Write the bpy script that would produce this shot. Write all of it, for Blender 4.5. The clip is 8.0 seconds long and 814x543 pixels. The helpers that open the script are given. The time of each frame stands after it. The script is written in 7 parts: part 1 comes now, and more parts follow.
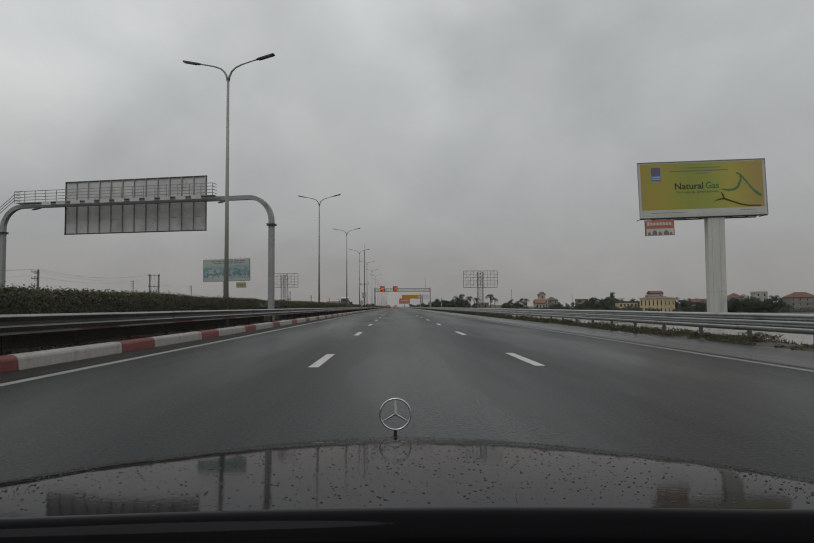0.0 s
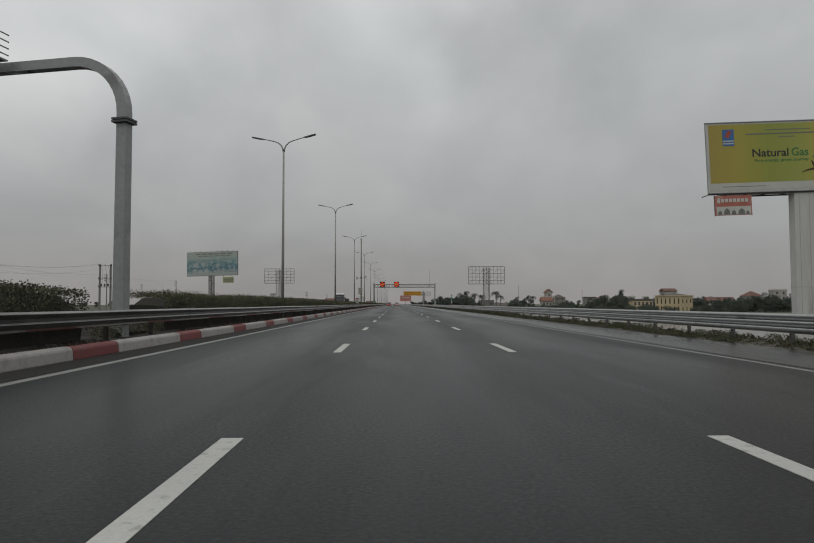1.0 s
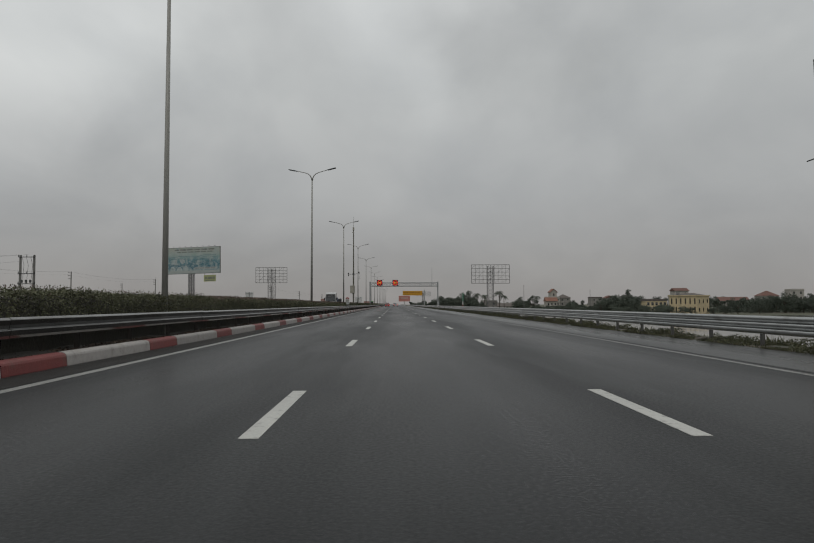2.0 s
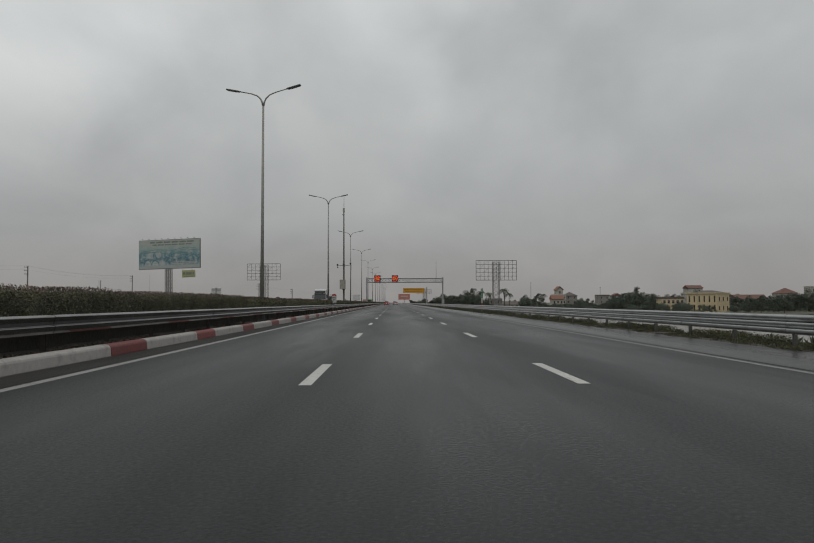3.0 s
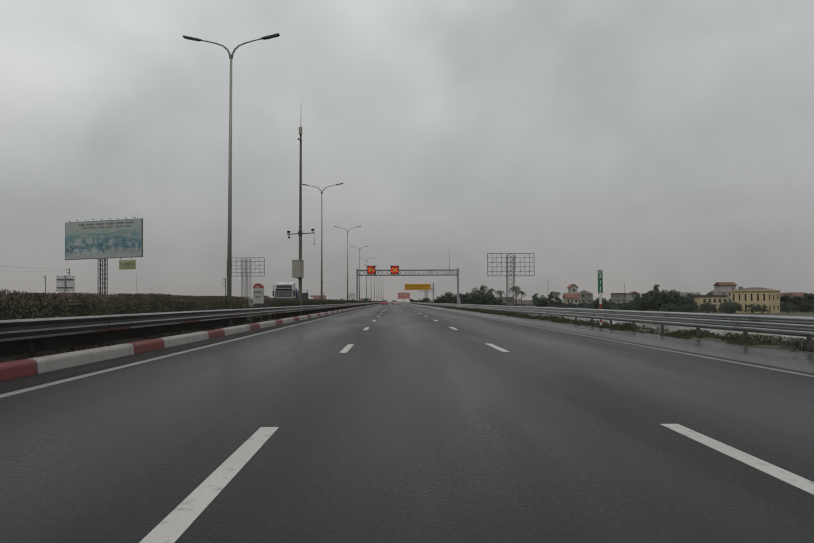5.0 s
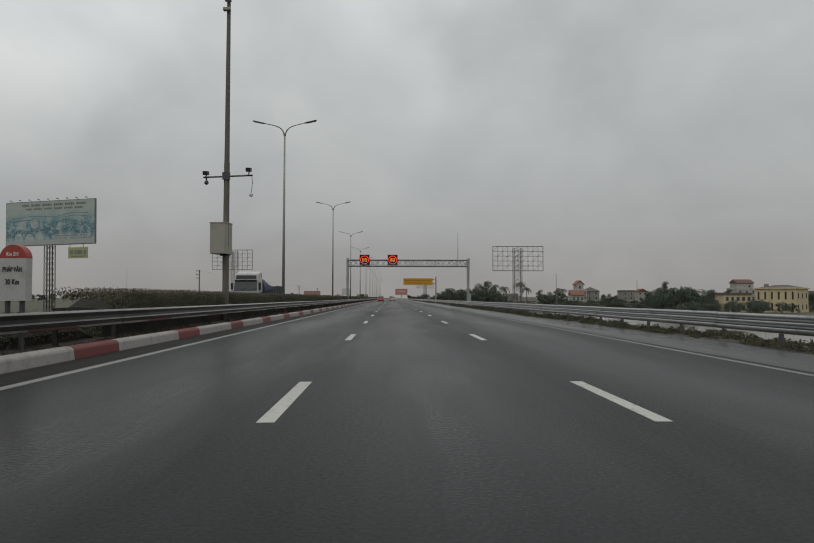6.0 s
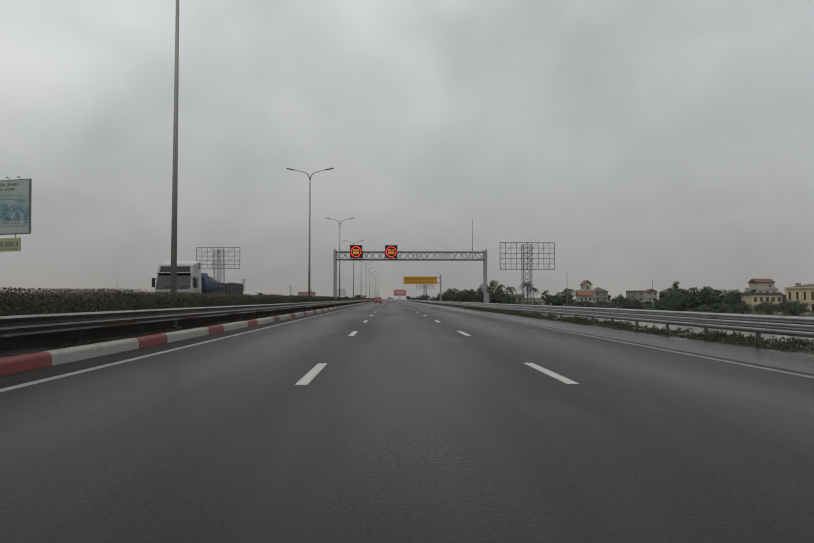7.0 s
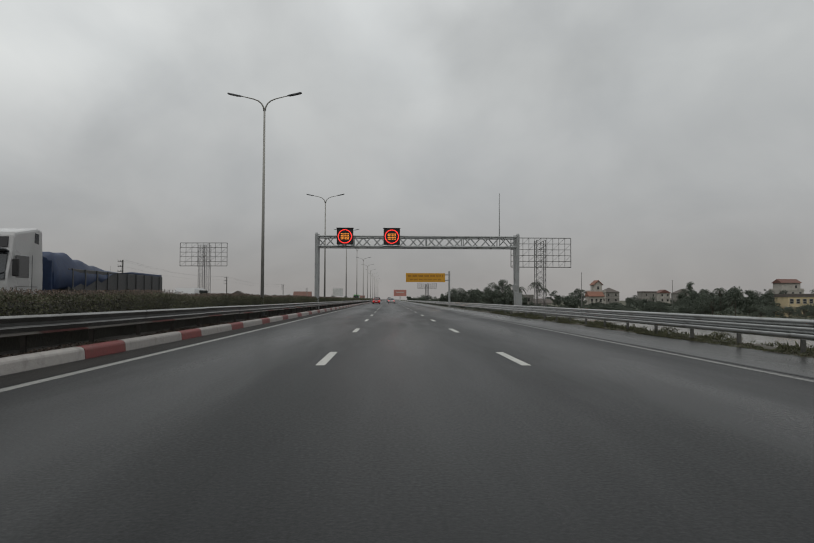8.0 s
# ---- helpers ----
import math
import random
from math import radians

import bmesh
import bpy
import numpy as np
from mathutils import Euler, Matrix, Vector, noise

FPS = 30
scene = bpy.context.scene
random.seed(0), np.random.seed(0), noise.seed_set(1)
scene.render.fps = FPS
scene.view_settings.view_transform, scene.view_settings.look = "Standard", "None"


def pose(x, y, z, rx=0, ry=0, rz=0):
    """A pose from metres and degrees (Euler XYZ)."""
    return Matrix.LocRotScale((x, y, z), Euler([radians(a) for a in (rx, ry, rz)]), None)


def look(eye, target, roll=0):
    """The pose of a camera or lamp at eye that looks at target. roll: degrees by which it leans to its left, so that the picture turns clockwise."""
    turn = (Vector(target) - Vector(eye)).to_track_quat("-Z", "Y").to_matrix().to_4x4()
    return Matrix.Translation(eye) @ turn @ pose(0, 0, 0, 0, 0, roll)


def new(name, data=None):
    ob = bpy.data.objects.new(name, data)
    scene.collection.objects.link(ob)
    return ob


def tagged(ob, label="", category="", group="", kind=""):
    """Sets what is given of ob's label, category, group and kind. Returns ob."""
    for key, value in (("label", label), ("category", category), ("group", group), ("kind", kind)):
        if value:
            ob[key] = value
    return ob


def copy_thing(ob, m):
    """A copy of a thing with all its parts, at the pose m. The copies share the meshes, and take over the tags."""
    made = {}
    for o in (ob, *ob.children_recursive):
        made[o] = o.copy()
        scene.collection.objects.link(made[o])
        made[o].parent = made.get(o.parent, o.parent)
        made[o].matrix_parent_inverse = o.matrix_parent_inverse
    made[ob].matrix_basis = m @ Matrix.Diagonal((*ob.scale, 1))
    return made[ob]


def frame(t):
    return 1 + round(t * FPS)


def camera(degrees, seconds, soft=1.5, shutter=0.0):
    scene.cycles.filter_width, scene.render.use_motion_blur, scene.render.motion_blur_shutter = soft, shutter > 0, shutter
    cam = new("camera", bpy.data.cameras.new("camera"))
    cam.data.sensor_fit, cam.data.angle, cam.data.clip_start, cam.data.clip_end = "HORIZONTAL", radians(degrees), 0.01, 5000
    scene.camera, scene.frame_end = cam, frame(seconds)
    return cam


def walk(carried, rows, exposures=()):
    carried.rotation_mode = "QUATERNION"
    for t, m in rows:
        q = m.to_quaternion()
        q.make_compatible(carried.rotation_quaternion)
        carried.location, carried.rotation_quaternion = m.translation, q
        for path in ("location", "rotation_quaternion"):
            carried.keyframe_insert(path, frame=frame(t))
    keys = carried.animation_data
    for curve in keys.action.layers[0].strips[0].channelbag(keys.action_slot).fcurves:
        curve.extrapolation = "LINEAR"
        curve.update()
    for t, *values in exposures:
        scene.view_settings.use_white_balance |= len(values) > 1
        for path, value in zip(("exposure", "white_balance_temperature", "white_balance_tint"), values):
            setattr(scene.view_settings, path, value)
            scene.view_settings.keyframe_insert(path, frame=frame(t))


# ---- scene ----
cam = camera(63.0, 8.0, soft=1.15)
PATH = [
    (0, (-0.074, -0.429, 0.995), (-0.037, 1.568, 1.1), -0.3),
    (0.5, (-0.126, 10.019, 1.009), (-0.094, 12.016, 1.112), -0.3),
    (1, (-0.168, 20.428, 1.031), (-0.134, 22.425, 1.128), -0.1),
    (1.5, (-0.209, 30.785, 1.096), (-0.172, 32.782, 1.196), -0.1),
    (3, (-0.23, 61.662, 1.1), (-0.19, 63.659, 1.193), -0.2),
    (3.5, (-0.226, 71.999, 1.116), (-0.187, 73.996, 1.213), -0.2),
    (4, (-0.238, 82.402, 1.137), (-0.197, 84.399, 1.23), -0.3),
    (5.5, (-0.274, 113.824, 1.175), (-0.228, 115.822, 1.261), -0.1),
    (6, (-0.259, 124.344, 1.165), (-0.209, 126.342, 1.244), 0.1),
    (6.5, (-0.243, 134.887, 1.163), (-0.191, 136.885, 1.249), -0.1),
    (7, (-0.222, 145.421, 1.179), (-0.167, 147.418, 1.261), -0.0),
    (7.5, (-0.179, 155.956, 1.19), (-0.125, 157.953, 1.27), -0.0),
    (8, (-0.188, 166.506, 1.202), (-0.133, 168.503, 1.285), 0.2),
]
walk(cam, [(t, look(eye, target, roll)) for t, eye, target, roll in PATH], [(0, -0.07), (3.5, -0.06), (5.5, 0.0), (8, 0.07)])

# ---- light: an overcast, wet day ----
SUN_UP, SUN_ROUND = 58, -25
world = bpy.data.worlds.new("overcast_sky")
scene.world = world
world.use_nodes = True
wn, wl = world.node_tree.nodes, world.node_tree.links
wn.clear()
w_out = wn.new("ShaderNodeOutputWorld")
w_bg = wn.new("ShaderNodeBackground")
w_bg.inputs["Strength"].default_value = 1.0
wl.new(w_bg.outputs[0], w_out.inputs[0])
w_sky = wn.new("ShaderNodeTexSky")
w_sky.sky_type = 'NISHITA'
w_sky.sun_disc = False
w_sky.sun_elevation, w_sky.sun_rotation = radians(SUN_UP), radians(SUN_ROUND)
w_dim = wn.new("ShaderNodeVectorMath")
w_dim.operation = 'SCALE'
w_dim.inputs["Scale"].default_value = 0.08
wl.new(w_sky.outputs[0], w_dim.inputs[0])
w_co = wn.new("ShaderNodeTexCoord")
w_sep = wn.new("ShaderNodeSeparateXYZ")
wl.new(w_co.outputs["Generated"], w_sep.inputs[0])
# clouds lie on a flat deck overhead: divide by the height of the line of sight
w_up = wn.new("ShaderNodeMath")
w_up.operation = 'ADD'
w_up.inputs[1].default_value = 0.85
w_abs = wn.new("ShaderNodeMath")
w_abs.operation = 'ABSOLUTE'
wl.new(w_sep.outputs["Z"], w_abs.inputs[0])
wl.new(w_abs.outputs[0], w_up.inputs[0])
w_inv = wn.new("ShaderNodeMath")
w_inv.operation = 'DIVIDE'
w_inv.inputs[0].default_value = 1.0
wl.new(w_up.outputs[0], w_inv.inputs[1])
w_deck = wn.new("ShaderNodeVectorMath")
w_deck.operation = 'SCALE'
wl.new(w_co.outputs["Generated"], w_deck.inputs[0])
wl.new(w_inv.outputs[0], w_deck.inputs["Scale"])
w_n1 = wn.new("ShaderNodeTexNoise")
w_n1.inputs["Scale"].default_value = 4.2
w_n1.inputs["Detail"].default_value = 6.0
w_n1.inputs["Roughness"].default_value = 0.48
w_n1.inputs["Distortion"].default_value = 0.35
w_shift = wn.new("ShaderNodeMapping")
w_shift.inputs["Location"].default_value = (5.3, 0.9, 2.4)
wl.new(w_deck.outputs[0], w_shift.inputs[0])
wl.new(w_shift.outputs[0], w_n1.inputs["Vector"])
w_r1 = wn.new("ShaderNodeValToRGB")
w_r1.color_ramp.elements[0].position, w_r1.color_ramp.elements[0].color = 0.33, (0.88, 0.888, 0.897, 1)
w_r1.color_ramp.elements[1].position, w_r1.color_ramp.elements[1].color = 0.66, (1.10, 1.10, 1.095, 1)
wl.new(w_n1.outputs["Fac"], w_r1.inputs[0])
w_grad = wn.new("ShaderNodeValToRGB")
ge = w_grad.color_ramp.elements
ge[0].position, ge[0].color = 0.0, (0.300, 0.290, 0.287, 1)
ge[1].position, ge[1].color = 1.0, (0.74, 0.75, 0.74, 1)
for p, c in ((0.07, (0.325, 0.318, 0.315)), (0.16, (0.405, 0.408, 0.403)), (0.32, (0.52, 0.53, 0.52)), (0.5, (0.62, 0.63, 0.62))):
    e = ge.new(p)
    e.color = (*c, 1)
wl.new(w_abs.outputs[0], w_grad.inputs[0])
w_mul = wn.new("ShaderNodeMixRGB")
w_mul.blend_type = 'MULTIPLY'
w_mul.inputs[0].default_value = 1.0
wl.new(w_grad.outputs[0], w_mul.inputs[1])
wl.new(w_r1.outputs[0], w_mul.inputs[2])
# broad cloud masses: thin bright rifts and thick dark bellies, with ragged edges
w_rag = wn.new("ShaderNodeTexNoise")
w_rag.inputs["Scale"].default_value, w_rag.inputs["Detail"].default_value = 3.4, 5
wl.new(w_co.outputs["Generated"], w_rag.inputs["Vector"])
w_warp = wn.new("ShaderNodeVectorMath")
w_warp.operation = 'MULTIPLY_ADD'
w_warp.inputs[1].default_value = (0.42, 0.42, 0.42)
wl.new(w_rag.outputs["Color"], w_warp.inputs[0])
wl.new(w_co.outputs["Generated"], w_warp.inputs[2])
w_clouds = w_mul.outputs[0]
for side, rise, wide, gain in ((-0.56, 0.44, 0.34, 1.24), (0.02, 0.46, 0.24, 1.20), (-0.46, 0.30, 0.14, 1.12), (0.34, 0.31, 0.18, 1.13), (0.10, 0.20, 0.22, 1.06),
                               (0.25, 0.40, 0.22, 0.77), (-0.22, 0.40, 0.16, 0.92), (-0.42, 0.22, 0.22, 0.86), (-0.08, 0.27, 0.20, 0.95), (0.50, 0.27, 0.26, 0.93)):
    way = Vector((side, 1, rise)).normalized()
    w_dot = wn.new("ShaderNodeVectorMath")
    w_dot.operation = 'DISTANCE'
    w_dot.inputs[1].default_value = way + Vector((0.21, 0.21, 0.21))
    wl.new(w_warp.outputs[0], w_dot.inputs[0])
    w_lobe = wn.new("ShaderNodeMapRange")
    w_lobe.interpolation_type = 'SMOOTHSTEP'
    w_lobe.inputs["From Min"].default_value, w_lobe.inputs["From Max"].default_value = wide, 0.0
    w_lobe.inputs["To Min"].default_value, w_lobe.inputs["To Max"].default_value = 1.0, gain
    wl.new(w_dot.outputs["Value"], w_lobe.inputs["Value"])
    w_gain = wn.new("ShaderNodeVectorMath")
    w_gain.operation = 'SCALE'
    wl.new(w_clouds, w_gain.inputs[0])
    wl.new(w_lobe.outputs[0], w_gain.inputs["Scale"])
    w_clouds = w_gain.outputs[0]
w_mix = wn.new("ShaderNodeMixRGB")
w_mix.inputs[0].default_value = 0.94
wl.new(w_dim.outputs[0], w_mix.inputs[1])
wl.new(w_clouds, w_mix.inputs[2])
wl.new(w_mix.outputs[0], w_bg.inputs["Color"])

sun_data = bpy.data.lights.new("sun", 'SUN')
sun_data.energy, sun_data.angle, sun_data.color = 0.5, radians(25), (1.0, 0.97, 0.93)
sun = new("sun", sun_data)
sun.matrix_world = pose(0, 0, 60, 90 - SUN_UP, 0, SUN_ROUND)

# ---- materials ----
def mat(name, base, rough=0.7, metal=0.0, var=0.18, big=0.6, fine=14.0, bump=0.0, bump_scale=40.0, stretch=(1, 1, 1),
        rough_var=0.08, dirt=None, dirt_at=(0.55, 0.75), dirt_scale=1.2, per_object=0.0, coat=0.0, spec=0.5):
    """A surface with variation at two scales, optional stains of another colour and fine relief."""
    m = bpy.data.materials.new(name)
    m.use_nodes = True
    n, l = m.node_tree.nodes, m.node_tree.links
    p = n["Principled BSDF"]
    p.inputs["Metallic"].default_value = metal
    p.inputs["Specular IOR Level"].default_value = spec
    p.inputs["Coat Weight"].default_value = coat
    p.inputs["Coat Roughness"].default_value = 0.05
    co = n.new("ShaderNodeTexCoord")
    mp = n.new("ShaderNodeMapping")
    mp.inputs["Scale"].default_value = stretch
    l.new(co.outputs["Object"], mp.inputs[0])
    n1, n2 = n.new("ShaderNodeTexNoise"), n.new("ShaderNodeTexNoise")
    n1.inputs["Scale"].default_value, n1.inputs["Detail"].default_value = big, 5
    n2.inputs["Scale"].default_value, n2.inputs["Detail"].default_value = fine, 4
    for k in (n1, n2):
        l.new(mp.outputs[0], k.inputs["Vector"])
    add = n.new("ShaderNodeMath")
    add.operation = 'ADD'
    l.new(n1.outputs["Fac"], add.inputs[0])
    l.new(n2.outputs["Fac"], add.inputs[1])
    rng = n.new("ShaderNodeMapRange")
    rng.inputs["From Min"].default_value, rng.inputs["From Max"].default_value = 0.65, 1.35
    rng.inputs["To Min"].default_value, rng.inputs["To Max"].default_value = 1 - var, 1 + var
    l.new(add.outputs[0], rng.inputs["Value"])
    scale = n.new("ShaderNodeVectorMath")
    scale.operation = 'SCALE'
    scale.inputs[0].default_value = base
    l.new(rng.outputs[0], scale.inputs["Scale"])
    colour = scale.outputs[0]
    if per_object:
        info = n.new("ShaderNodeObjectInfo")
        r2 = n.new("ShaderNodeMapRange")
        r2.inputs["To Min"].default_value, r2.inputs["To Max"].default_value = 1 - per_object, 1 + per_object
        l.new(info.outputs["Random"], r2.inputs["Value"])
        s2 = n.new("ShaderNodeVectorMath")
        s2.operation = 'SCALE'
        l.new(colour, s2.inputs[0])
        l.new(r2.outputs[0], s2.inputs["Scale"])
        colour = s2.outputs[0]
    if dirt:
        n3 = n.new("ShaderNodeTexNoise")
        n3.inputs["Scale"].default_value, n3.inputs["Detail"].default_value, n3.inputs["Roughness"].default_value = dirt_scale, 8, 0.62
        l.new(mp.outputs[0], n3.inputs["Vector"])
        r3 = n.new("ShaderNodeMapRange")
        r3.inputs["From Min"].default_value, r3.inputs["From Max"].default_value = dirt_at
        l.new(n3.outputs["Fac"], r3.inputs["Value"])
        mx = n.new("ShaderNodeMixRGB")
        mx.inputs[2].default_value = (*dirt, 1)
        l.new(r3.outputs[0], mx.inputs[0])
        l.new(colour, mx.inputs[1])
        colour = mx.outputs[0]
    l.new(colour, p.inputs["Base Color"])
    rr = n.new("ShaderNodeMapRange")
    rr.inputs["From Min"].default_value, rr.inputs["From Max"].default_value = 0.3, 0.7
    rr.inputs["To Min"].default_value, rr.inputs["To Max"].default_value = max(0.02, rough - rough_var), min(1, rough + rough_var)
    l.new(n1.outputs["Fac"], rr.inputs["Value"])
    l.new(rr.outputs[0], p.inputs["Roughness"])
    if bump:
        n4 = n.new("ShaderNodeTexNoise")
        n4.inputs["Scale"].default_value, n4.inputs["Detail"].default_value = bump_scale, 3
        l.new(mp.outputs[0], n4.inputs["Vector"])
        b = n.new("ShaderNodeBump")
        b.inputs["Strength"].default_value, b.inputs["Distance"].default_value = bump, 0.02
        l.new(n4.outputs["Fac"], b.inputs["Height"])
        l.new(b.outputs[0], p.inputs["Normal"])
    return m


def leaf_mat(name, a, b, rough=0.55):
    """Leaves: every one a little different, between two greens."""
    m = bpy.data.materials.new(name)
    m.use_nodes = True
    n, l = m.node_tree.nodes, m.node_tree.links
    p = n["Principled BSDF"]
    geo = n.new("ShaderNodeNewGeometry")
    info = n.new("ShaderNodeObjectInfo")
    mx = n.new("ShaderNodeMixRGB")
    mx.inputs[1].default_value, mx.inputs[2].default_value = (*a, 1), (*b, 1)
    l.new(geo.outputs["Random Per Island"], mx.inputs[0])
    hs = n.new("ShaderNodeHueSaturation")
    r = n.new("ShaderNodeMapRange")
    r.inputs["To Min"].default_value, r.inputs["To Max"].default_value = 0.75, 1.25
    l.new(info.outputs["Random"], r.inputs["Value"])
    # whole sprays are paler or darker than their neighbours
    co = n.new("ShaderNodeTexCoord")
    spray = n.new("ShaderNodeTexNoise")
    spray.inputs["Scale"].default_value, spray.inputs["Detail"].default_value = 1.6, 4
    l.new(co.outputs["Object"], spray.inputs["Vector"])
    sr = n.new("ShaderNodeMapRange")
    sr.inputs["From Min"].default_value, sr.inputs["From Max"].default_value = 0.34, 0.66
    sr.inputs["To Min"].default_value, sr.inputs["To Max"].default_value = 0.62, 1.42
    l.new(spray.outputs["Fac"], sr.inputs["Value"])
    both = n.new("ShaderNodeMath")
    both.operation = 'MULTIPLY'
    l.new(r.outputs[0], both.inputs[0])
    l.new(sr.outputs[0], both.inputs[1])
    l.new(both.outputs[0], hs.inputs["Value"])
    l.new(mx.outputs[0], hs.inputs["Color"])
    l.new(hs.outputs[0], p.inputs["Base Color"])
    p.inputs["Roughness"].default_value = rough
    return m


def glow(name, colour, strength):
    m = bpy.data.materials.new(name)
    m.use_nodes = True
    p = m.node_tree.nodes["Principled BSDF"]
    p.inputs["Base Color"].default_value = (*colour, 1)
    p.inputs["Emission Color"].default_value = (*colour, 1)
    p.inputs["Emission Strength"].default_value = strength
    return m


def asphalt_mat(name, base, rough, rough_var, bump=0.35, spec=0.5):
    """Wet asphalt: long streaks along the traffic, wheel tracks, damp patches and fine chippings."""
    m = mat(name, base, rough, 0, 0.35, 0.55, 3.0, 0, 1, (1, 0.10, 1), rough_var, spec=spec)
    n, l = m.node_tree.nodes, m.node_tree.links
    p = n["Principled BSDF"]
    co = n.new("ShaderNodeTexCoord")
    # drying patches and seams change the gloss on top of the long streaks
    blot = n.new("ShaderNodeTexNoise")
    blot.inputs["Scale"].default_value, blot.inputs["Detail"].default_value, blot.inputs["Roughness"].default_value = 0.28, 8, 0.60
    bmap = n.new("ShaderNodeMapping")
    bmap.inputs["Scale"].default_value = (1.5, 0.14, 1)
    l.new(co.outputs["Object"], bmap.inputs[0])
    l.new(bmap.outputs[0], blot.inputs["Vector"])
    old = p.inputs["Roughness"].links[0].from_socket
    br = n.new("ShaderNodeMapRange")
    br.inputs["From Min"].default_value, br.inputs["From Max"].default_value = 0.35, 0.68
    br.inputs["To Min"].default_value, br.inputs["To Max"].default_value = -0.045, 0.045
    l.new(blot.outputs["Fac"], br.inputs["Value"])
    radd = n.new("ShaderNodeMath")
    radd.operation = 'ADD'
    l.new(old, radd.inputs[0])
    l.new(br.outputs[0], radd.inputs[1])
    # the lanes are polished down their middle and stay coarse along the lines
    sep = n.new("ShaderNodeSeparateXYZ")
    l.new(co.outputs["Object"], sep.inputs[0])
    wob = n.new("ShaderNodeMath")
    wob.operation = 'MULTIPLY_ADD'
    wob.inputs[1].default_value = 1.1
    l.new(blot.outputs["Fac"], wob.inputs[0])
    l.new(sep.outputs["X"], wob.inputs[2])
    phase = n.new("ShaderNodeMath")
    phase.operation = 'MULTIPLY_ADD'
    phase.inputs[1].default_value = 2 * math.pi / 3.75
    phase.inputs[2].default_value = -2 * math.pi / 3.75 * (0.45 + 0.55) + math.pi
    l.new(wob.outputs[0], phase.inputs[0])
    lanes = n.new("ShaderNodeMath")
    lanes.operation = 'COSINE'
    l.new(phase.outputs[0], lanes.inputs[0])
    lane_add = n.new("ShaderNodeMath")
    lane_add.operation = 'MULTIPLY_ADD'
    lane_add.inputs[1].default_value = 0.05
    l.new(lanes.outputs[0], lane_add.inputs[0])
    l.new(radd.outputs[0], lane_add.inputs[2])
    # thin sheets of standing water with wavering, fairly sharp edges
    film = n.new("ShaderNodeTexNoise")
    film.inputs["Scale"].default_value, film.inputs["Detail"].default_value, film.inputs["Roughness"].default_value = 0.55, 5, 0.5
    fmap = n.new("ShaderNodeMapping")
    fmap.inputs["Scale"].default_value = (0.9, 0.10, 1)
    fmap.inputs["Location"].default_value = (3.7, 1.9, 0)
    l.new(co.outputs["Object"], fmap.inputs[0])
    l.new(fmap.outputs[0], film.inputs["Vector"])
    fr = n.new("ShaderNodeMapRange")
    fr.inputs["From Min"].default_value, fr.inputs["From Max"].default_value = 0.535, 0.575
    fr.inputs["To Min"].default_value, fr.inputs["To Max"].default_value = 0.0, -0.032
    l.new(film.outputs["Fac"], fr.inputs["Value"])
    film_add = n.new("ShaderNodeMath")
    film_add.operation = 'ADD'
    l.new(lane_add.outputs[0], film_add.inputs[0])
    l.new(fr.outputs[0], film_add.inputs[1])
    speck = n.new("ShaderNodeTexNoise")
    speck.inputs["Scale"].default_value, speck.inputs["Detail"].default_value, speck.inputs["Roughness"].default_value = 30, 5, 0.8
    l.new(co.outputs["Object"], speck.inputs["Vector"])
    sp = n.new("ShaderNodeMapRange")
    sp.inputs["From Min"].default_value, sp.inputs["From Max"].default_value = 0.35, 0.65
    sp.inputs["To Min"].default_value, sp.inputs["To Max"].default_value = -0.085, 0.085
    l.new(speck.outputs["Fac"], sp.inputs["Value"])
    sum_ = n.new("ShaderNodeMath")
    sum_.operation = 'ADD'
    l.new(film_add.outputs[0], sum_.inputs[0])
    l.new(sp.outputs[0], sum_.inputs[1])
    l.new(sum_.outputs[0], p.inputs["Roughness"])
    fine = n.new("ShaderNodeTexNoise")
    fine.inputs["Scale"].default_value, fine.inputs["Detail"].default_value = 90, 2
    l.new(co.outputs["Object"], fine.inputs["Vector"])
    patch = n.new("ShaderNodeTexNoise")
    patch.inputs["Scale"].default_value, patch.inputs["Detail"].default_value = 0.5, 7
    l.new(co.outputs["Object"], patch.inputs["Vector"])
    chip = n.new("ShaderNodeTexNoise")
    chip.inputs["Scale"].default_value, chip.inputs["Detail"].default_value = 26, 3
    l.new(co.outputs["Object"], chip.inputs["Vector"])
    half = n.new("ShaderNodeMath")
    half.operation = 'MULTIPLY_ADD'
    half.inputs[1].default_value = 1.6
    l.new(chip.outputs["Fac"], half.inputs[0])
    l.new(fine.outputs["Fac"], half.inputs[2])
    both = n.new("ShaderNodeMath")
    both.operation = 'MULTIPLY_ADD'
    both.inputs[1].default_value = 0.6
    l.new(patch.outputs["Fac"], both.inputs[0])
    l.new(half.outputs[0], both.inputs[2])
    b = n.new("ShaderNodeBump")
    b.inputs["Strength"].default_value, b.inputs["Distance"].default_value = bump, 0.004
    l.new(both.outputs[0], b.inputs["Height"])
    l.new(b.outputs[0], p.inputs["Normal"])
    return m


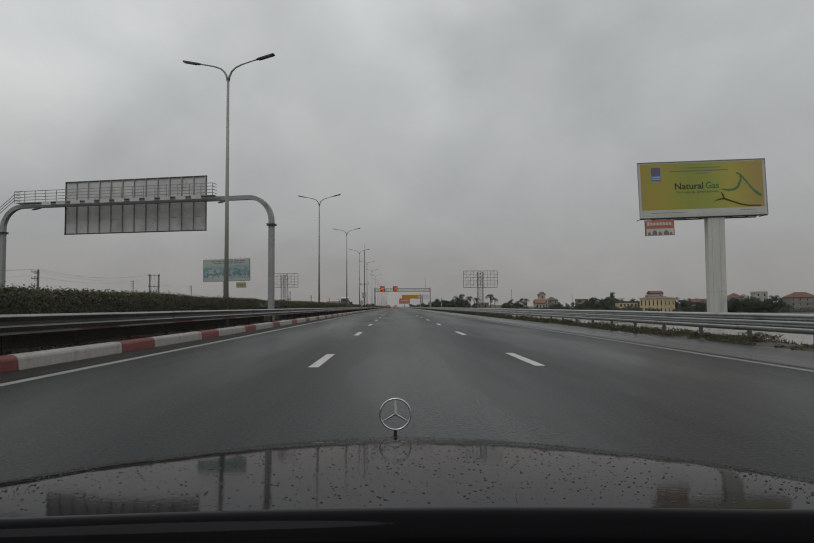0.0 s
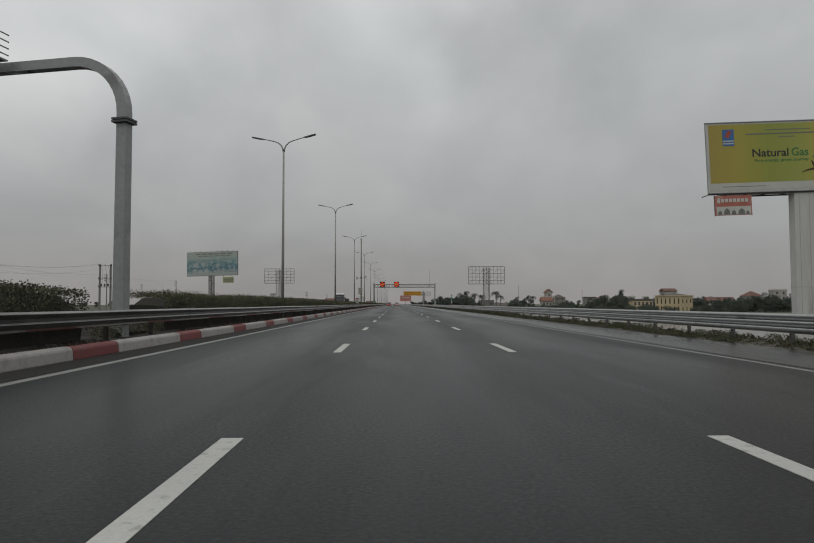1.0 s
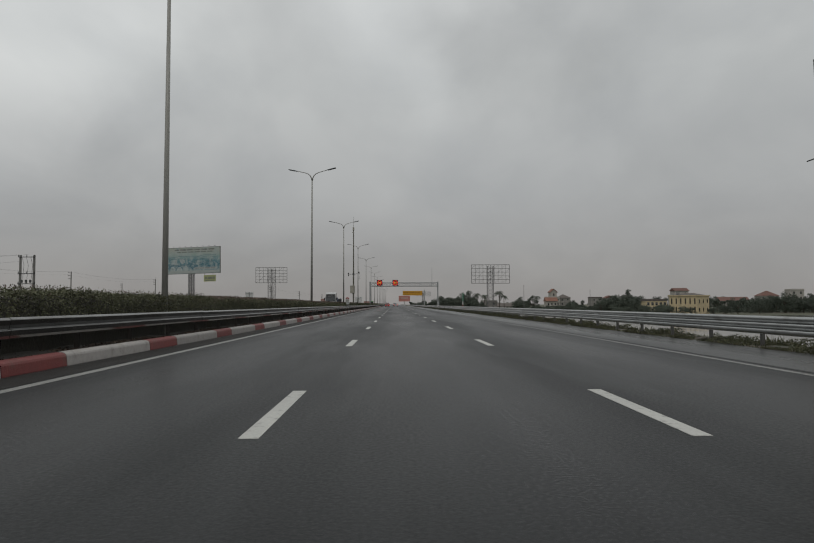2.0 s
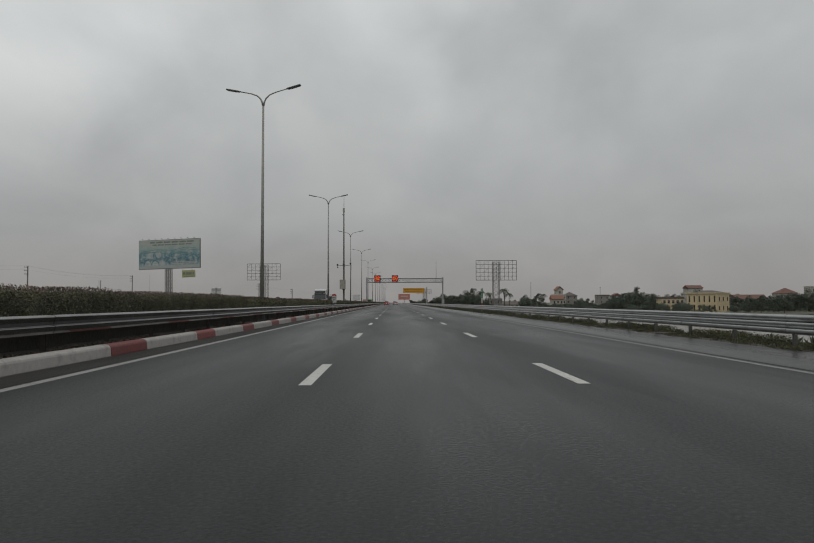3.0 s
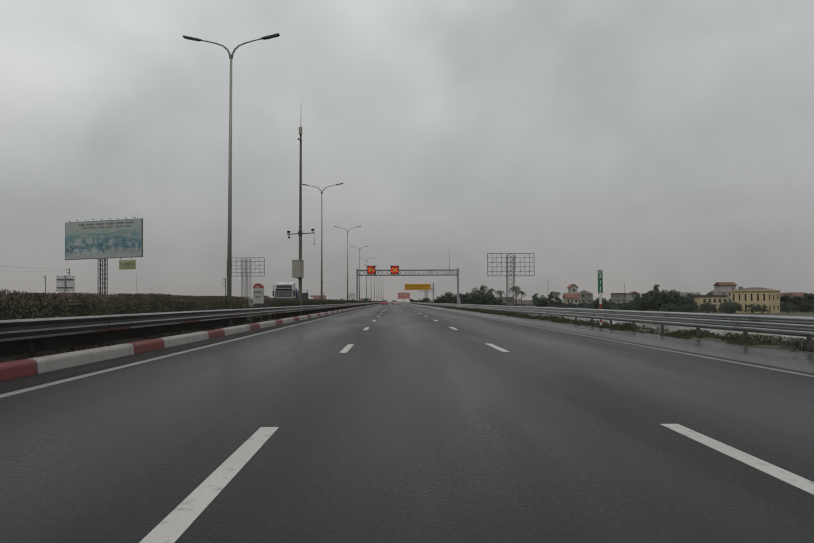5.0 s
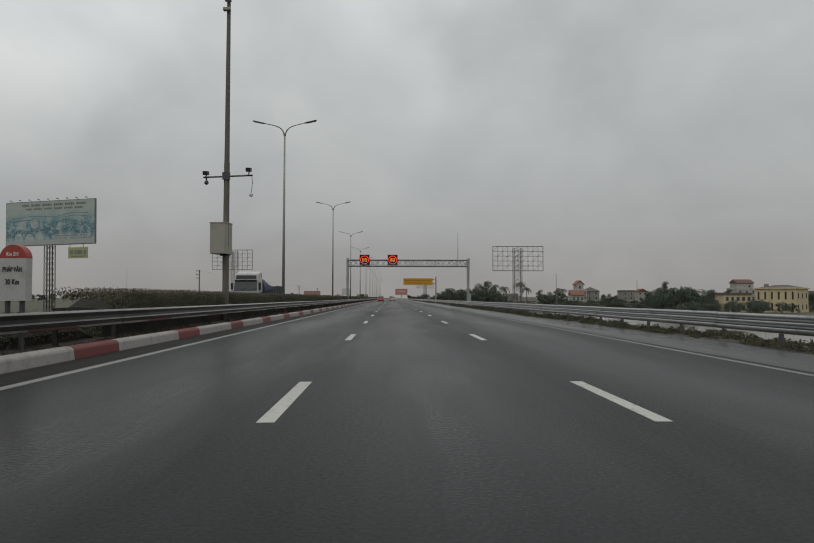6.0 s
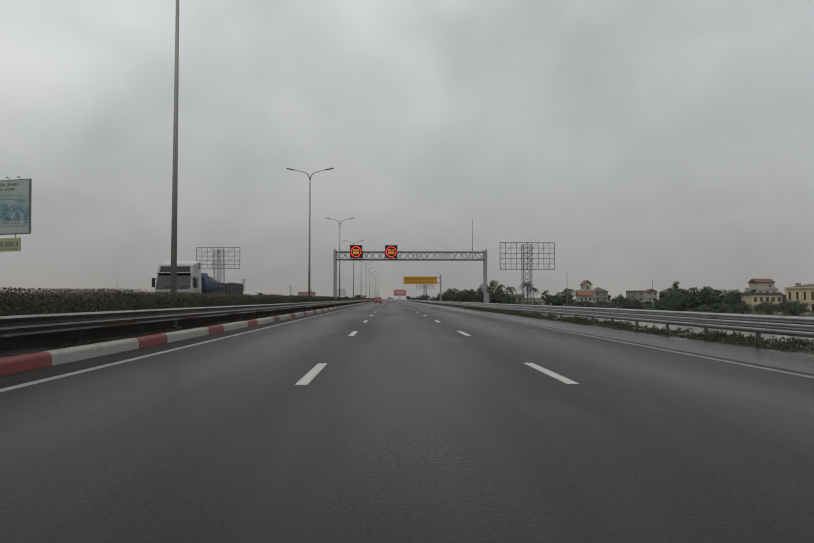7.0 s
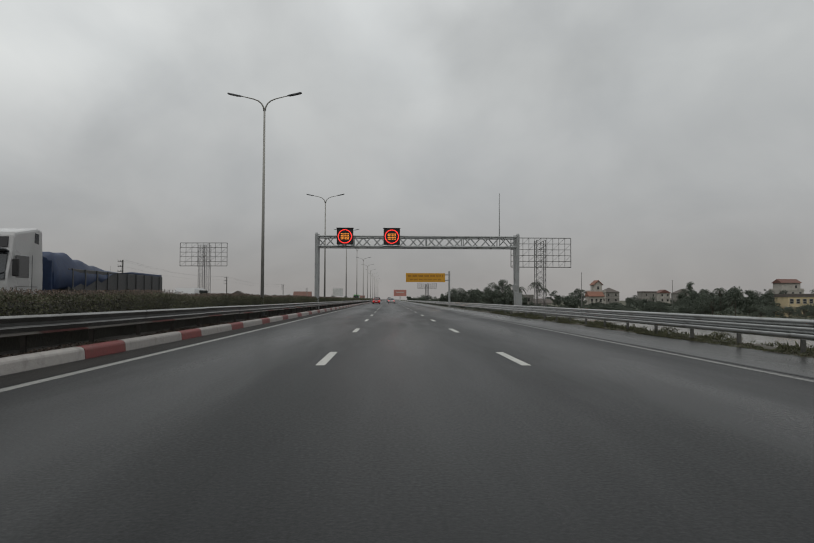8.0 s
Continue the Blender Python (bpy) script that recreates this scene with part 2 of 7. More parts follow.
ASPHALT = asphalt_mat("wet_asphalt", (0.0165, 0.0175, 0.0182), 0.385, 0.04, 0.24, spec=0.085)
GUTTER = asphalt_mat("gritty_gutter", (0.022, 0.0205, 0.019), 0.7, 0.1, 0.6, spec=0.15)
SHOULDER = asphalt_mat("soaked_asphalt", (0.034, 0.035, 0.034), 0.36, 0.13, 0.25, spec=0.4)
PAINT = mat("road_paint", (0.44, 0.44, 0.41), 0.5, var=0.15, fine=30, dirt=(0.16, 0.16, 0.155), dirt_at=(0.55, 0.72), dirt_scale=7)
EDGE_PAINT = mat("edge_line_paint", (0.22, 0.22, 0.208), 0.5, var=0.2, fine=30, dirt=(0.13, 0.13, 0.125), dirt_at=(0.52, 0.72), dirt_scale=7)
PAINT_OLD = mat("worn_road_paint", (0.17, 0.17, 0.162), 0.5, var=0.2, fine=30, dirt=(0.08, 0.08, 0.08), dirt_at=(0.46, 0.66), dirt_scale=6)
KERB_W = mat("kerb_white", (0.33, 0.31, 0.295), 0.65, var=0.12, fine=9, bump=0.3, bump_scale=30, dirt=(0.21, 0.20, 0.18), dirt_at=(0.54, 0.78), dirt_scale=2.5, per_object=0.1)
KERB_R = mat("kerb_red", (0.17, 0.034, 0.031), 0.6, var=0.18, fine=9, bump=0.3, bump_scale=30, dirt=(0.13, 0.06, 0.05), dirt_at=(0.55, 0.78), dirt_scale=2.5, per_object=0.12)
SOIL = mat("dark_soil", (0.028, 0.024, 0.020), 0.9, var=0.4, big=1.2, fine=12, bump=0.7, bump_scale=14)
VERGE_SOIL = mat("verge_soil", (0.062, 0.050, 0.038), 0.8, var=0.35, big=1.0, fine=9, bump=0.6, bump_scale=12, dirt=(0.045, 0.05, 0.028), dirt_at=(0.48, 0.62), dirt_scale=1.1)
FIELD = mat("field_grass", (0.060, 0.066, 0.036), 0.9, var=0.4, big=0.05, fine=1.5, bump=0.6, bump_scale=4, dirt=(0.10, 0.085, 0.06), dirt_at=(0.48, 0.62), dirt_scale=0.08)
GALV = mat("galvanised_steel", (0.37, 0.378, 0.372), 0.18, 0.93, var=0.14, big=1.5, fine=11, stretch=(1, 0.3, 1), dirt=(0.16, 0.15, 0.135), dirt_at=(0.54, 0.78), dirt_scale=3.5)
GALV_DIRTY = mat("grimy_galvanised_steel", (0.185, 0.182, 0.176), 0.13, 0.9, spec=0.5, var=0.3, big=1.5, fine=11, stretch=(1, 0.25, 1), dirt=(0.10, 0.09, 0.08), dirt_at=(0.52, 0.78), dirt_scale=3.5)
POST_DARK = mat("rusty_dark_post", (0.035, 0.030, 0.026), 0.8, 0.0, var=0.3)
MAST = mat("weathered_mast_steel", (0.135, 0.128, 0.105), 0.7, 0.0, var=0.12, big=0.8, fine=7, stretch=(2, 2, 0.25), dirt=(0.10, 0.098, 0.07), dirt_at=(0.45, 0.75), dirt_scale=1.5)
POLE = mat("lamp_pole_steel", (0.30, 0.296, 0.275), 0.5, 0.08, var=0.08, big=0.8, fine=7, stretch=(2, 2, 0.25), dirt=(0.17, 0.165, 0.13), dirt_at=(0.45, 0.80), dirt_scale=1.2)
LAMP_GLASS = mat("lamp_glass", (0.16, 0.165, 0.165), 0.25, var=0.08)
FRAME_STEEL = mat("weathered_frame_steel", (0.125, 0.123, 0.12), 0.6, 0.2, var=0.2, fine=5)
GANTRY = mat("grey_painted_steel", (0.30, 0.31, 0.31), 0.5, 0.25, var=0.14, big=0.9, fine=8, dirt=(0.14, 0.135, 0.13), dirt_at=(0.55, 0.8), dirt_scale=1.3)
SHEET = mat("sign_back_aluminium", (0.56, 0.56, 0.55), 0.5, 0.1, var=0.08, big=0.8, fine=6, dirt=(0.40, 0.40, 0.385), dirt_at=(0.5, 0.75), dirt_scale=1.0, per_object=0.05)
DARKSTEEL = mat("dark_steel", (0.075, 0.076, 0.078), 0.55, 0.3, var=0.25, fine=9)
LAMPHEAD = mat("luminaire_grey", (0.10, 0.105, 0.11), 0.45, 0.2, var=0.15)
CLAD = mat("billboard_cladding", (0.50, 0.50, 0.48), 0.5, 0.0, var=0.1, big=0.3, fine=3, stretch=(1, 1, 0.15), dirt=(0.26, 0.24, 0.21), dirt_at=(0.55, 0.8), dirt_scale=0.8)
CONCRETE = mat("concrete", (0.30, 0.29, 0.27), 0.85, var=0.2, big=0.8, fine=8, bump=0.3, bump_scale=20, dirt=(0.13, 0.12, 0.11), dirt_at=(0.52, 0.75))
WATER = mat("paddy_water", (0.13, 0.12, 0.10), 0.13, var=0.25, big=0.06, fine=1.2, bump=0.16, bump_scale=3.0, rough_var=0.06)
GALV_POST = mat("dull_guardrail_post", (0.11, 0.108, 0.10), 0.6, 0.3, var=0.25, dirt=(0.07, 0.06, 0.05), dirt_at=(0.5, 0.7), dirt_scale=3)
BARK = mat("bark", (0.07, 0.055, 0.042), 0.9, var=0.3, fine=10, bump=0.6, bump_scale=12)
LEAF_HEDGE = leaf_mat("hedge_leaves", (0.052, 0.058, 0.028), (0.118, 0.118, 0.066), 0.75)
LEAF_TIP = leaf_mat("hedge_tips", (0.068, 0.052, 0.040), (0.17, 0.125, 0.10), 0.8)
DEAD = leaf_mat("dead_leaves", (0.030, 0.024, 0.018), (0.095, 0.068, 0.048), 0.8)
# dark green leaves, lifted and greyed: distance haze mixed into the colour
LEAF_HAZED = leaf_mat("hazed_tree_leaves", (0.060, 0.074, 0.056), (0.092, 0.108, 0.082), 0.8)
LEAF_PALM = leaf_mat("palm_leaves", (0.030, 0.040, 0.026), (0.055, 0.066, 0.042), 0.7)
GRASS = leaf_mat("verge_grass", (0.028, 0.040, 0.015), (0.082, 0.076, 0.038), 0.75)
WEEDS = leaf_mat("verge_weeds", (0.054, 0.066, 0.028), (0.112, 0.103, 0.055), 0.8)
# near-black brown: the shade inside the hedge is put into this colour
HEDGE_INNER_SHADE = mat("hedge_inside_shade", (0.024, 0.022, 0.016), 0.9, var=0.4, big=2, fine=16, bump=1.0, bump_scale=14)
WOODPOLE = mat("utility_pole_concrete", (0.19, 0.185, 0.175), 0.8, var=0.2)
# black plastic, darkened further to carry the shadow below the windscreen
SHADED_BLACK = mat("shaded_black_cowl", (0.004, 0.004, 0.004), 0.95, var=0.2, spec=0.0)
BLACK = mat("black_plastic", (0.012, 0.012, 0.013), 0.5, var=0.2)
RUBBER = mat("tyre_rubber", (0.02, 0.02, 0.02), 0.8, var=0.2)
GLASS_DARK = mat("dark_window_glass", (0.02, 0.024, 0.027), 0.08, var=0.3, rough_var=0.03, spec=0.8)
CHROME = mat("chrome", (0.62, 0.63, 0.64), 0.10, 1.0, var=0.05, rough_var=0.04)
WHITE = mat("white_paint", (0.62, 0.62, 0.60), 0.5, var=0.08, dirt=(0.35, 0.34, 0.31), dirt_at=(0.58, 0.8))
TEXT_DARK = mat("dark_lettering", (0.03, 0.03, 0.028), 0.6, var=0.1)
TEXT_WHITE = mat("white_lettering", (0.66, 0.66, 0.63), 0.5, var=0.08)
TEXT_GREEN = mat("green_lettering", (0.05, 0.17, 0.05), 0.55, var=0.1)


# ---- building blocks ----
def box(bm, c, s, rot=None, bevel=0.0):
    m = Matrix.Translation(c) @ (rot.to_4x4() if rot else Matrix()) @ Matrix.Diagonal((*s, 1))
    made = bmesh.ops.create_cube(bm, size=1.0, matrix=m)
    if bevel:
        edges = {e for v in made["verts"] for e in v.link_edges}
        bmesh.ops.bevel(bm, geom=list(edges), offset=bevel, segments=2, profile=0.6, affect='EDGES')


def rod(bm, a, b, r0, r1=None, seg=8):
    """A round bar from a to b."""
    a, b = Vector(a), Vector(b)
    d = b - a
    q = d.to_track_quat("Z", "Y").to_matrix().to_4x4()
    bmesh.ops.create_cone(bm, cap_ends=True, segments=seg, radius1=r0, radius2=r0 if r1 is None else r1, depth=d.length,
                          matrix=Matrix.Translation((a + b) / 2) @ q)


def sweep(bm, pts, radii, seg=8, square=False):
    """A tube through the points; square: a box section."""
    rings = []
    pts = [Vector(p) for p in pts]
    for i, p in enumerate(pts):
        d = (pts[min(i + 1, len(pts) - 1)] - pts[max(i - 1, 0)]).normalized()
        side = d.cross(Vector((0, 1, 0)))
        if side.length < 0.2:
            side = d.cross(Vector((0, 0, 1)))
        side.normalize()
        up = side.cross(d).normalized()
        r = radii[i] if hasattr(radii, "__len__") else radii
        n = 4 if square else seg
        off = math.pi / 4 if square else 0
        k = r * (math.sqrt(2) if square else 1)
        rings.append([bm.verts.new(p + side * k * math.cos(off + 2 * math.pi * j / n) + up * k * math.sin(off + 2 * math.pi * j / n)) for j in range(n)])
    for a, b in zip(rings, rings[1:]):
        n = len(a)
        for j in range(n):
            bm.faces.new((a[j], a[(j + 1) % n], b[(j + 1) % n], b[j]))
    bm.faces.new(rings[0][::-1])
    bm.faces.new(rings[-1])


def prism(bm, outline, axis_from, axis_to, axis="x"):
    """An outline of (u, v) pairs pushed from one place on an axis to another."""
    def at(k, u, v):
        return {"x": (k, u, v), "y": (u, k, v), "z": (u, v, k)}[axis]
    a = [bm.verts.new(at(axis_from, u, v)) for u, v in outline]
    b = [bm.verts.new(at(axis_to, u, v)) for u, v in outline]
    n = len(a)
    for j in range(n):
        bm.faces.new((a[j], a[(j + 1) % n], b[(j + 1) % n], b[j]))
    bm.faces.new(a[::-1])
    bm.faces.new(b)


def thing(name, at, label, category, group="", rz=0.0):
    ob = new(name)
    ob.matrix_basis = pose(*at, 0, 0, rz)
    ob.empty_display_size = 0.3
    return tagged(ob, label, category, group)


def mesh_from(bm, name, material, smooth=False):
    bmesh.ops.recalc_face_normals(bm, faces=bm.faces)
    me = bpy.data.meshes.new(name)
    bm.to_mesh(me)
    bm.free()
    me.materials.append(material)
    if smooth:
        me.polygons.foreach_set("use_smooth", [len(f.vertices) <= 4 for f in me.polygons])
    return me


def part(name, bm, material, parent=None, label="", smooth=False):
    ob = new(name, mesh_from(bm, name, material, smooth))
    ob.parent = parent
    if label:
        ob["label"] = label
    return ob


def box_part(name, c, s, material, parent, label="", bevel=0.0):
    bm = bmesh.new()
    box(bm, c, s, None, bevel)
    return part(name, bm, material, parent, label)


def structure(name, bm, material, label, category):
    return tagged(part(name, bm, material), label, category, kind="structure")


def lettering(name, text, size, material, parent, at, rot=(90, 0, 0), width=None, label=""):
    """Flat letters, standing in the plane given by rot, centred on at."""
    cu = bpy.data.curves.new(name, 'FONT')
    cu.offset = 0.018 * size
    cu.body, cu.size, cu.extrude, cu.align_x, cu.align_y = text, size, 0.004, 'CENTER', 'CENTER'
    tmp = bpy.data.objects.new(name, cu)
    scene.collection.objects.link(tmp)
    me = bpy.data.meshes.new_from_object(tmp.evaluated_get(bpy.context.evaluated_depsgraph_get()))
    bpy.data.objects.remove(tmp)
    bpy.data.curves.remove(cu)
    me.name = name
    xs = [v.co.x for v in me.vertices]
    fit_x = width / (max(xs) - min(xs)) if width else 1.0
    me.transform(pose(0, 0, 0, *rot) @ Matrix.Diagonal((fit_x, 1, 1, 1)))
    me.materials.clear()
    me.materials.append(material)
    ob = new(name, me)
    ob.parent = parent
    ob.location = at
    if label:
        ob["label"] = label
    return ob


def cards(name, centres, sizes, material, rng, upright=0.0, slim=1.0):
    """Many small leaves as single quads, turned at random; a mesh."""
    n = len(centres)
    a = rng.normal(size=(n, 3))
    a[:, 2] += upright * np.sign(a[:, 2] + 1e-6)
    a /= np.linalg.norm(a, axis=1)[:, None]
    b = np.cross(a, rng.normal(size=(n, 3)))
    b /= np.linalg.norm(b, axis=1)[:, None]
    a = a * sizes[:, None]
    b = b * sizes[:, None] * 0.5 * slim
    v = np.empty((n, 4, 3))
    v[:, 0], v[:, 1], v[:, 2], v[:, 3] = centres - a * 0.5, centres + b, centres + a * 0.5, centres - b
    me = bpy.data.meshes.new(name)
    me.vertices.add(4 * n)
    me.vertices.foreach_set("co", v.reshape(-1))
    me.loops.add(4 * n)
    me.loops.foreach_set("vertex_index", np.arange(4 * n))
    me.polygons.add(n)
    me.polygons.foreach_set("loop_start", np.arange(0, 4 * n, 4))
    me.update(calc_edges=True)
    me.materials.append(material)
    return me

# ---- ground, water, carriageways ----
def sheet(xs_zs, ys, wobble):
    bm = bmesh.new()
    rows = []
    for y in ys:
        row = []
        for x, z in xs_zs:
            k = wobble if (x > 10 or x < -25) and abs(x) < 400 else 0.0
            row.append(bm.verts.new((x, y, z + k * noise.noise((x * 0.09, y * 0.05, 3.0)))))
        rows.append(row)
    for a, b in zip(rows, rows[1:]):
        for j in range(len(a) - 1):
            bm.faces.new((a[j], a[j + 1], b[j + 1], b[j]))
    return bm


profile = [(-4000, -4.1), (-900, -4.1), (-300, -4.1), (-140, -4.05), (-80, -4.05), (-50, -4.05), (-32, -4.05), (-28.5, -2.2), (-25.2, -0.3), (-24, -0.08),
           (-20.9, -0.12), (-8.9, -0.12), (-6.0, -0.12), (8.6, -0.12), (8.85, -0.01), (9.6, -0.03), (10.4, -0.14), (12.0, -1.1), (14.0, -2.5), (16.4, -4.0),
           (18, -4.06), (24, -4.05), (40, -4.05), (70, -4.05), (120, -4.05), (200, -4.05), (320, -4.1), (900, -4.1), (4000, -4.1)]
rows_y = [-2500, -400, -120] + list(range(-60, 480, 6)) + [520, 600, 750, 1000, 1500, 2400, 4800]
ground = structure("ground", sheet(profile, rows_y, 0.10), FIELD, "flat wet farmland with grassy road embankments", "ground")

# flooded paddies, with low earth banks between them
rng = random.Random(5)
bm = bmesh.new()
banks = []
for k in range(0, 153):
    y = -60 + k * 3.0
    near = 18.6 + 0.9 * noise.noise((1.0, y * 0.06, 2.0)) + 0.5 * noise.noise((4.0, y * 0.3, 2.0))
    far = 80.0 + 4.0 * noise.noise((7.0, y * 0.03, 2.0)) + 1.2 * noise.noise((9.0, y * 0.2, 2.0))
    banks.append((bm.verts.new((near, y, -3.93)), bm.verts.new((far, y, -3.93))))
for a, b in zip(banks, banks[1:]):
    bm.faces.new((a[0], a[1], b[1], b[0]))
for x0 in range(88, 250, 33):
    y0 = -30 + rng.uniform(0, 25)
    while y0 < 430:
        long = rng.uniform(28, 62)
        if rng.random() < 0.7 and y0 + long < 315:
            j = [rng.uniform(-0.5, 0.5) for _ in range(8)]
            bm.faces.new([bm.verts.new(p) for p in ((x0 + 0.8 + j[0], y0 + j[1], -3.93), (x0 + 32 + j[2], y0 + j[3], -3.93),
                                                    (x0 + 32 + j[4], y0 + long + j[5] - 1.6, -3.93), (x0 + 0.8 + j[6], y0 + long + j[7] - 1.6, -3.93))])
        y0 += long
structure("water", bm, WATER, "shallow grey water standing in flooded rice paddies", "water")

ROAD_END = 2600
def slab(name, x0, x1, top, thick, material, label, category, y0=-150, y1=ROAD_END):
    bm = bmesh.new()
    box(bm, ((x0 + x1) / 2, (y0 + y1) / 2, top - thick / 2), (x1 - x0, y1 - y0, thick))
    return structure(name, bm, material, label, category)


road = slab("road", -6.16, 6.34, 0.0, 0.1, ASPHALT, "dark wet asphalt motorway carriageway with three lanes", "road")
slab("road_shoulder", 6.345, 8.82, -0.006, 0.09, SHOULDER, "soaked grey asphalt hard shoulder of the motorway", "road")
far_road = slab("road_opposite", -21.6, -9.02, 0.0, 0.1, ASPHALT, "wet asphalt carriageway for the oncoming traffic", "road")
slab("road_opposite_shoulder", -24.0, -21.605, -0.006, 0.09, SHOULDER, "soaked asphalt hard shoulder of the opposite carriageway", "road")
bm = sheet([(-8.80, 0.16), (-8.1, 0.24), (-7.4, 0.27), (-6.8, 0.22), (-6.30, 0.14)], [-150] + [y * 0.8 for y in range(-20, 560)] + [700, ROAD_END], 0)
for v in bm.verts:
    v.co.z += 0.05 * noise.noise(v.co * 1.3)
structure("median_soil", bm, SOIL, "dark bare wet soil of the central reservation", "ground")

# ---- painted lines ----
dash_bm = bmesh.new()
box(dash_bm, (0, 0, 0), (0.17, 3.0, 0.006))
dash_mesh = mesh_from(dash_bm, "lane_dash", PAINT)
for lane_x, parent in ((-1.42, road), (2.33, road), (-12.7, far_road), (-16.45, far_road)):
    for k in range(-3, 45):
        d = new("lane_dash", dash_mesh)
        d.parent = parent
        d.location = (lane_x, 12.1 + 12.0 * k, 0.002)


def line(name, x, wide, material, parent, z=0.0):
    bm = bmesh.new()
    box(bm, (x, (ROAD_END - 150) / 2, z + 0.002), (wide, ROAD_END + 150, 0.006))
    part(name, bm, material, parent)


bm = bmesh.new()
box(bm, (-5.70, (ROAD_END - 150) / 2, 0.0005), (0.70, ROAD_END + 150, 0.004))
part("gutter", bm, GUTTER, road, "dark gritty gutter strip")
line("edge_line", -5.19, 0.17, EDGE_PAINT, road)
line("edge_line", 6.12, 0.14, PAINT_OLD, road)
line("edge_line", -9.9, 0.17, PAINT, far_road)
line("edge_line", -21.2, 0.17, PAINT_OLD, far_road)
dash_bm = bmesh.new()
for k in range(45, 130):
    for lane_x in (-1.42, 2.33):
        box(dash_bm, (lane_x, 12.1 + 12.0 * k, 0.002), (0.17, 3.0, 0.006))
tagged(part("lane_dashes_far", dash_bm, PAINT, road), kind="stuff")
# sealed cracks wander along the lanes
for x0, y0, long, seed in ((4.6, 96, 14, 5),):
    bm = bmesh.new()
    a, b = [], []
    for k in range(int(long * 2.5) + 1):
        y = y0 + k * 0.4
        x = x0 + 0.35 * noise.noise((seed * 3.1, y * 0.25, 1)) + 0.10 * noise.noise((seed, y * 1.7, 2))
        half = max(0.001, 0.006 + 0.014 * noise.noise((seed * 2.3, y * 0.9, 5)))
        a.append(bm.verts.new((x - half, y, 0.0015)))
        b.append(bm.verts.new((x + half, y, 0.0015)))
    for k in range(len(a) - 1):
        bm.faces.new((a[k], b[k], b[k + 1], a[k + 1]))
    part("crack", bm, GUTTER, road, "dark sealed crack")
# a dark joint runs along the edge of the hard shoulder
line("tar_joint", 6.42, 0.10, BLACK, road, -0.004)

# ---- kerbs: white and red painted concrete ----
def kerb_mesh(name, long, material, flip):
    bm = bmesh.new()
    s = -1 if flip else 1
    out = [(0.0, -0.05), (0.0, 0.02), (-0.015 * s, 0.17), (-0.03 * s, 0.205), (-0.06 * s, 0.232), (-0.10 * s, 0.245), (-0.20 * s, 0.248), (-0.24 * s, 0.235), (-0.25 * s, 0.20), (-0.25 * s, -0.05)]
    prism(bm, out, 0.012, long - 0.012, "y")
    return mesh_from(bm, name, material)


KERB_STEP, WHITE_LONG = 6.12, 4.1
for kerb_x, flip, title in ((-6.14, False, "kerb_1"), (-9.03, True, "kerb_2")):
    kerb = tagged(new(title), "concrete median kerb painted in white and red blocks", "kerb", kind="structure")
    kerb.location = (kerb_x, 0, 0)
    white, red = kerb_mesh("kerb_white", WHITE_LONG, KERB_W, flip), kerb_mesh("kerb_red", KERB_STEP - WHITE_LONG, KERB_R, flip)
    for k in range(-4, 72):
        for me, off, nm in ((white, 0, "white_block"), (red, WHITE_LONG, "red_block")):
            o = new(nm, me)
            o.parent = kerb
            o.location = (0.006 * noise.noise((k * 1.7, kerb_x, off)), 10.45 + KERB_STEP * k + off, 0.006 * noise.noise((k * 0.9, off, 7)))
    bm = bmesh.new()
    prism(bm, [(0, 0), (-0.02, 0.22), (-0.24, 0.245), (-0.25, 0)] if not flip else [(0, 0), (0.02, 0.22), (0.24, 0.245), (0.25, 0)], 10.45 + KERB_STEP * 72, ROAD_END, "y")
    part("far_blocks", bm, KERB_W, kerb)

# ---- guardrails ----
def beam_mesh(long, side, waves, tall):
    """A rolled crash barrier beam: its waves face the traffic at x * side."""
    if waves == 2:
        face = [(d, tall / 2 - down) for d, down in ((0.045, 0), (0.052, 0.004), (0.083, 0.034), (0.086, 0.045), (0.058, 0.125), (0.050, 0.185), (0.074, 0.200),
                                                      (0.084, 0.206), (0.087, 0.216), (0.062, 0.300), (0.045, 0.345), (0.030, 0.360))]
    else:
        h = tall / waves
        face = [(0.046, tall / 2)]
        for w in range(waves):
            top = tall / 2 - h * w
            face += [(d, top - h * f) for f, d in ((0.07, 0.050), (0.16, 0.072), (0.26, 0.083), (0.40, 0.086), (0.58, 0.084), (0.70, 0.076), (0.84, 0.044), (0.95, 0.024))]
        face.append((0.03, -tall / 2))
    out = [(side * d, z) for d, z in face] + [(side * (d - 0.010), z) for d, z in reversed(face)]
    bm = bmesh.new()
    prism(bm, out, 0, long, "y")
    return bm


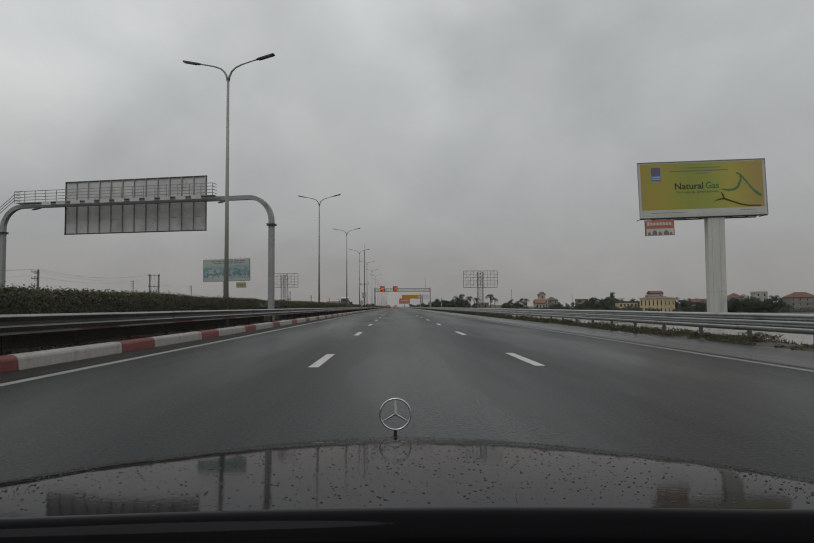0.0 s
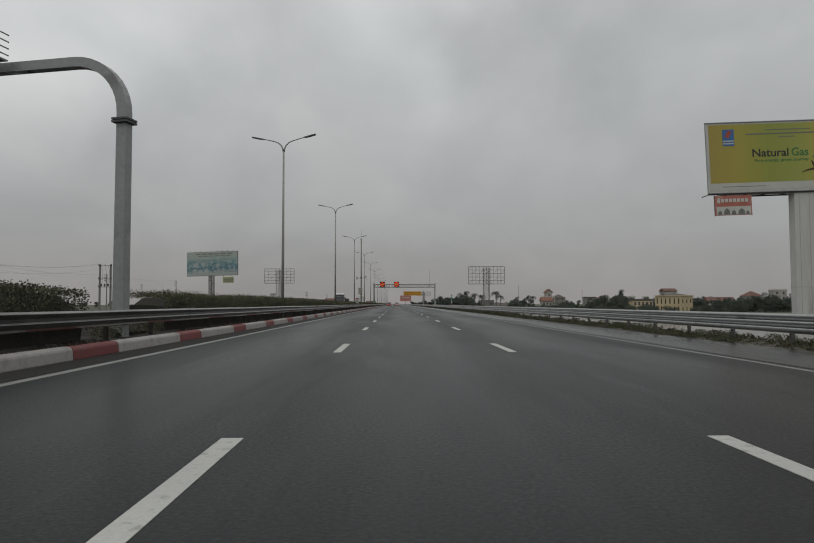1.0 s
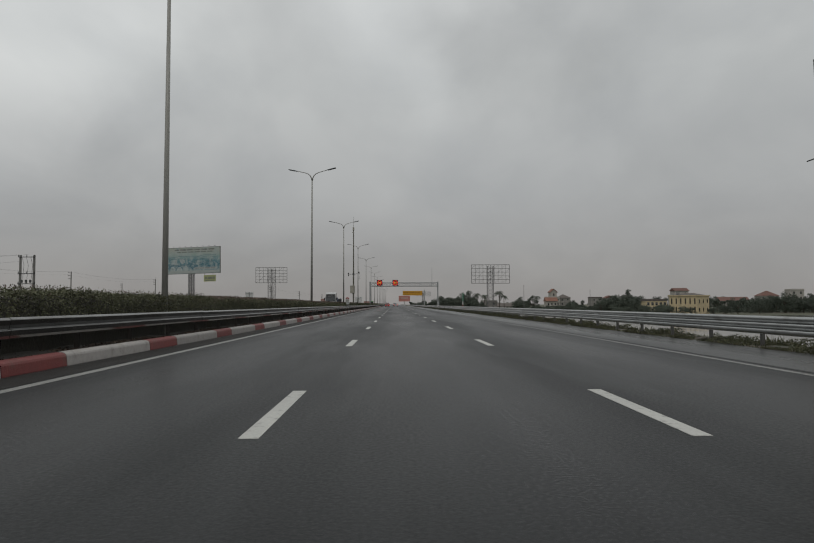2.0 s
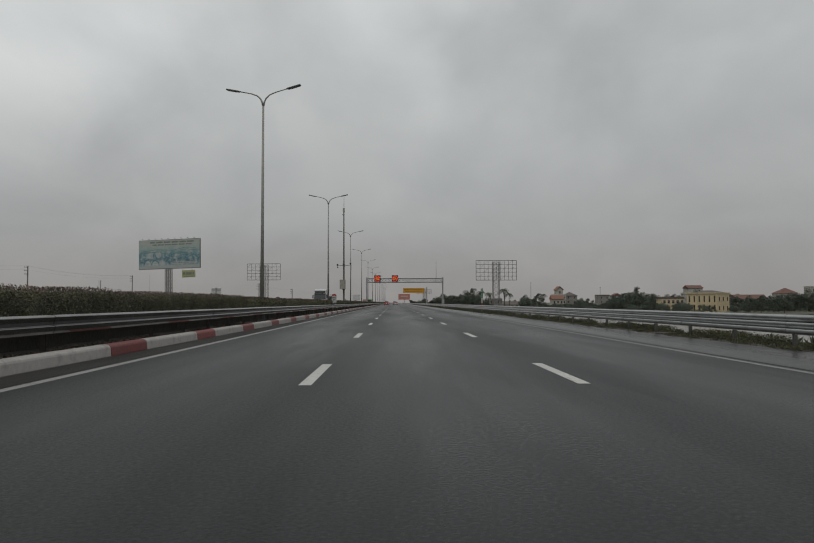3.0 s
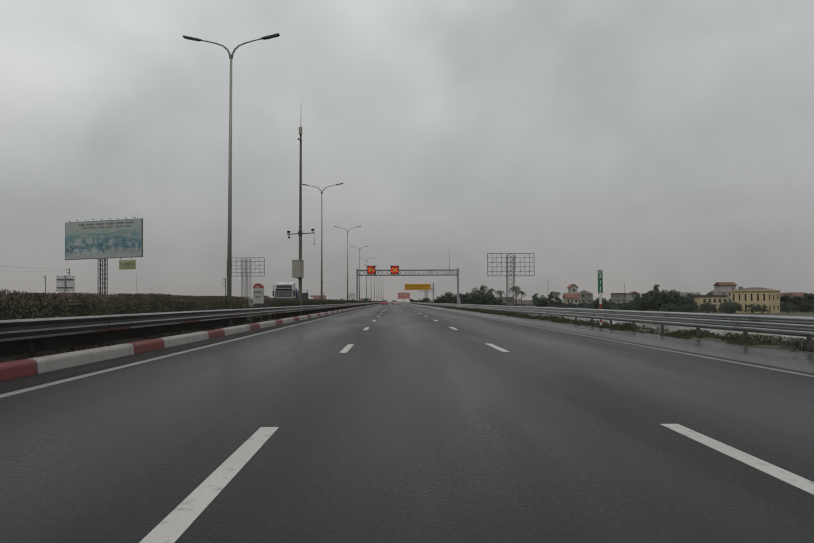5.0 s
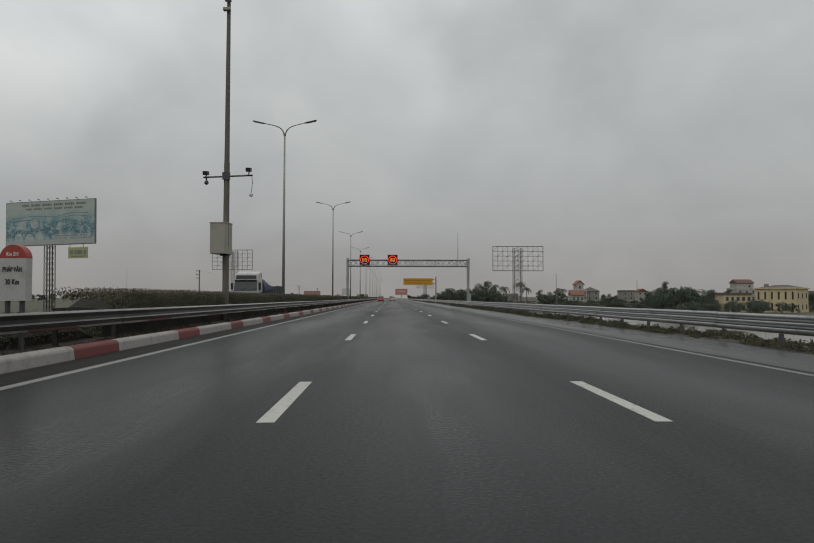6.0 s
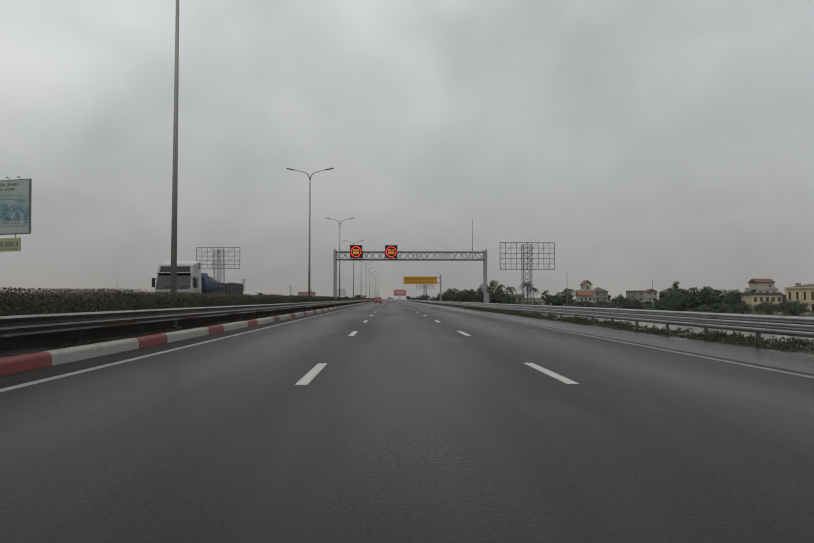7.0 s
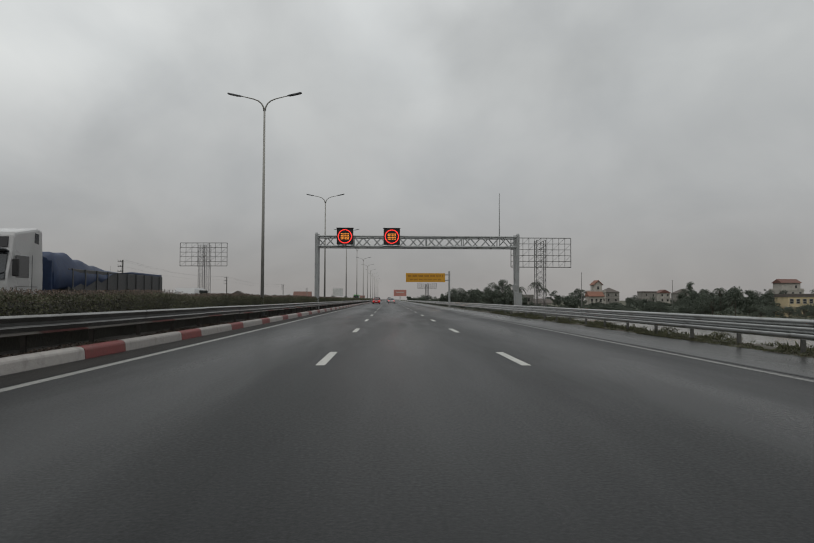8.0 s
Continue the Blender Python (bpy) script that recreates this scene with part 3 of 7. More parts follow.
def guardrail(name, x, centre_z, side, step, y0, count, label, beam_m, post_m, waves, tall):
    rail = tagged(new(name), label, "guardrail")
    rail.location = (x, 0, 0)
    beam = mesh_from(beam_mesh(2 * step + 0.10, side, waves, tall), "beam", beam_m)
    pb = bmesh.new()
    prism(pb, [(-0.045, -0.035), (0.045, -0.035), (0.045, -0.025), (-0.035, -0.025), (-0.035, 0.025), (0.045, 0.025), (0.045, 0.035), (-0.045, 0.035)], -0.9, centre_z + 0.10, "z")
    post = mesh_from(pb, "post", post_m)
    bb = bmesh.new()
    box(bb, (side * 0.07, 0, centre_z), (0.14, 0.07, 0.19))
    block = mesh_from(bb, "spacer", post_m)
    for k in range(count):
        y = y0 + step * k
        for nm, me in (("post", post), ("spacer", block)):
            o = new(nm, me)
            o.parent = rail
            o.location = (-side * 0.14, y, 0)
            o.rotation_euler = (0.012 * noise.noise((k, x, 1)), 0.015 * noise.noise((k, x, 5)), 0)
        if k % 2 == 0:
            o = new("beam", beam)
            o.parent = rail
            o.location = (0.003 * (k % 4), y, centre_z + 0.012 * noise.noise((k * 0.31, x, 2)))
    o = part("far_beam", beam_mesh(700, side, waves, tall), beam_m, rail)
    o.location = (0, y0 + step * count, centre_z)
    return rail


guardrail("guardrail", 9.0, 0.560, -1, 2.742, -21.66, 152, "wet galvanised steel guardrail along the grassy hard shoulder edge", GALV, GALV_POST, 3, 0.455)
guardrail("guardrail", -6.62, 0.715, 1, 2.75, -19.3, 150, "dirty galvanised steel guardrail in front of the median hedge", GALV_DIRTY, POST_DARK, 2, 0.36)

# ---- hedges and verge grass ----
nrng = np.random.default_rng(11)


def hedge(y0, y1, top, ragged, label, per_m):
    n = int((y1 - y0) * per_m)
    # solid core, coloured dark to stand for shade behind the leaves
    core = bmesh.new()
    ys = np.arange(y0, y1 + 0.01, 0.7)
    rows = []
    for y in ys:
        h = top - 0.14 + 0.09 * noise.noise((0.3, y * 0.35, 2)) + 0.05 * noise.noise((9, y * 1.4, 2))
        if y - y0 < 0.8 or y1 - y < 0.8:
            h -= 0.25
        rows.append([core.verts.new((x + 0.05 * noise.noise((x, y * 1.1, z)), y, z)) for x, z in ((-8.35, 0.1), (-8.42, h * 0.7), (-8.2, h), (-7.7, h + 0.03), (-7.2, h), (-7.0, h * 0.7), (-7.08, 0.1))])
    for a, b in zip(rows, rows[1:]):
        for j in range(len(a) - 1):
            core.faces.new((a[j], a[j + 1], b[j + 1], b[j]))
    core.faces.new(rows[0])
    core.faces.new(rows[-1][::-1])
    ob = tagged(part("hedge", core, HEDGE_INNER_SHADE), label, "hedge", "median hedges", "stuff")
    y = nrng.uniform(y0, y1, n)
    hh = np.array([top + 0.10 * noise.noise((0.3, v * 0.35, 2)) + 0.06 * noise.noise((9, v * 1.4, 2)) for v in y])
    on_top = nrng.random(n) < 0.5
    x = np.where(on_top, nrng.uniform(-8.4, -6.95, n), -6.98 + nrng.normal(0, 0.06, n))
    z = np.where(on_top, hh - 0.05 + nrng.normal(0, 0.05, n), nrng.uniform(0.3, 1.0, n) ** 0.7 * hh)
    leaves = new("leaves", cards("leaves", np.stack([x, y, z], 1), nrng.uniform(0.020, 0.046, n) * (1.0 if per_m > 100 else 3.2), LEAF_HEDGE, nrng))
    leaves.parent = ob
    m = int((y1 - y0) * ragged)
    if m:
        y = nrng.uniform(y0, y1, m)
        x = nrng.uniform(-8.2, -6.95, m)
        hh = np.array([top + 0.10 * noise.noise((0.3, v * 0.35, 2)) for v in y])
        tips = new("new_shoots", cards("new_shoots", np.stack([x, y, hh + nrng.uniform(-0.15, 0.12, m)], 1), nrng.uniform(0.022, 0.065, m), LEAF_TIP, nrng, 0.8, 0.45))
        tips.parent = ob
        tips["label"] = "thin reddish brown shoots"


hedge(-2, 35.2, 1.38, 0, "dense clipped dark green hedge in the median", 2300)
hedge(35.5, 40.0, 0.62, 120, "low dark weeds in a gap of the median hedge", 700)
hedge(40.2, 66, 1.36, 120, "dense clipped dark green hedge in the median", 2300)
hedge(66.2, 92, 1.33, 1100, "clipped green hedge with pale brown twig tips in the median", 2000)
hedge(92.2, 134.6, 1.27, 2200, "ragged hedge with bare reddish shoots in the median", 1500)
hedge(134.8, 140.0, 0.72, 200, "low dark weeds in a gap of the median hedge", 700)
hedge(140.2, 262, 1.29, 700, "dark green hedge with reddish shoot tips in the median", 1700)
hedge(262.2, 560, 1.36, 0, "distant dark green hedge in the median", 70)

def tufts(name, x0, x1, y0, y1, n, tall, label, zf, material=GRASS, slim=0.22, upright=1.3, edge=-0.28):
    x, y = nrng.uniform(x0, x1, n), nrng.uniform(y0, y1, n)
    keep = np.array([noise.noise((a * 0.9, b * 0.45, 4)) > edge for a, b in zip(x, y)])
    x, y = x[keep], y[keep]
    h = nrng.uniform(0.4, 1.0, len(x)) * tall * np.array([0.75 + 0.8 * noise.noise((a, b * 0.3, 8)) for a, b in zip(x, y)]).clip(0.25)
    ob = new(name, cards(name, np.stack([x, y, zf(x) + h * 0.33], 1), h, material, nrng, upright, slim))
    return tagged(ob, label, "grass", kind="stuff")


verge_z = lambda x: np.where(x < 10.4, -0.04, -0.14 - (x - 10.4) * 0.62)
tufts("verge_grass", 8.7, 10.4, -5, 250, 60000, 0.17, "rough green and brown weeds along the shoulder edge", verge_z, GRASS, 0.22, 1.3, -0.12)
# leafy clumps: small leaves heaped higher where the weeds grow thick
wx, wy = nrng.uniform(8.66, 10.0, 420000), nrng.uniform(-5, 225, 420000)
clump = np.array([noise.noise((a * 1.1, b * 0.55, 4)) + 0.6 * noise.noise((a * 3.1, b * 2.3, 9)) for a, b in zip(wx, wy)])
ok = clump > -0.12 + 0.5 * np.clip(8.82 - wx, 0, 1)
wx, wy, heap = wx[ok], wy[ok], (0.05 + 0.42 * clump[ok] * np.clip((wx[ok] - 8.6) * 1.6, 0.15, 1)).clip(0.03, 0.23)
weeds = new("verge_weeds", cards("verge_weeds", np.stack([wx, wy, 0.0 + heap * nrng.random(len(wx)) ** 0.7], 1), nrng.uniform(0.022, 0.055, len(wx)), WEEDS, nrng, 0.3, 0.7))
tagged(weeds, "low leafy weeds creeping over the shoulder edge", "grass", kind="stuff")
bm = sheet([(8.74, -0.012), (8.95, 0.012), (9.3, 0.03), (9.75, 0.02), (10.2, -0.12)], [y * 0.9 for y in range(-10, 300)], 0)
for v in bm.verts:
    v.co.z += 0.03 * noise.noise(v.co * 1.7)
    if v.co.x < 8.8:
        v.co.x += 0.10 * noise.noise((2.0, v.co.y * 0.8, 1.0)) + 0.06 * noise.noise((5.0, v.co.y * 3.1, 1.0))
structure("verge_soil", bm, VERGE_SOIL, "wet brown soil washed onto the shoulder edge", "ground")
tufts("verge_reeds", 8.95, 10.3, -5, 230, 6000, 0.36, "thin taller weed stalks standing in the verge", verge_z, WEEDS, 0.035, 2.2, 0.05)
tufts("slope_grass", 10.2, 16, -5, 250, 60000, 0.34, "tall weeds on the embankment slope", verge_z)
tufts("median_litter", -7.0, -6.32, -5, 260, 60000, 0.11, "dead brown leaves and weeds on the median soil", lambda x: np.full(len(x), 0.19), DEAD, 0.7, 0.2, -0.6)
# thickets at the foot of the village
sx = nrng.uniform(18, 330, 60000)
sy = 375 + 60 * nrng.random(60000) + sx * 0.12
lump = np.array([1.1 + 1.7 * noise.noise((a * 0.10, b * 0.06, 3)) + 0.9 * noise.noise((a * 0.4, b * 0.3, 6)) for a, b in zip(sx, sy)]).clip(0.15)
ok = ~((np.abs(sx - 70) < 8) & (sy < 400))
scrub = new("scrub", cards("scrub", np.stack([sx, sy, -4.0 + lump * 1.6 * nrng.random(60000) ** 0.6], 1)[ok], nrng.uniform(0.28, 0.62, 60000)[ok], LEAF_HAZED, nrng))
tagged(scrub, "low dark green thickets along the flooded fields", "bushes", kind="stuff")

# ---- street lamps ----
def street_lamp(at):
    lamp = thing("street_lamp", at, "tall grey steel street lamp with two curved arms", "street lamp", "median street lamps")
    bm = bmesh.new()
    rod(bm, (0, 0, 0.0), (0, 0, 11.3), 0.102, 0.052, 12)
    part("pole", bm, POLE, lamp, smooth=True)
    bm = bmesh.new()
    box(bm, (0, 0, 0.02), (0.42, 0.42, 0.04))
    rod(bm, (0, 0, 0.04), (0, 0, 0.5), 0.15, 0.13, 12)
    part("base", bm, DARKSTEEL, lamp, "muddy dark steel foot")
    for s in (-1, 1):
        bm = bmesh.new()
        sweep(bm, [(s * x, 0, 11.25 + z) for x, z in ((0.02, 0), (0.06, 0.2), (0.16, 0.40), (0.34, 0.56), (0.62, 0.67), (1.0, 0.765), (1.4, 0.855))], [0.05, 0.046, 0.042, 0.037, 0.032, 0.029, 0.027], 8)
        part("arm", bm, POLE, lamp, smooth=True)
        bm = bmesh.new()
        tilt = Euler((0, -s * radians(12.5), 0)).to_matrix()
        box(bm, (s * 1.70, 0, 12.165), (0.72, 0.21, 0.068), tilt, 0.022)
        box(bm, (s * 1.33, 0, 12.092), (0.16, 0.10, 0.055), tilt, 0.015)
        head = part("luminaire", bm, LAMPHEAD, lamp, "dark grey flat lamp head")
        bm = bmesh.new()
        box(bm, (s * 1.75, 0, 12.137), (0.5, 0.16, 0.02), tilt)
        part("lens", bm, LAMP_GLASS, head, "grey lamp glass")
    return lamp


LAMPS = [(27.2, -1.0), (61.0, -1.12), (96.2, -0.08), (131.0, -0.1), (166.7, 0.0), (202.8, 0.0), (238.0, 0.0), (274.0, 0), (310.0, 0), (346.0, 0), (382.0, 0), (418.0, 0), (454.0, 0), (490.0, 0), (526.0, 0), (562, 0), (598, 0)]
lamp_first = street_lamp((-7.05, LAMPS[0][0], 0.25 + LAMPS[0][1]))
lamp_first.matrix_basis = pose(-7.05, LAMPS[0][0], 0.25 + LAMPS[0][1], 0, 0, -12)
for y, dz in LAMPS[1:]:
    copy_thing(lamp_first, pose(-7.05, y, 0.25 + dz, 0, 0, -11 if y < 100 else -4))

# ---- arched sign gantry over the oncoming carriageway ----
def arched_gantry():
    g = thing("sign_gantry", (-7.05, 37.2, 0.1), "grey steel arched gantry carrying a sign seen from behind", "sign gantry", rz=167.6)
    span = 17.7
    for x, nm in ((0.0, "column"), (span, "column")):
        bm = bmesh.new()
        sweep(bm, [(x, 0, 0), (x, 0, 5.5)], [0.145, 0.135], square=True)
        col = part(nm, bm, GANTRY, g)
        bm = bmesh.new()
        box(bm, (x, 0, 5.53), (0.44, 0.44, 0.05))
        box(bm, (x, 0, 5.60), (0.44, 0.44, 0.05))
        part("flange", bm, DARKSTEEL, col, "bolted dark flange")
        bm = bmesh.new()
        box(bm, (x, 0, 0.02), (0.7, 0.7, 0.06))
        part("base_plate", bm, DARKSTEEL, col)
    bm = bmesh.new()
    r, top = 1.4, 7.17
    pts = [(0, 0, 5.62)] + [(r - r * math.cos(a), 0, top - r + r * math.sin(a)) for a in [radians(k * 9) for k in range(0, 11)]]
    pts = pts + [(span - p[0], 0, p[2]) for p in reversed(pts)]
    n = len(pts)
    sweep(bm, pts, [0.135 - 0.01 * min(1, min(i, n - 1 - i) / 8) for i in range(n)], square=True)
    part("beam", bm, GANTRY, g)
    for x in (2.9, span - 2.6):
        bm = bmesh.new()
        box(bm, (x, 0.2, top - 0.2), (0.25, 0.7, 0.06), Euler((radians(-20), 0, 0)).to_matrix())
        part("bracket", bm, DARKSTEEL, g)
    # sign: eleven upright ribs with sheets between them, in two rows
    x0, x1, z0, z1, y = 4.27, 13.62, 5.42, 8.62, -0.42
    sign = box_part("sign_board", ((x0 + x1) / 2, y - 0.035, (z0 + z1) / 2), (x1 - x0, 0.03, z1 - z0), SHEET, g, "bare grey back of a road sign")
    cols = 12
    for i in range(cols):
        w = (x1 - x0) / cols
        for j in range(4):
            h = (z1 - z0) / 4
            bm = bmesh.new()
            box(bm, (x0 + (i + 0.5) * w, y, z0 + (j + 0.5) * h), (w - 0.03, 0.025, h - 0.035))
            part("sheet", bm, SHEET, sign)
        bm = bmesh.new()
        box(bm, (x0 + i * w, y + 0.045, (z0 + z1) / 2), (0.05, 0.08, z1 - z0))
        part("rib", bm, GANTRY, sign)
    bm = bmesh.new()
    for z in (z0, z1):
        box(bm, ((x0 + x1) / 2, y + 0.02, z), (x1 - x0 + 0.1, 0.10, 0.06))
    for x in (x0, x1):
        box(bm, (x, y + 0.02, (z0 + z1) / 2), (0.06, 0.10, z1 - z0))
    part("sign_frame", bm, DARKSTEEL, sign)
    # walkway with rails in front of the beam
    deck = bmesh.new()
    box(deck, (9.75, 0.46, 7.28), (13.0, 0.40, 0.04))
    walkway = part("walkway", deck, GANTRY, g)
    for k in range(11):
        bm = bmesh.new()
        box(bm, (4.3 + k * 0.98, 0.69, 7.20), (0.62, 0.03, 0.20))
        part("clamp", bm, SHEET, walkway)
    for k in range(19):
        bm = bmesh.new()
        rod(bm, (3.3 + k * 0.725, 0.66, 7.26), (3.3 + k * 0.725, 0.66, 7.98), 0.02, seg=6)
        part("rail_post", bm, GANTRY, walkway)
    for z in (7.44, 7.62, 7.80, 7.98):
        bm = bmesh.new()
        rod(bm, (3.3, 0.66, z), (16.35, 0.66, z), 0.02, seg=6)
        rod(bm, (3.3, 0.66, z), (3.3, 0.2, z), 0.02, seg=6)
        rod(bm, (16.35, 0.66, z), (16.35, 0.2, z), 0.02, seg=6)
        if z < 7.9:
            rod(bm, (16.35, 0.66, z), (18.0, 0.5, z - 1.1), 0.02, seg=6)
        part("handrail", bm, GANTRY, walkway)


arched_gantry()

# ---- advertising hoardings ----
def poster_mat(name, stops, axis="X", noise_amount=0.0, noise_scale=0.5, second=None, second_at=(0.5, 0.6)):
    """A printed picture: a run of colours along an axis, with blotches of another ink."""
    m = bpy.data.materials.new(name)
    m.use_nodes = True
    n, l = m.node_tree.nodes, m.node_tree.links
    p = n["Principled BSDF"]
    p.inputs["Roughness"].default_value = 0.45
    co, sep, ramp = n.new("ShaderNodeTexCoord"), n.new("ShaderNodeSeparateXYZ"), n.new("ShaderNodeValToRGB")
    ns = n.new("ShaderNodeTexNoise")
    ns.inputs["Scale"].default_value, ns.inputs["Detail"].default_value = noise_scale, 5
    l.new(co.outputs["Object"], ns.inputs["Vector"])
    l.new(co.outputs["Generated"], sep.inputs[0])
    mad = n.new("ShaderNodeMath")
    mad.operation = 'MULTIPLY_ADD'
    mad.inputs[1].default_value = noise_amount
    l.new(ns.outputs["Fac"], mad.inputs[0])
    l.new(sep.outputs[axis], mad.inputs[2])
    l.new(mad.outputs[0], ramp.inputs[0])
    el = ramp.color_ramp.elements
    el[0].position, el[0].color = stops[0][0], (*stops[0][1], 1)
    el[1].position, el[1].color = stops[-1][0], (*stops[-1][1], 1)
    for pos, c in stops[1:-1]:
        el.new(pos).color = (*c, 1)
    out = ramp.outputs[0]
    if second:
        n2 = n.new("ShaderNodeTexNoise")
        n2.inputs["Scale"].default_value, n2.inputs["Detail"].default_value, n2.inputs["Roughness"].default_value = noise_scale * 2.3, 7, 0.7
        l.new(co.outputs["Object"], n2.inputs["Vector"])
        mr = n.new("ShaderNodeMapRange")
        mr.inputs["From Min"].default_value, mr.inputs["From Max"].default_value = second_at
        l.new(n2.outputs["Fac"], mr.inputs["Value"])
        mx = n.new("ShaderNodeMixRGB")
        mx.inputs[2].default_value = (*second, 1)
        l.new(mr.outputs[0], mx.inputs[0])
        l.new(out, mx.inputs[1])
        out = mx.outputs[0]
    l.new(out, p.inputs["Base Color"])
    return m


GAS_POSTER = poster_mat("gas_poster", [(0.0, (0.36, 0.27, 0.065)), (0.25, (0.37, 0.32, 0.055)), (0.45, (0.28, 0.31, 0.055)), (0.6, (0.30, 0.33, 0.07)), (0.8, (0.42, 0.37, 0.075)), (1.0, (0.38, 0.29, 0.09))], "X", 0.12, 0.25)
def add_street_net(m, colour, density, wide):
    """A printed net of streets over a poster, thicker in some quarters than in others."""
    n, l = m.node_tree.nodes, m.node_tree.links
    p = n["Principled BSDF"]
    old = p.inputs["Base Color"].links[0].from_socket
    co = n.new("ShaderNodeTexCoord")
    vor = n.new("ShaderNodeTexVoronoi")
    vor.feature = 'DISTANCE_TO_EDGE'
    vor.inputs["Scale"].default_value = density
    ns = n.new("ShaderNodeTexNoise")
    ns.inputs["Scale"].default_value = 0.35
    lim = n.new("ShaderNodeMapRange")
    lim.inputs["From Min"].default_value, lim.inputs["From Max"].default_value = 0.40, 0.62
    lim.inputs["To Min"].default_value, lim.inputs["To Max"].default_value = 0.02, wide
    less = n.new("ShaderNodeMath")
    less.operation = 'LESS_THAN'
    mx = n.new("ShaderNodeMixRGB")
    mx.inputs[2].default_value = (*colour, 1)
    l.new(co.outputs["Object"], vor.inputs["Vector"])
    l.new(co.outputs["Object"], ns.inputs["Vector"])
    l.new(ns.outputs["Fac"], lim.inputs["Value"])
    l.new(vor.outputs["Distance"], less.inputs[0])
    l.new(lim.outputs[0], less.inputs[1])
    l.new(less.outputs[0], mx.inputs[0])
    l.new(old, mx.inputs[1])
    l.new(mx.outputs[0], p.inputs["Base Color"])


MAP_POSTER = poster_mat("map_poster", [(0.0, (0.42, 0.44, 0.42)), (0.2, (0.30, 0.37, 0.38)), (0.32, (0.05, 0.145, 0.20)), (0.62, (0.10, 0.24, 0.28)), (0.80, (0.28, 0.38, 0.36)), (1.0, (0.42, 0.44, 0.39))], "Z", 0.24, 0.30, (0.40, 0.45, 0.44), (0.48, 0.60))
add_street_net(MAP_POSTER, (0.33, 0.40, 0.40), 1.3, 0.05)
CAPTION_PRINT = mat("caption_print", (0.37, 0.40, 0.39), 0.5, var=0.12, big=0.6)
RED_PRINT = mat("red_print", (0.34, 0.07, 0.05), 0.5, var=0.15)
RED_FADED = mat("faded_red_poster", (0.40, 0.13, 0.10), 0.5, var=0.2, dirt=(0.42, 0.24, 0.20), dirt_at=(0.5, 0.7), dirt_scale=0.8)
BLUE_PRINT = mat("blue_print", (0.04, 0.14, 0.36), 0.5, var=0.12)
GREEN_PRINT = mat("green_print", (0.08, 0.20, 0.08), 0.5, var=0.2)
BROWN_PRINT = mat("brown_print", (0.05, 0.03, 0.015), 0.6, var=0.2)
PALE_PRINT = mat("pale_print", (0.50, 0.50, 0.46), 0.5, var=0.1)
OLIVE_PRINT = mat("olive_print", (0.34, 0.36, 0.18), 0.5, var=0.12)
TEAL_DARK = mat("dark_teal_print", (0.06, 0.125, 0.16), 0.5, var=0.3)
TEAL_PRINT = mat("pale_teal_print", (0.37, 0.42, 0.42), 0.5, var=0.35, big=1.2, fine=4)
GREY_PRINT = mat("grey_print", (0.16, 0.17, 0.16), 0.6, var=0.2)


def stroke(name, pts, radii, material, parent, label=""):
    """A painted stroke, a hair proud of the board it lies on."""
    bm = bmesh.new()
    left, right = [], []
    for i, (x, z) in enumerate(pts):
        a, b = pts[max(i - 1, 0)], pts[min(i + 1, len(pts) - 1)]
        d = Vector((b[0] - a[0], b[1] - a[1])).normalized()
        left.append(bm.verts.new((x - d.y * radii[i], 0, z + d.x * radii[i])))
        right.append(bm.verts.new((x + d.y * radii[i], 0, z - d.x * radii[i])))
    for i in range(len(pts) - 1):
        bm.faces.new((left[i], left[i + 1], right[i + 1], right[i]))
    return part(name, bm, material, parent, label)


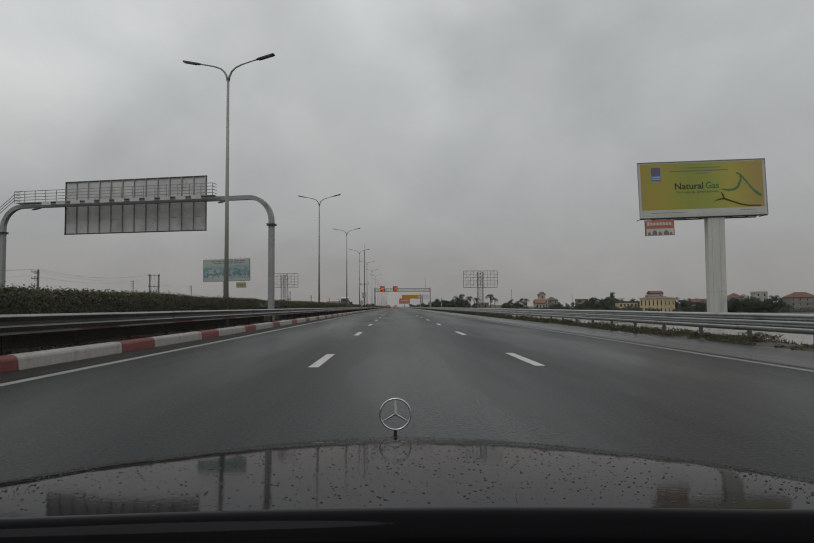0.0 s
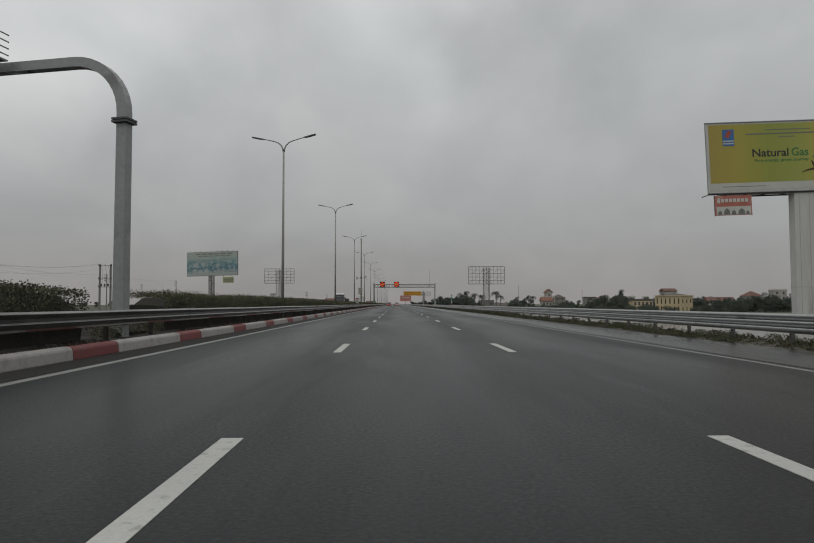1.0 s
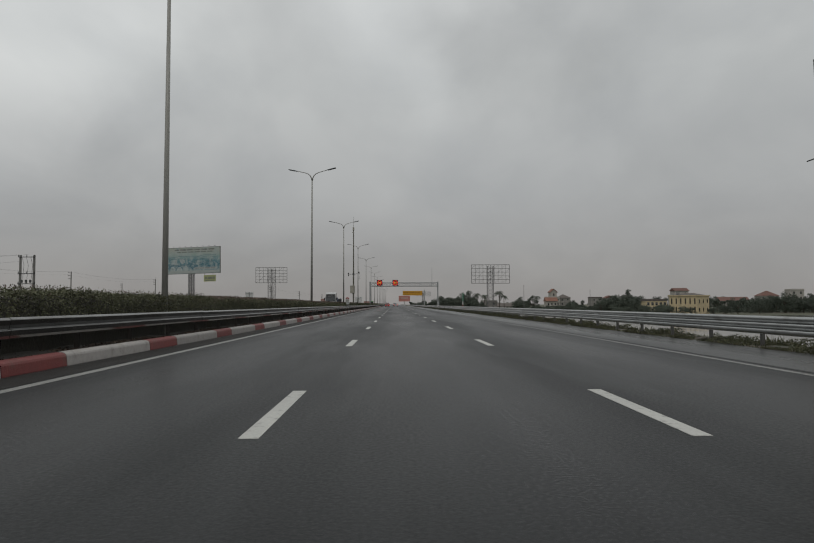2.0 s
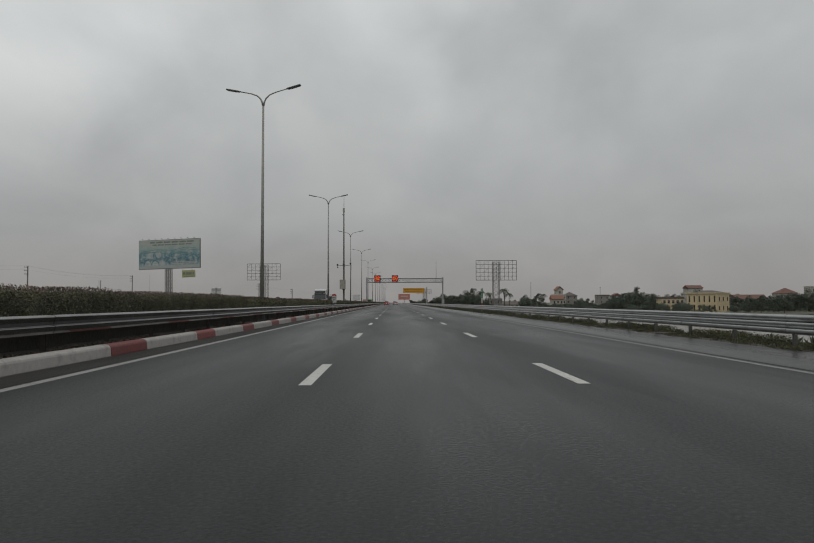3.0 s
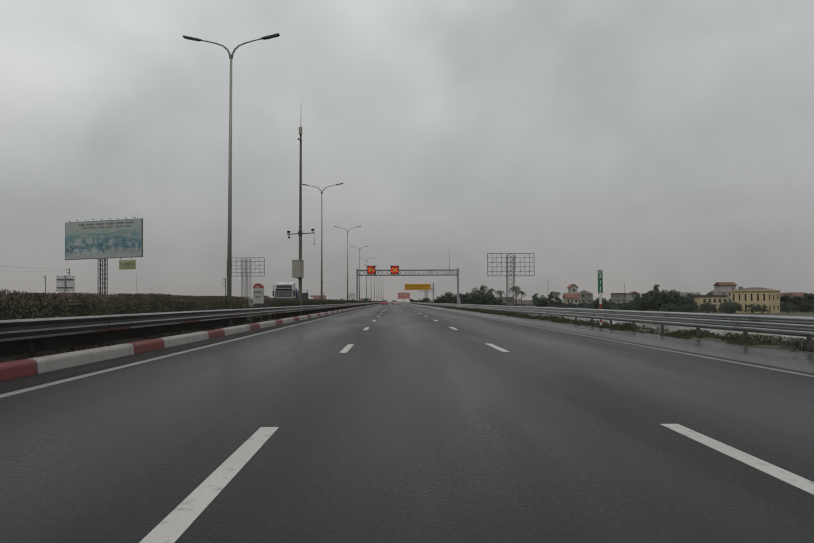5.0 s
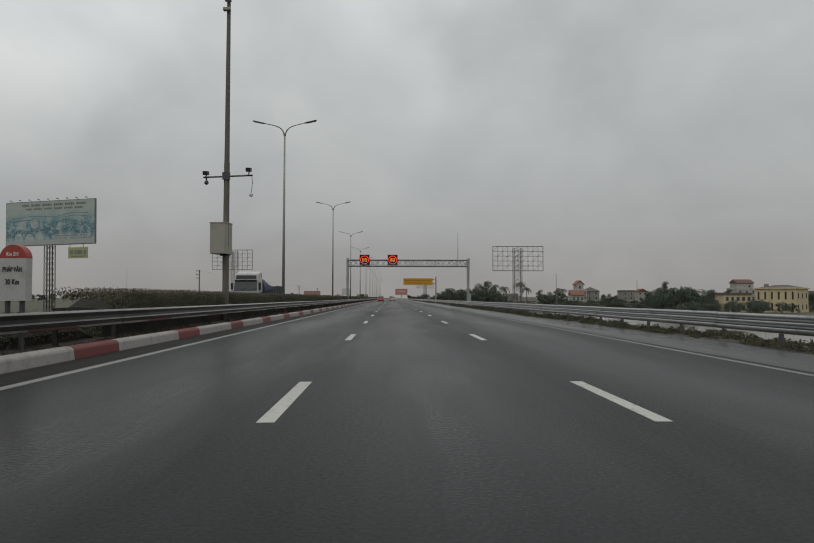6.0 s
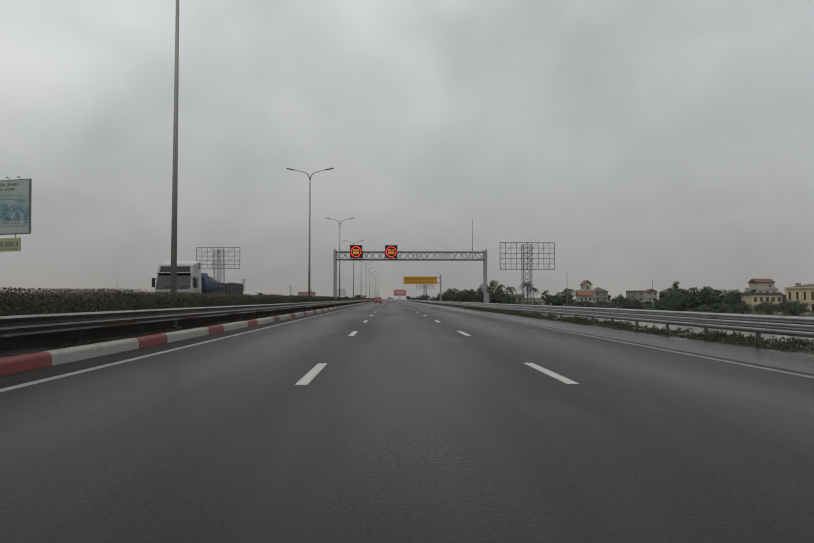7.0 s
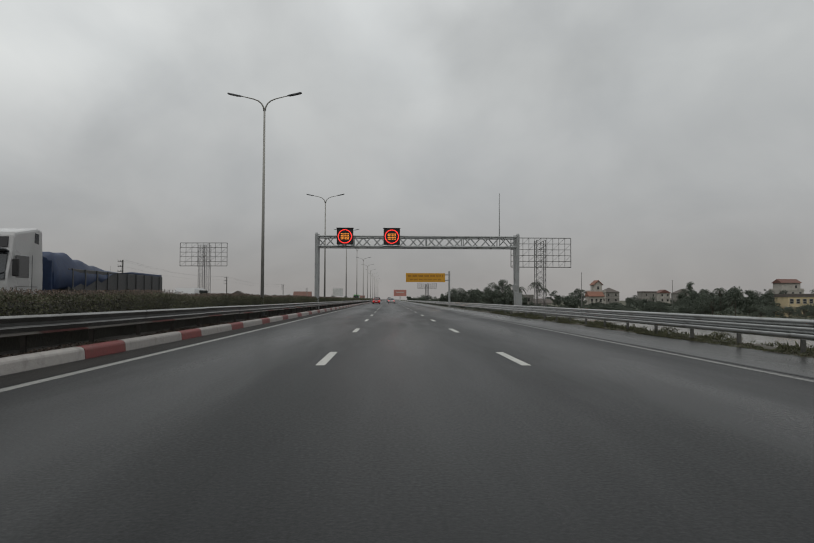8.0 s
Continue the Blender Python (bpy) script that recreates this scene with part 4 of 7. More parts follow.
def gas_hoarding():
    h = thing("billboard", (45.65, 96.6, -4.1), "large yellow-green gas advertising billboard on a thick clad column", "billboard", rz=-2.0)
    bm = bmesh.new()
    box(bm, (2.0, 0.8, 9.0), (2.55, 1.3, 18.4), None, 0.15)
    col = part("column", bm, CLAD, h, "pale sheet-clad column")
    bm = bmesh.new()
    for z in (7.0,):
        box(bm, (2.0, 0.8, z), (2.57, 1.32, 0.04))
    for x in (1.3, 2.45):
        box(bm, (x, 0.145, 9.0), (0.03, 0.02, 18.0))
    part("seam", bm, CONCRETE, col)
    bm = bmesh.new()
    box(bm, (2.0, 0.6, 0.2), (4.2, 3.6, 0.9), None, 0.1)
    part("footing", bm, CONCRETE, h)
    W, z0, z1 = 18.85, 18.2, 26.5
    bm = bmesh.new()
    prism(bm, [(-W / 2, 0.0), (W / 2, 0.0), (W / 2 - 0.6, 2.3), (-W / 2 + 2.5, 2.3)], z0, z1, "z")
    body = part("panel_body", bm, CLAD, h, "pale metal panel box")
    bm = bmesh.new()
    for z in (z0, z1):
        box(bm, (0, -0.04, z), (W + 0.1, 0.10, 0.07))
    for x in (-W / 2, W / 2):
        box(bm, (x, -0.04, (z0 + z1) / 2), (0.07, 0.10, z1 - z0))
    part("edge_frame", bm, GANTRY, body)
    bm = bmesh.new()
    box(bm, (0, -0.012, 22.8), (W - 0.8, 0.02, 6.9))
    poster = part("poster", bm, GAS_POSTER, h, "yellow and green printed poster")
    bm = bmesh.new()
    box(bm, (0, -0.022, 18.92), (W - 0.8, 0.02, 0.84))
    part("white_band", bm, PALE_PRINT, poster)
    f = lambda x, z: (x, -0.03, z)
    lettering("word_natural", "Natural", 1.32, TEXT_DARK, poster, f(-1.95, 22.75), width=4.2, label="black lettering")
    lettering("word_gas", "Gas", 1.32, TEXT_GREEN, poster, f(1.48, 22.75), width=1.95, label="green lettering")
    lettering("slogan", "Pure energy, green journey", 0.46, TEXT_GREEN, poster, f(-0.7, 21.9), width=6.3, label="thin green lettering")
    for i, (x, w, z, t) in enumerate(((0.2, 5.2, 25.5, 0.10), (-0.4, 8.6, 25.05, 0.13), (0.0, 1.9, 24.65, 0.10), (-5.2, 5.0, 18.9, 0.07), (6.6, 2.6, 19.0, 0.07))):
        bm = bmesh.new()
        box(bm, (x, -0.032, z), (w, 0.012, t))
        part("text_line", bm, GREY_PRINT, poster)
    bm = bmesh.new()
    box(bm, (-6.75, -0.035, 24.7), (1.35, 0.012, 1.95))
    logo = part("logo", bm, BLUE_PRINT, poster, "blue and white square emblem")
    for z in (24.0, 24.3):
        bm = bmesh.new()
        box(bm, (-6.75, -0.045, z), (1.25, 0.012, 0.14))
        part("stripe", bm, PALE_PRINT, logo)
    bm = bmesh.new()
    box(bm, (-6.75, -0.045, 25.1), (0.5, 0.012, 0.9), Euler((0, radians(30), 0)).to_matrix())
    part("flame", bm, RED_PRINT, logo)
    for nm, pts, rad, m, lab in (
        ("branch", [(1.9, 20.35), (2.6, 20.6), (3.4, 20.75), (4.6, 20.3), (5.8, 19.85), (7.0, 19.6), (8.9, 19.55)], [0.03, 0.09, 0.14, 0.11, 0.10, 0.09, 0.08], BROWN_PRINT, "dark brown branch"),
        ("leaf_stem", [(3.2, 22.2), (4.0, 22.0), (5.0, 22.05), (5.6, 22.4), (6.1, 23.6), (6.0, 24.3), (5.5, 24.5)], [0.06, 0.15, 0.16, 0.2, 0.15, 0.13, 0.14], GREEN_PRINT, "green leafy stem"),
        ("leaf_stem", [(6.1, 24.2), (6.8, 23.3), (7.6, 22.2), (8.4, 21.4), (9.0, 21.0)], [0.12, 0.13, 0.14, 0.22, 0.2], GREEN_PRINT, "green leafy stem"),
        ("twig", [(3.5, 20.75), (3.3, 21.3), (3.1, 21.7)], [0.1, 0.12, 0.06], BROWN_PRINT, "")):
        o = stroke(nm, pts, rad, m, poster, lab)
        o.location = (-0.35, -0.04, 0)
    bm = bmesh.new()
    for k in range(9):
        rod(bm, (-9.2 + k * 2.3, 0.1, z0 - 0.1), (-9.2 + k * 2.3, 2.2, z0 - 0.1), 0.06, seg=5)
    rod(bm, (-9.4, 0.1, z0 - 0.12), (9.4, 0.1, z0 - 0.12), 0.09, seg=6)
    rod(bm, (-7.6, 2.2, z0 - 0.12), (8.8, 2.2, z0 - 0.12), 0.09, seg=6)
    part("under_frame", bm, DARKSTEEL, body)
    # the small red board hung below, its lower half a dark row of roofs on white
    sub = box_part("hanging_sign", (-6.6, -0.05, 16.72), (4.25, 0.12, 2.3), RED_FADED, h, "small red and white hanging advertisement")
    for k in range(8):
        bm = bmesh.new()
        box(bm, (-8.3 + k * 0.46, -0.125, 17.3), (0.34, 0.012, 0.58 if k == 0 else 0.42))
        part("print_block", bm, PALE_PRINT, sub)
    bm = bmesh.new()
    box(bm, (-6.6, -0.12, 16.12), (4.0, 0.012, 0.95))
    part("print_band", bm, PALE_PRINT, sub)
    for x, w, t in ((-8.2, 0.5, 0.45), (-7.4, 0.7, 0.75), (-6.6, 0.5, 0.5), (-5.7, 0.8, 0.7), (-5.0, 0.4, 0.4)):
        bm = bmesh.new()
        prism(bm, [(x - w / 2, 15.68), (x + w / 2, 15.68), (x + w * 0.42, 15.68 + t * 0.6), (x, 15.68 + t), (x - w * 0.42, 15.68 + t * 0.6)], -0.14, -0.128, "y")
        part("print_roof", bm, GREY_PRINT, sub)
    bm = bmesh.new()
    for x in (-8.4, -4.9):
        rod(bm, (x, 0.0, 17.8), (x, 0.0, 18.15), 0.04, seg=5)
    for x in (-8.75, -4.45):
        rod(bm, (x, 0.03, 15.5), (x, 0.03, 18.15), 0.035, seg=5)
    part("hanger", bm, DARKSTEEL, sub)
    for o in (body, poster, sub):
        o.matrix_basis = pose(0, 0, 22) @ pose(0, 0, 0, 0, -1.7, 0) @ pose(0, 0, -22)


gas_hoarding()


def lattice_leg(bm, x, y, z0, z1, w, bays, k_=1.0):
    """A square lattice mast."""
    h = w / 2
    for sx in (-h, h):
        for sy in (-h, h):
            rod(bm, (x + sx, y + sy, z0), (x + sx, y + sy, z1), 0.12 * k_, seg=5)
    for k in range(bays):
        a, b = z0 + (z1 - z0) * k / bays, z0 + (z1 - z0) * (k + 1) / bays
        for sy in (-h, h):
            rod(bm, (x - h, y + sy, a), (x + h, y + sy, b), 0.05 * k_, seg=4)
            rod(bm, (x + h, y + sy, a), (x - h, y + sy, b), 0.05 * k_, seg=4)
        for sx in (-h, h):
            rod(bm, (x + sx, y - h, a), (x + sx, y + h, b), 0.05 * k_, seg=4)
        rod(bm, (x - h, y - h, b), (x + h, y - h, b), 0.04 * k_, seg=4)


def map_hoarding():
    h = thing("billboard", (-62.6, 247.0, -4.1), "pale blue planning-map billboard on two lattice masts", "billboard", rz=-14)
    h.matrix_basis = pose(-62.3, 247.0, -4.1, 0, -1.0, -14)
    for x in (-1.3, -0.15):
        bm = bmesh.new()
        lattice_leg(bm, x, 0.9, 0, 14.9, 0.66, 15, 0.6)
        part("lattice_mast", bm, BLACK, h)
    W, z0, z1 = 19.0, 14.75, 22.95
    bm = bmesh.new()
    box(bm, (0, 0.2, (z0 + z1) / 2), (W, 0.35, z1 - z0))
    body = part("panel", bm, GREY_PRINT, h)
    poster = box_part("poster", (0, -0.0, (z0 + z1) / 2), (W - 0.25, 0.03, z1 - z0 - 0.25), MAP_POSTER, h, "faded blue and white printed city map")
    for x, w, z, t in ((0.8, 13.6, 22.2, 0.42), (0.9, 12.2, 21.5, 0.34)):
        for k in range(34):
            if k % 6 != 4:
                bm = bmesh.new()
                box(bm, (x - w / 2 + (k + 0.5) * w / 34, -0.025, z), (w / 34 - 0.09, 0.012, t * (0.85 + 0.15 * (k % 3))))
                part("text_block", bm, GREY_PRINT, poster)
    bm = bmesh.new()
    box(bm, (4.6, -0.025, 16.4), (7.5, 0.012, 0.6))
    part("caption_strip", bm, CAPTION_PRINT, poster)
    bm = bmesh.new()
    box(bm, (0.6, -0.022, 15.35), (16.6, 0.01, 0.75))
    part("caption_strip", bm, CAPTION_PRINT, poster)
    for k in range(22):
        if k % 6 != 4:
            bm = bmesh.new()
            box(bm, (1.2 + k * 0.31, -0.035, 16.42), (0.2, 0.01, 0.24))
            part("text_block", bm, GREY_PRINT, poster)
    for x, z, r in ((-5.9, 18.5, 0.85), (-3.2, 18.7, 0.85), (-6.6, 16.2, 0.9), (-4.3, 16.1, 0.9), (-2.2, 16.3, 0.9)):
        bm = bmesh.new()
        bmesh.ops.create_circle(bm, cap_ends=True, segments=20, radius=r, matrix=pose(x, -0.025, z, 90))
        part("inset_disc", bm, TEAL_PRINT, poster)
    for pts in ([(-1.5, 17.0), (0.5, 18.6), (3, 19.4), (6, 19.0), (8, 17.6)], [(-8, 19.8), (-4, 20.2), (1, 19.9), (5, 20.6), (8.2, 20.4)], [(-0.5, 17.6), (2, 17.4), (5, 18.0), (7.5, 19.4)], [(2.4, 17.2), (3.2, 18.4), (3.8, 19.6)], [(4.8, 17.4), (5.0, 18.3), (5.8, 19.3)],
                [(0.2, 18.2), (2, 18.0), (4.2, 18.5), (6.8, 18.3)], [(1.2, 17.1), (1.5, 18.9)], [(6.2, 17.3), (6.9, 18.7)], [(-8.6, 17.4), (-6, 17.6), (-3, 17.3), (0, 17.9)], [(-8.6, 18.9), (-7, 19.4), (-4.5, 19.5), (-1, 19.0)], [(3.0, 19.8), (5.2, 20.1), (8.6, 19.7)]):
        o = stroke("map_road", pts, [0.036] * len(pts), TEAL_DARK, poster)
        o.location = (0, -0.03, 0)
    for k in range(9):
        bm = bmesh.new()
        x = -8.0 + k * 2.0
        rod(bm, (x, 0.1, z1), (x, -0.45, z1 + 0.22), 0.03, seg=5)
        box(bm, (x, -0.5, z1 + 0.22), (0.26, 0.22, 0.12))
        part("floodlight", bm, DARKSTEEL, body)
    sub = box_part("hanging_sign", (6.0, 0.0, 13.2), (4.0, 0.14, 2.0), OLIVE_PRINT, h, "small yellow-green board with an illegible line")
    bm = bmesh.new()
    box(bm, (6.0, -0.078, 12.55), (3.0, 0.012, 0.16))
    part("text_bar", bm, GREY_PRINT, sub)
    for k in range(14):
        if k not in (3, 11):
            bm = bmesh.new()
            box(bm, (4.45 + k * 0.24, -0.08, 13.3), (0.17, 0.012, 0.75))
            part("text_block", bm, GREY_PRINT, sub)
    bm = bmesh.new()
    for x in (4.2, 7.0):
        rod(bm, (x, 0.1, 14.1), (x, 0.1, 14.9), 0.05, seg=5)
    part("hanger", bm, DARKSTEEL, sub)


map_hoarding()


def bare_hoarding(at, W, H, z0, tower_w, legs, rz, cols, label, cross):
    """The steel skeleton of a hoarding, with no poster on it."""
    h = thing("empty_billboard", at, label, "billboard", "empty billboard frames", rz)
    for k in range(legs):
        bm = bmesh.new()
        x = 0.0 if legs == 1 else -tower_w * 0.29 + tower_w * 0.58 * k
        lattice_leg(bm, x, 1.2, 0, z0 + H - 0.6, tower_w if legs == 1 else tower_w * 0.40, 13 if legs == 1 else 18, 1.0 if legs == 1 else 0.62)
        part("lattice_mast", bm, FRAME_STEEL, h)
    for j in range(6):
        bm = bmesh.new()
        z = z0 + H * j / 5
        rod(bm, (-W / 2, 0, z), (W / 2, 0, z), W * (0.0068 if j in (0, 5) else 0.0048), seg=5)
        part("rail", bm, FRAME_STEEL, h)
    for i in range(cols + 1):
        bm = bmesh.new()
        x = -W / 2 + W * i / cols
        rod(bm, (x, 0, z0), (x, 0, z0 + H), W * (0.0062 if i in (0, cols) else 0.0042), seg=5)
        part("upright", bm, FRAME_STEEL, h)
    for i in range(cols):
        for j in range(5):
            if cross or (i + j) % 2 == 0:
                bm = bmesh.new()
                xa, xb = -W / 2 + W * i / cols, -W / 2 + W * (i + 1) / cols
                za, zb = z0 + H * j / 5, z0 + H * (j + 1) / 5
                if (i + j) % 2:
                    za, zb = zb, za
                rod(bm, (xa, 0.03, za), (xb, 0.03, zb), W * 0.0020, seg=4)
                part("brace", bm, FRAME_STEEL, h)
    return h


bare_hoarding((49.3, 381.0, -4.1), 19.6, 9.5, 15.8, 3.0, 1, 0, 10, "empty steel billboard frame beside a palm tree", False)
bare_hoarding((-69.3, 416.0, -4.1), 17.8, 8.6, 17.4, 4.2, 2, -4, 8, "empty steel billboard frame across the motorway", False)

# ---- truss gantry with two speed displays ----
LED_RED = glow("led_red", (1.0, 0.04, 0.03), 1.5)
LED_AMBER = glow("led_amber", (1.0, 0.33, 0.04), 0.75)


def truss_gantry():
    g = thing("sign_gantry", (0, 230.9, -0.35), "wide grey steel truss gantry across the carriageway", "sign gantry")
    xl, xr, zt, zb, d = -7.1, 12.25, 7.55, 6.58, 0.8
    for x in (xl, xr):
        for sy in (-1, 1):
            bm = bmesh.new()
            sweep(bm, [(x + (0.12 if x > 0 else -0.05) * sy, sy * d, 0), (x, sy * d, 7.72)], [0.18, 0.145], square=True)
            leg = part("leg", bm, GANTRY, g)
            bm = bmesh.new()
            rod(bm, (x, sy * d, 7.68), (x, sy * d, 7.88), 0.18, 0.12, 10)
            part("cap", bm, GANTRY, leg)
            bm = bmesh.new()
            box(bm, (x, sy * d, 0.25), (0.8, 0.8, 0.5), None, 0.05)
            part("footing", bm, CONCRETE, leg)
        bm = bmesh.new()
        for z in (6.65, 7.66, 3.6):
            rod(bm, (x, -d, z), (x, d, z), 0.07, seg=6)
        part("cross_bar", bm, GANTRY, g)
    for sy in (-1, 1):
        for z in (zt, zb):
            bm = bmesh.new()
            rod(bm, (xl, sy * d, z), (xr, sy * d, z), 0.088, seg=8)
            part("chord", bm, GANTRY, g)
        n = 22
        for k in range(n):
            a, b = xl + (xr - xl) * k / n, xl + (xr - xl) * (k + 1) / n
            bm = bmesh.new()
            rod(bm, (a, sy * d, zb if (k + (sy > 0)) % 2 else zt), (b, sy * d, zt if (k + (sy > 0)) % 2 else zb), 0.052, seg=6)
            part("diagonal", bm, GANTRY, g)
            if k % 4 == 0:
                bm = bmesh.new()
                rod(bm, (a, sy * d, zb), (a, sy * d, zt), 0.05, seg=6)
                part("strut", bm, GANTRY, g)
    for k in range(17):
        a = xl + (xr - xl) * k / 16
        for z in (zb, zt):
            bm = bmesh.new()
            rod(bm, (a, -d, z), (a, d, z), 0.05, seg=5)
            part("cross_member", bm, GANTRY, g)
    bm = bmesh.new()
    rod(bm, (10.6, 0, 7.5), (10.6, 0, 11.95), 0.06, 0.025, 8)
    part("aerial", bm, GANTRY, g)
    bm = bmesh.new()
    box(bm, (12.25, -0.98, 1.6), (0.65, 0.4, 1.2), None, 0.03)
    box(bm, (11.9, -0.98, 2.7), (0.38, 0.3, 0.55), None, 0.02)
    part("control_cabinet", bm, GANTRY, g, "grey metal control cabinet")
    for x in (-4.37, 0.09):
        cab = box_part("speed_display", (x, -d - 0.28, 7.5), (1.56, 0.34, 1.54), BLACK, g, "black light-dot speed limit display", 0.03)
        bm = bmesh.new()
        for k in range(40):
            a = 2 * math.pi * k / 40
            box(bm, (x + 0.63 * math.cos(a), -d - 0.46, 7.5 + 0.63 * math.sin(a)), (0.072, 0.03, 0.08), Euler((0, -a, 0)).to_matrix())
        part("red_ring", bm, LED_RED, cab, "glowing red ring of light dots")
        for digit in (-1, 1):
            bm = bmesh.new()
            for i in range(3):
                for j in range(4):
                    box(bm, (x + digit * 0.21 + (i - 1) * 0.13, -d - 0.46, 7.5 - 0.24 + j * 0.16), (0.08, 0.02, 0.085))
            part("amber_digit", bm, LED_AMBER, cab, "amber light-dot figure")
        bm = bmesh.new()
        box(bm, (x, -d - 0.30, 8.30), (1.64, 0.44, 0.05))
        part("hood", bm, DARKSTEEL, cab)


truss_gantry()


# ---- yellow cantilever sign, far red board, grey board ----
AMBER_DARK = mat("dark_amber_print", (0.27, 0.125, 0.014), 0.5, var=0.15)
YELLOW_SIGN = mat("yellow_sign", (0.55, 0.27, 0.015), 0.5, var=0.08)
def yellow_sign():
    g = thing("cantilever_sign", (11.1, 290.0, -0.2), "yellow motorway sign with dark writing on a steel cantilever", "road sign")
    bm = bmesh.new()
    sweep(bm, [(0, 0, 0), (0, 0, 6.6)], [0.20, 0.16], 10)
    part("post", bm, GANTRY, g)
    for z in (4.95, 5.95):
        bm = bmesh.new()
        rod(bm, (0.15, 0, z), (-7.8, 0, z), 0.09, seg=8)
        part("arm", bm, GANTRY, g)
    board = box_part("board", (-4.45, -0.18, 5.40), (7.3, 0.08, 1.65), YELLOW_SIGN, g, "yellow sign board", 0.02)
    for z, w, n, t in ((5.72, 6.6, 30, 0.32), (5.04, 5.7, 32, 0.22)):
        for k in range(n):
            if k % 5 != 3:
                bm = bmesh.new()
                box(bm, (-4.45 - w / 2 + (k + 0.5) * w / n, -0.225, z), (w / n - 0.07, 0.012, t))
                part("text_block", bm, AMBER_DARK, board)


yellow_sign()
FADED_RED = mat("faded_red_print", (0.44, 0.19, 0.16), 0.6, var=0.15, big=0.2)
b = thing("billboard", (17.0, 1165.0, -4.1), "far faded red billboard beside the motorway", "billboard")
box_part("panel", (0, 0, 14.5), (19, 0.8, 9.5), FADED_RED, b)
box_part("text_bar", (0, -0.45, 15.5), (12, 0.06, 1.2), PALE_PRINT, b)
bm = bmesh.new()
rod(bm, (0, 0.2, 0), (0, 0.2, 10), 0.8, seg=10)
part("column", bm, CLAD, b)
bare_hoarding((22.6, 560.0, -4.1), 11.2, 3.2, 11.6, 1.6, 1, 0, 9, "distant empty steel billboard frame on a lattice mast", False)
b = thing("road_sign", (-22.6, 460, -0.2), "grey back of a large road sign on two posts", "road sign")
box_part("board", (0, 0, 4.4), (4.4, 0.08, 3.2), SHEET, b, "bare grey sign back")
for x in (-1.5, 1.5):
    bm = bmesh.new()
    rod(bm, (x, 0.1, -0.2), (x, 0.1, 6.0), 0.10, seg=8)
    part("post", bm, GANTRY, b)

b = thing("road_sign", (-24.5, 153, -0.3), "grey back of a small square road sign", "road sign")
box_part("board", (0, 0, 2.9), (1.35, 0.05, 1.2), SHEET, b, "bare grey sign back", 0.02)
for z in (2.6, 3.2):
    bm = bmesh.new()
    box(bm, (0, -0.05, z), (1.2, 0.05, 0.06))
    part("stiffener", bm, DARKSTEEL, b)
bm = bmesh.new()
rod(bm, (0, -0.1, -1.2), (0, -0.1, 3.5), 0.055, seg=8)
part("post", bm, GANTRY, b)

# ---- camera mast in the median ----
CABINET = mat("beige_cabinet", (0.33, 0.315, 0.265), 0.5, var=0.08, dirt=(0.24, 0.22, 0.18), dirt_at=(0.56, 0.8), dirt_scale=2.5)


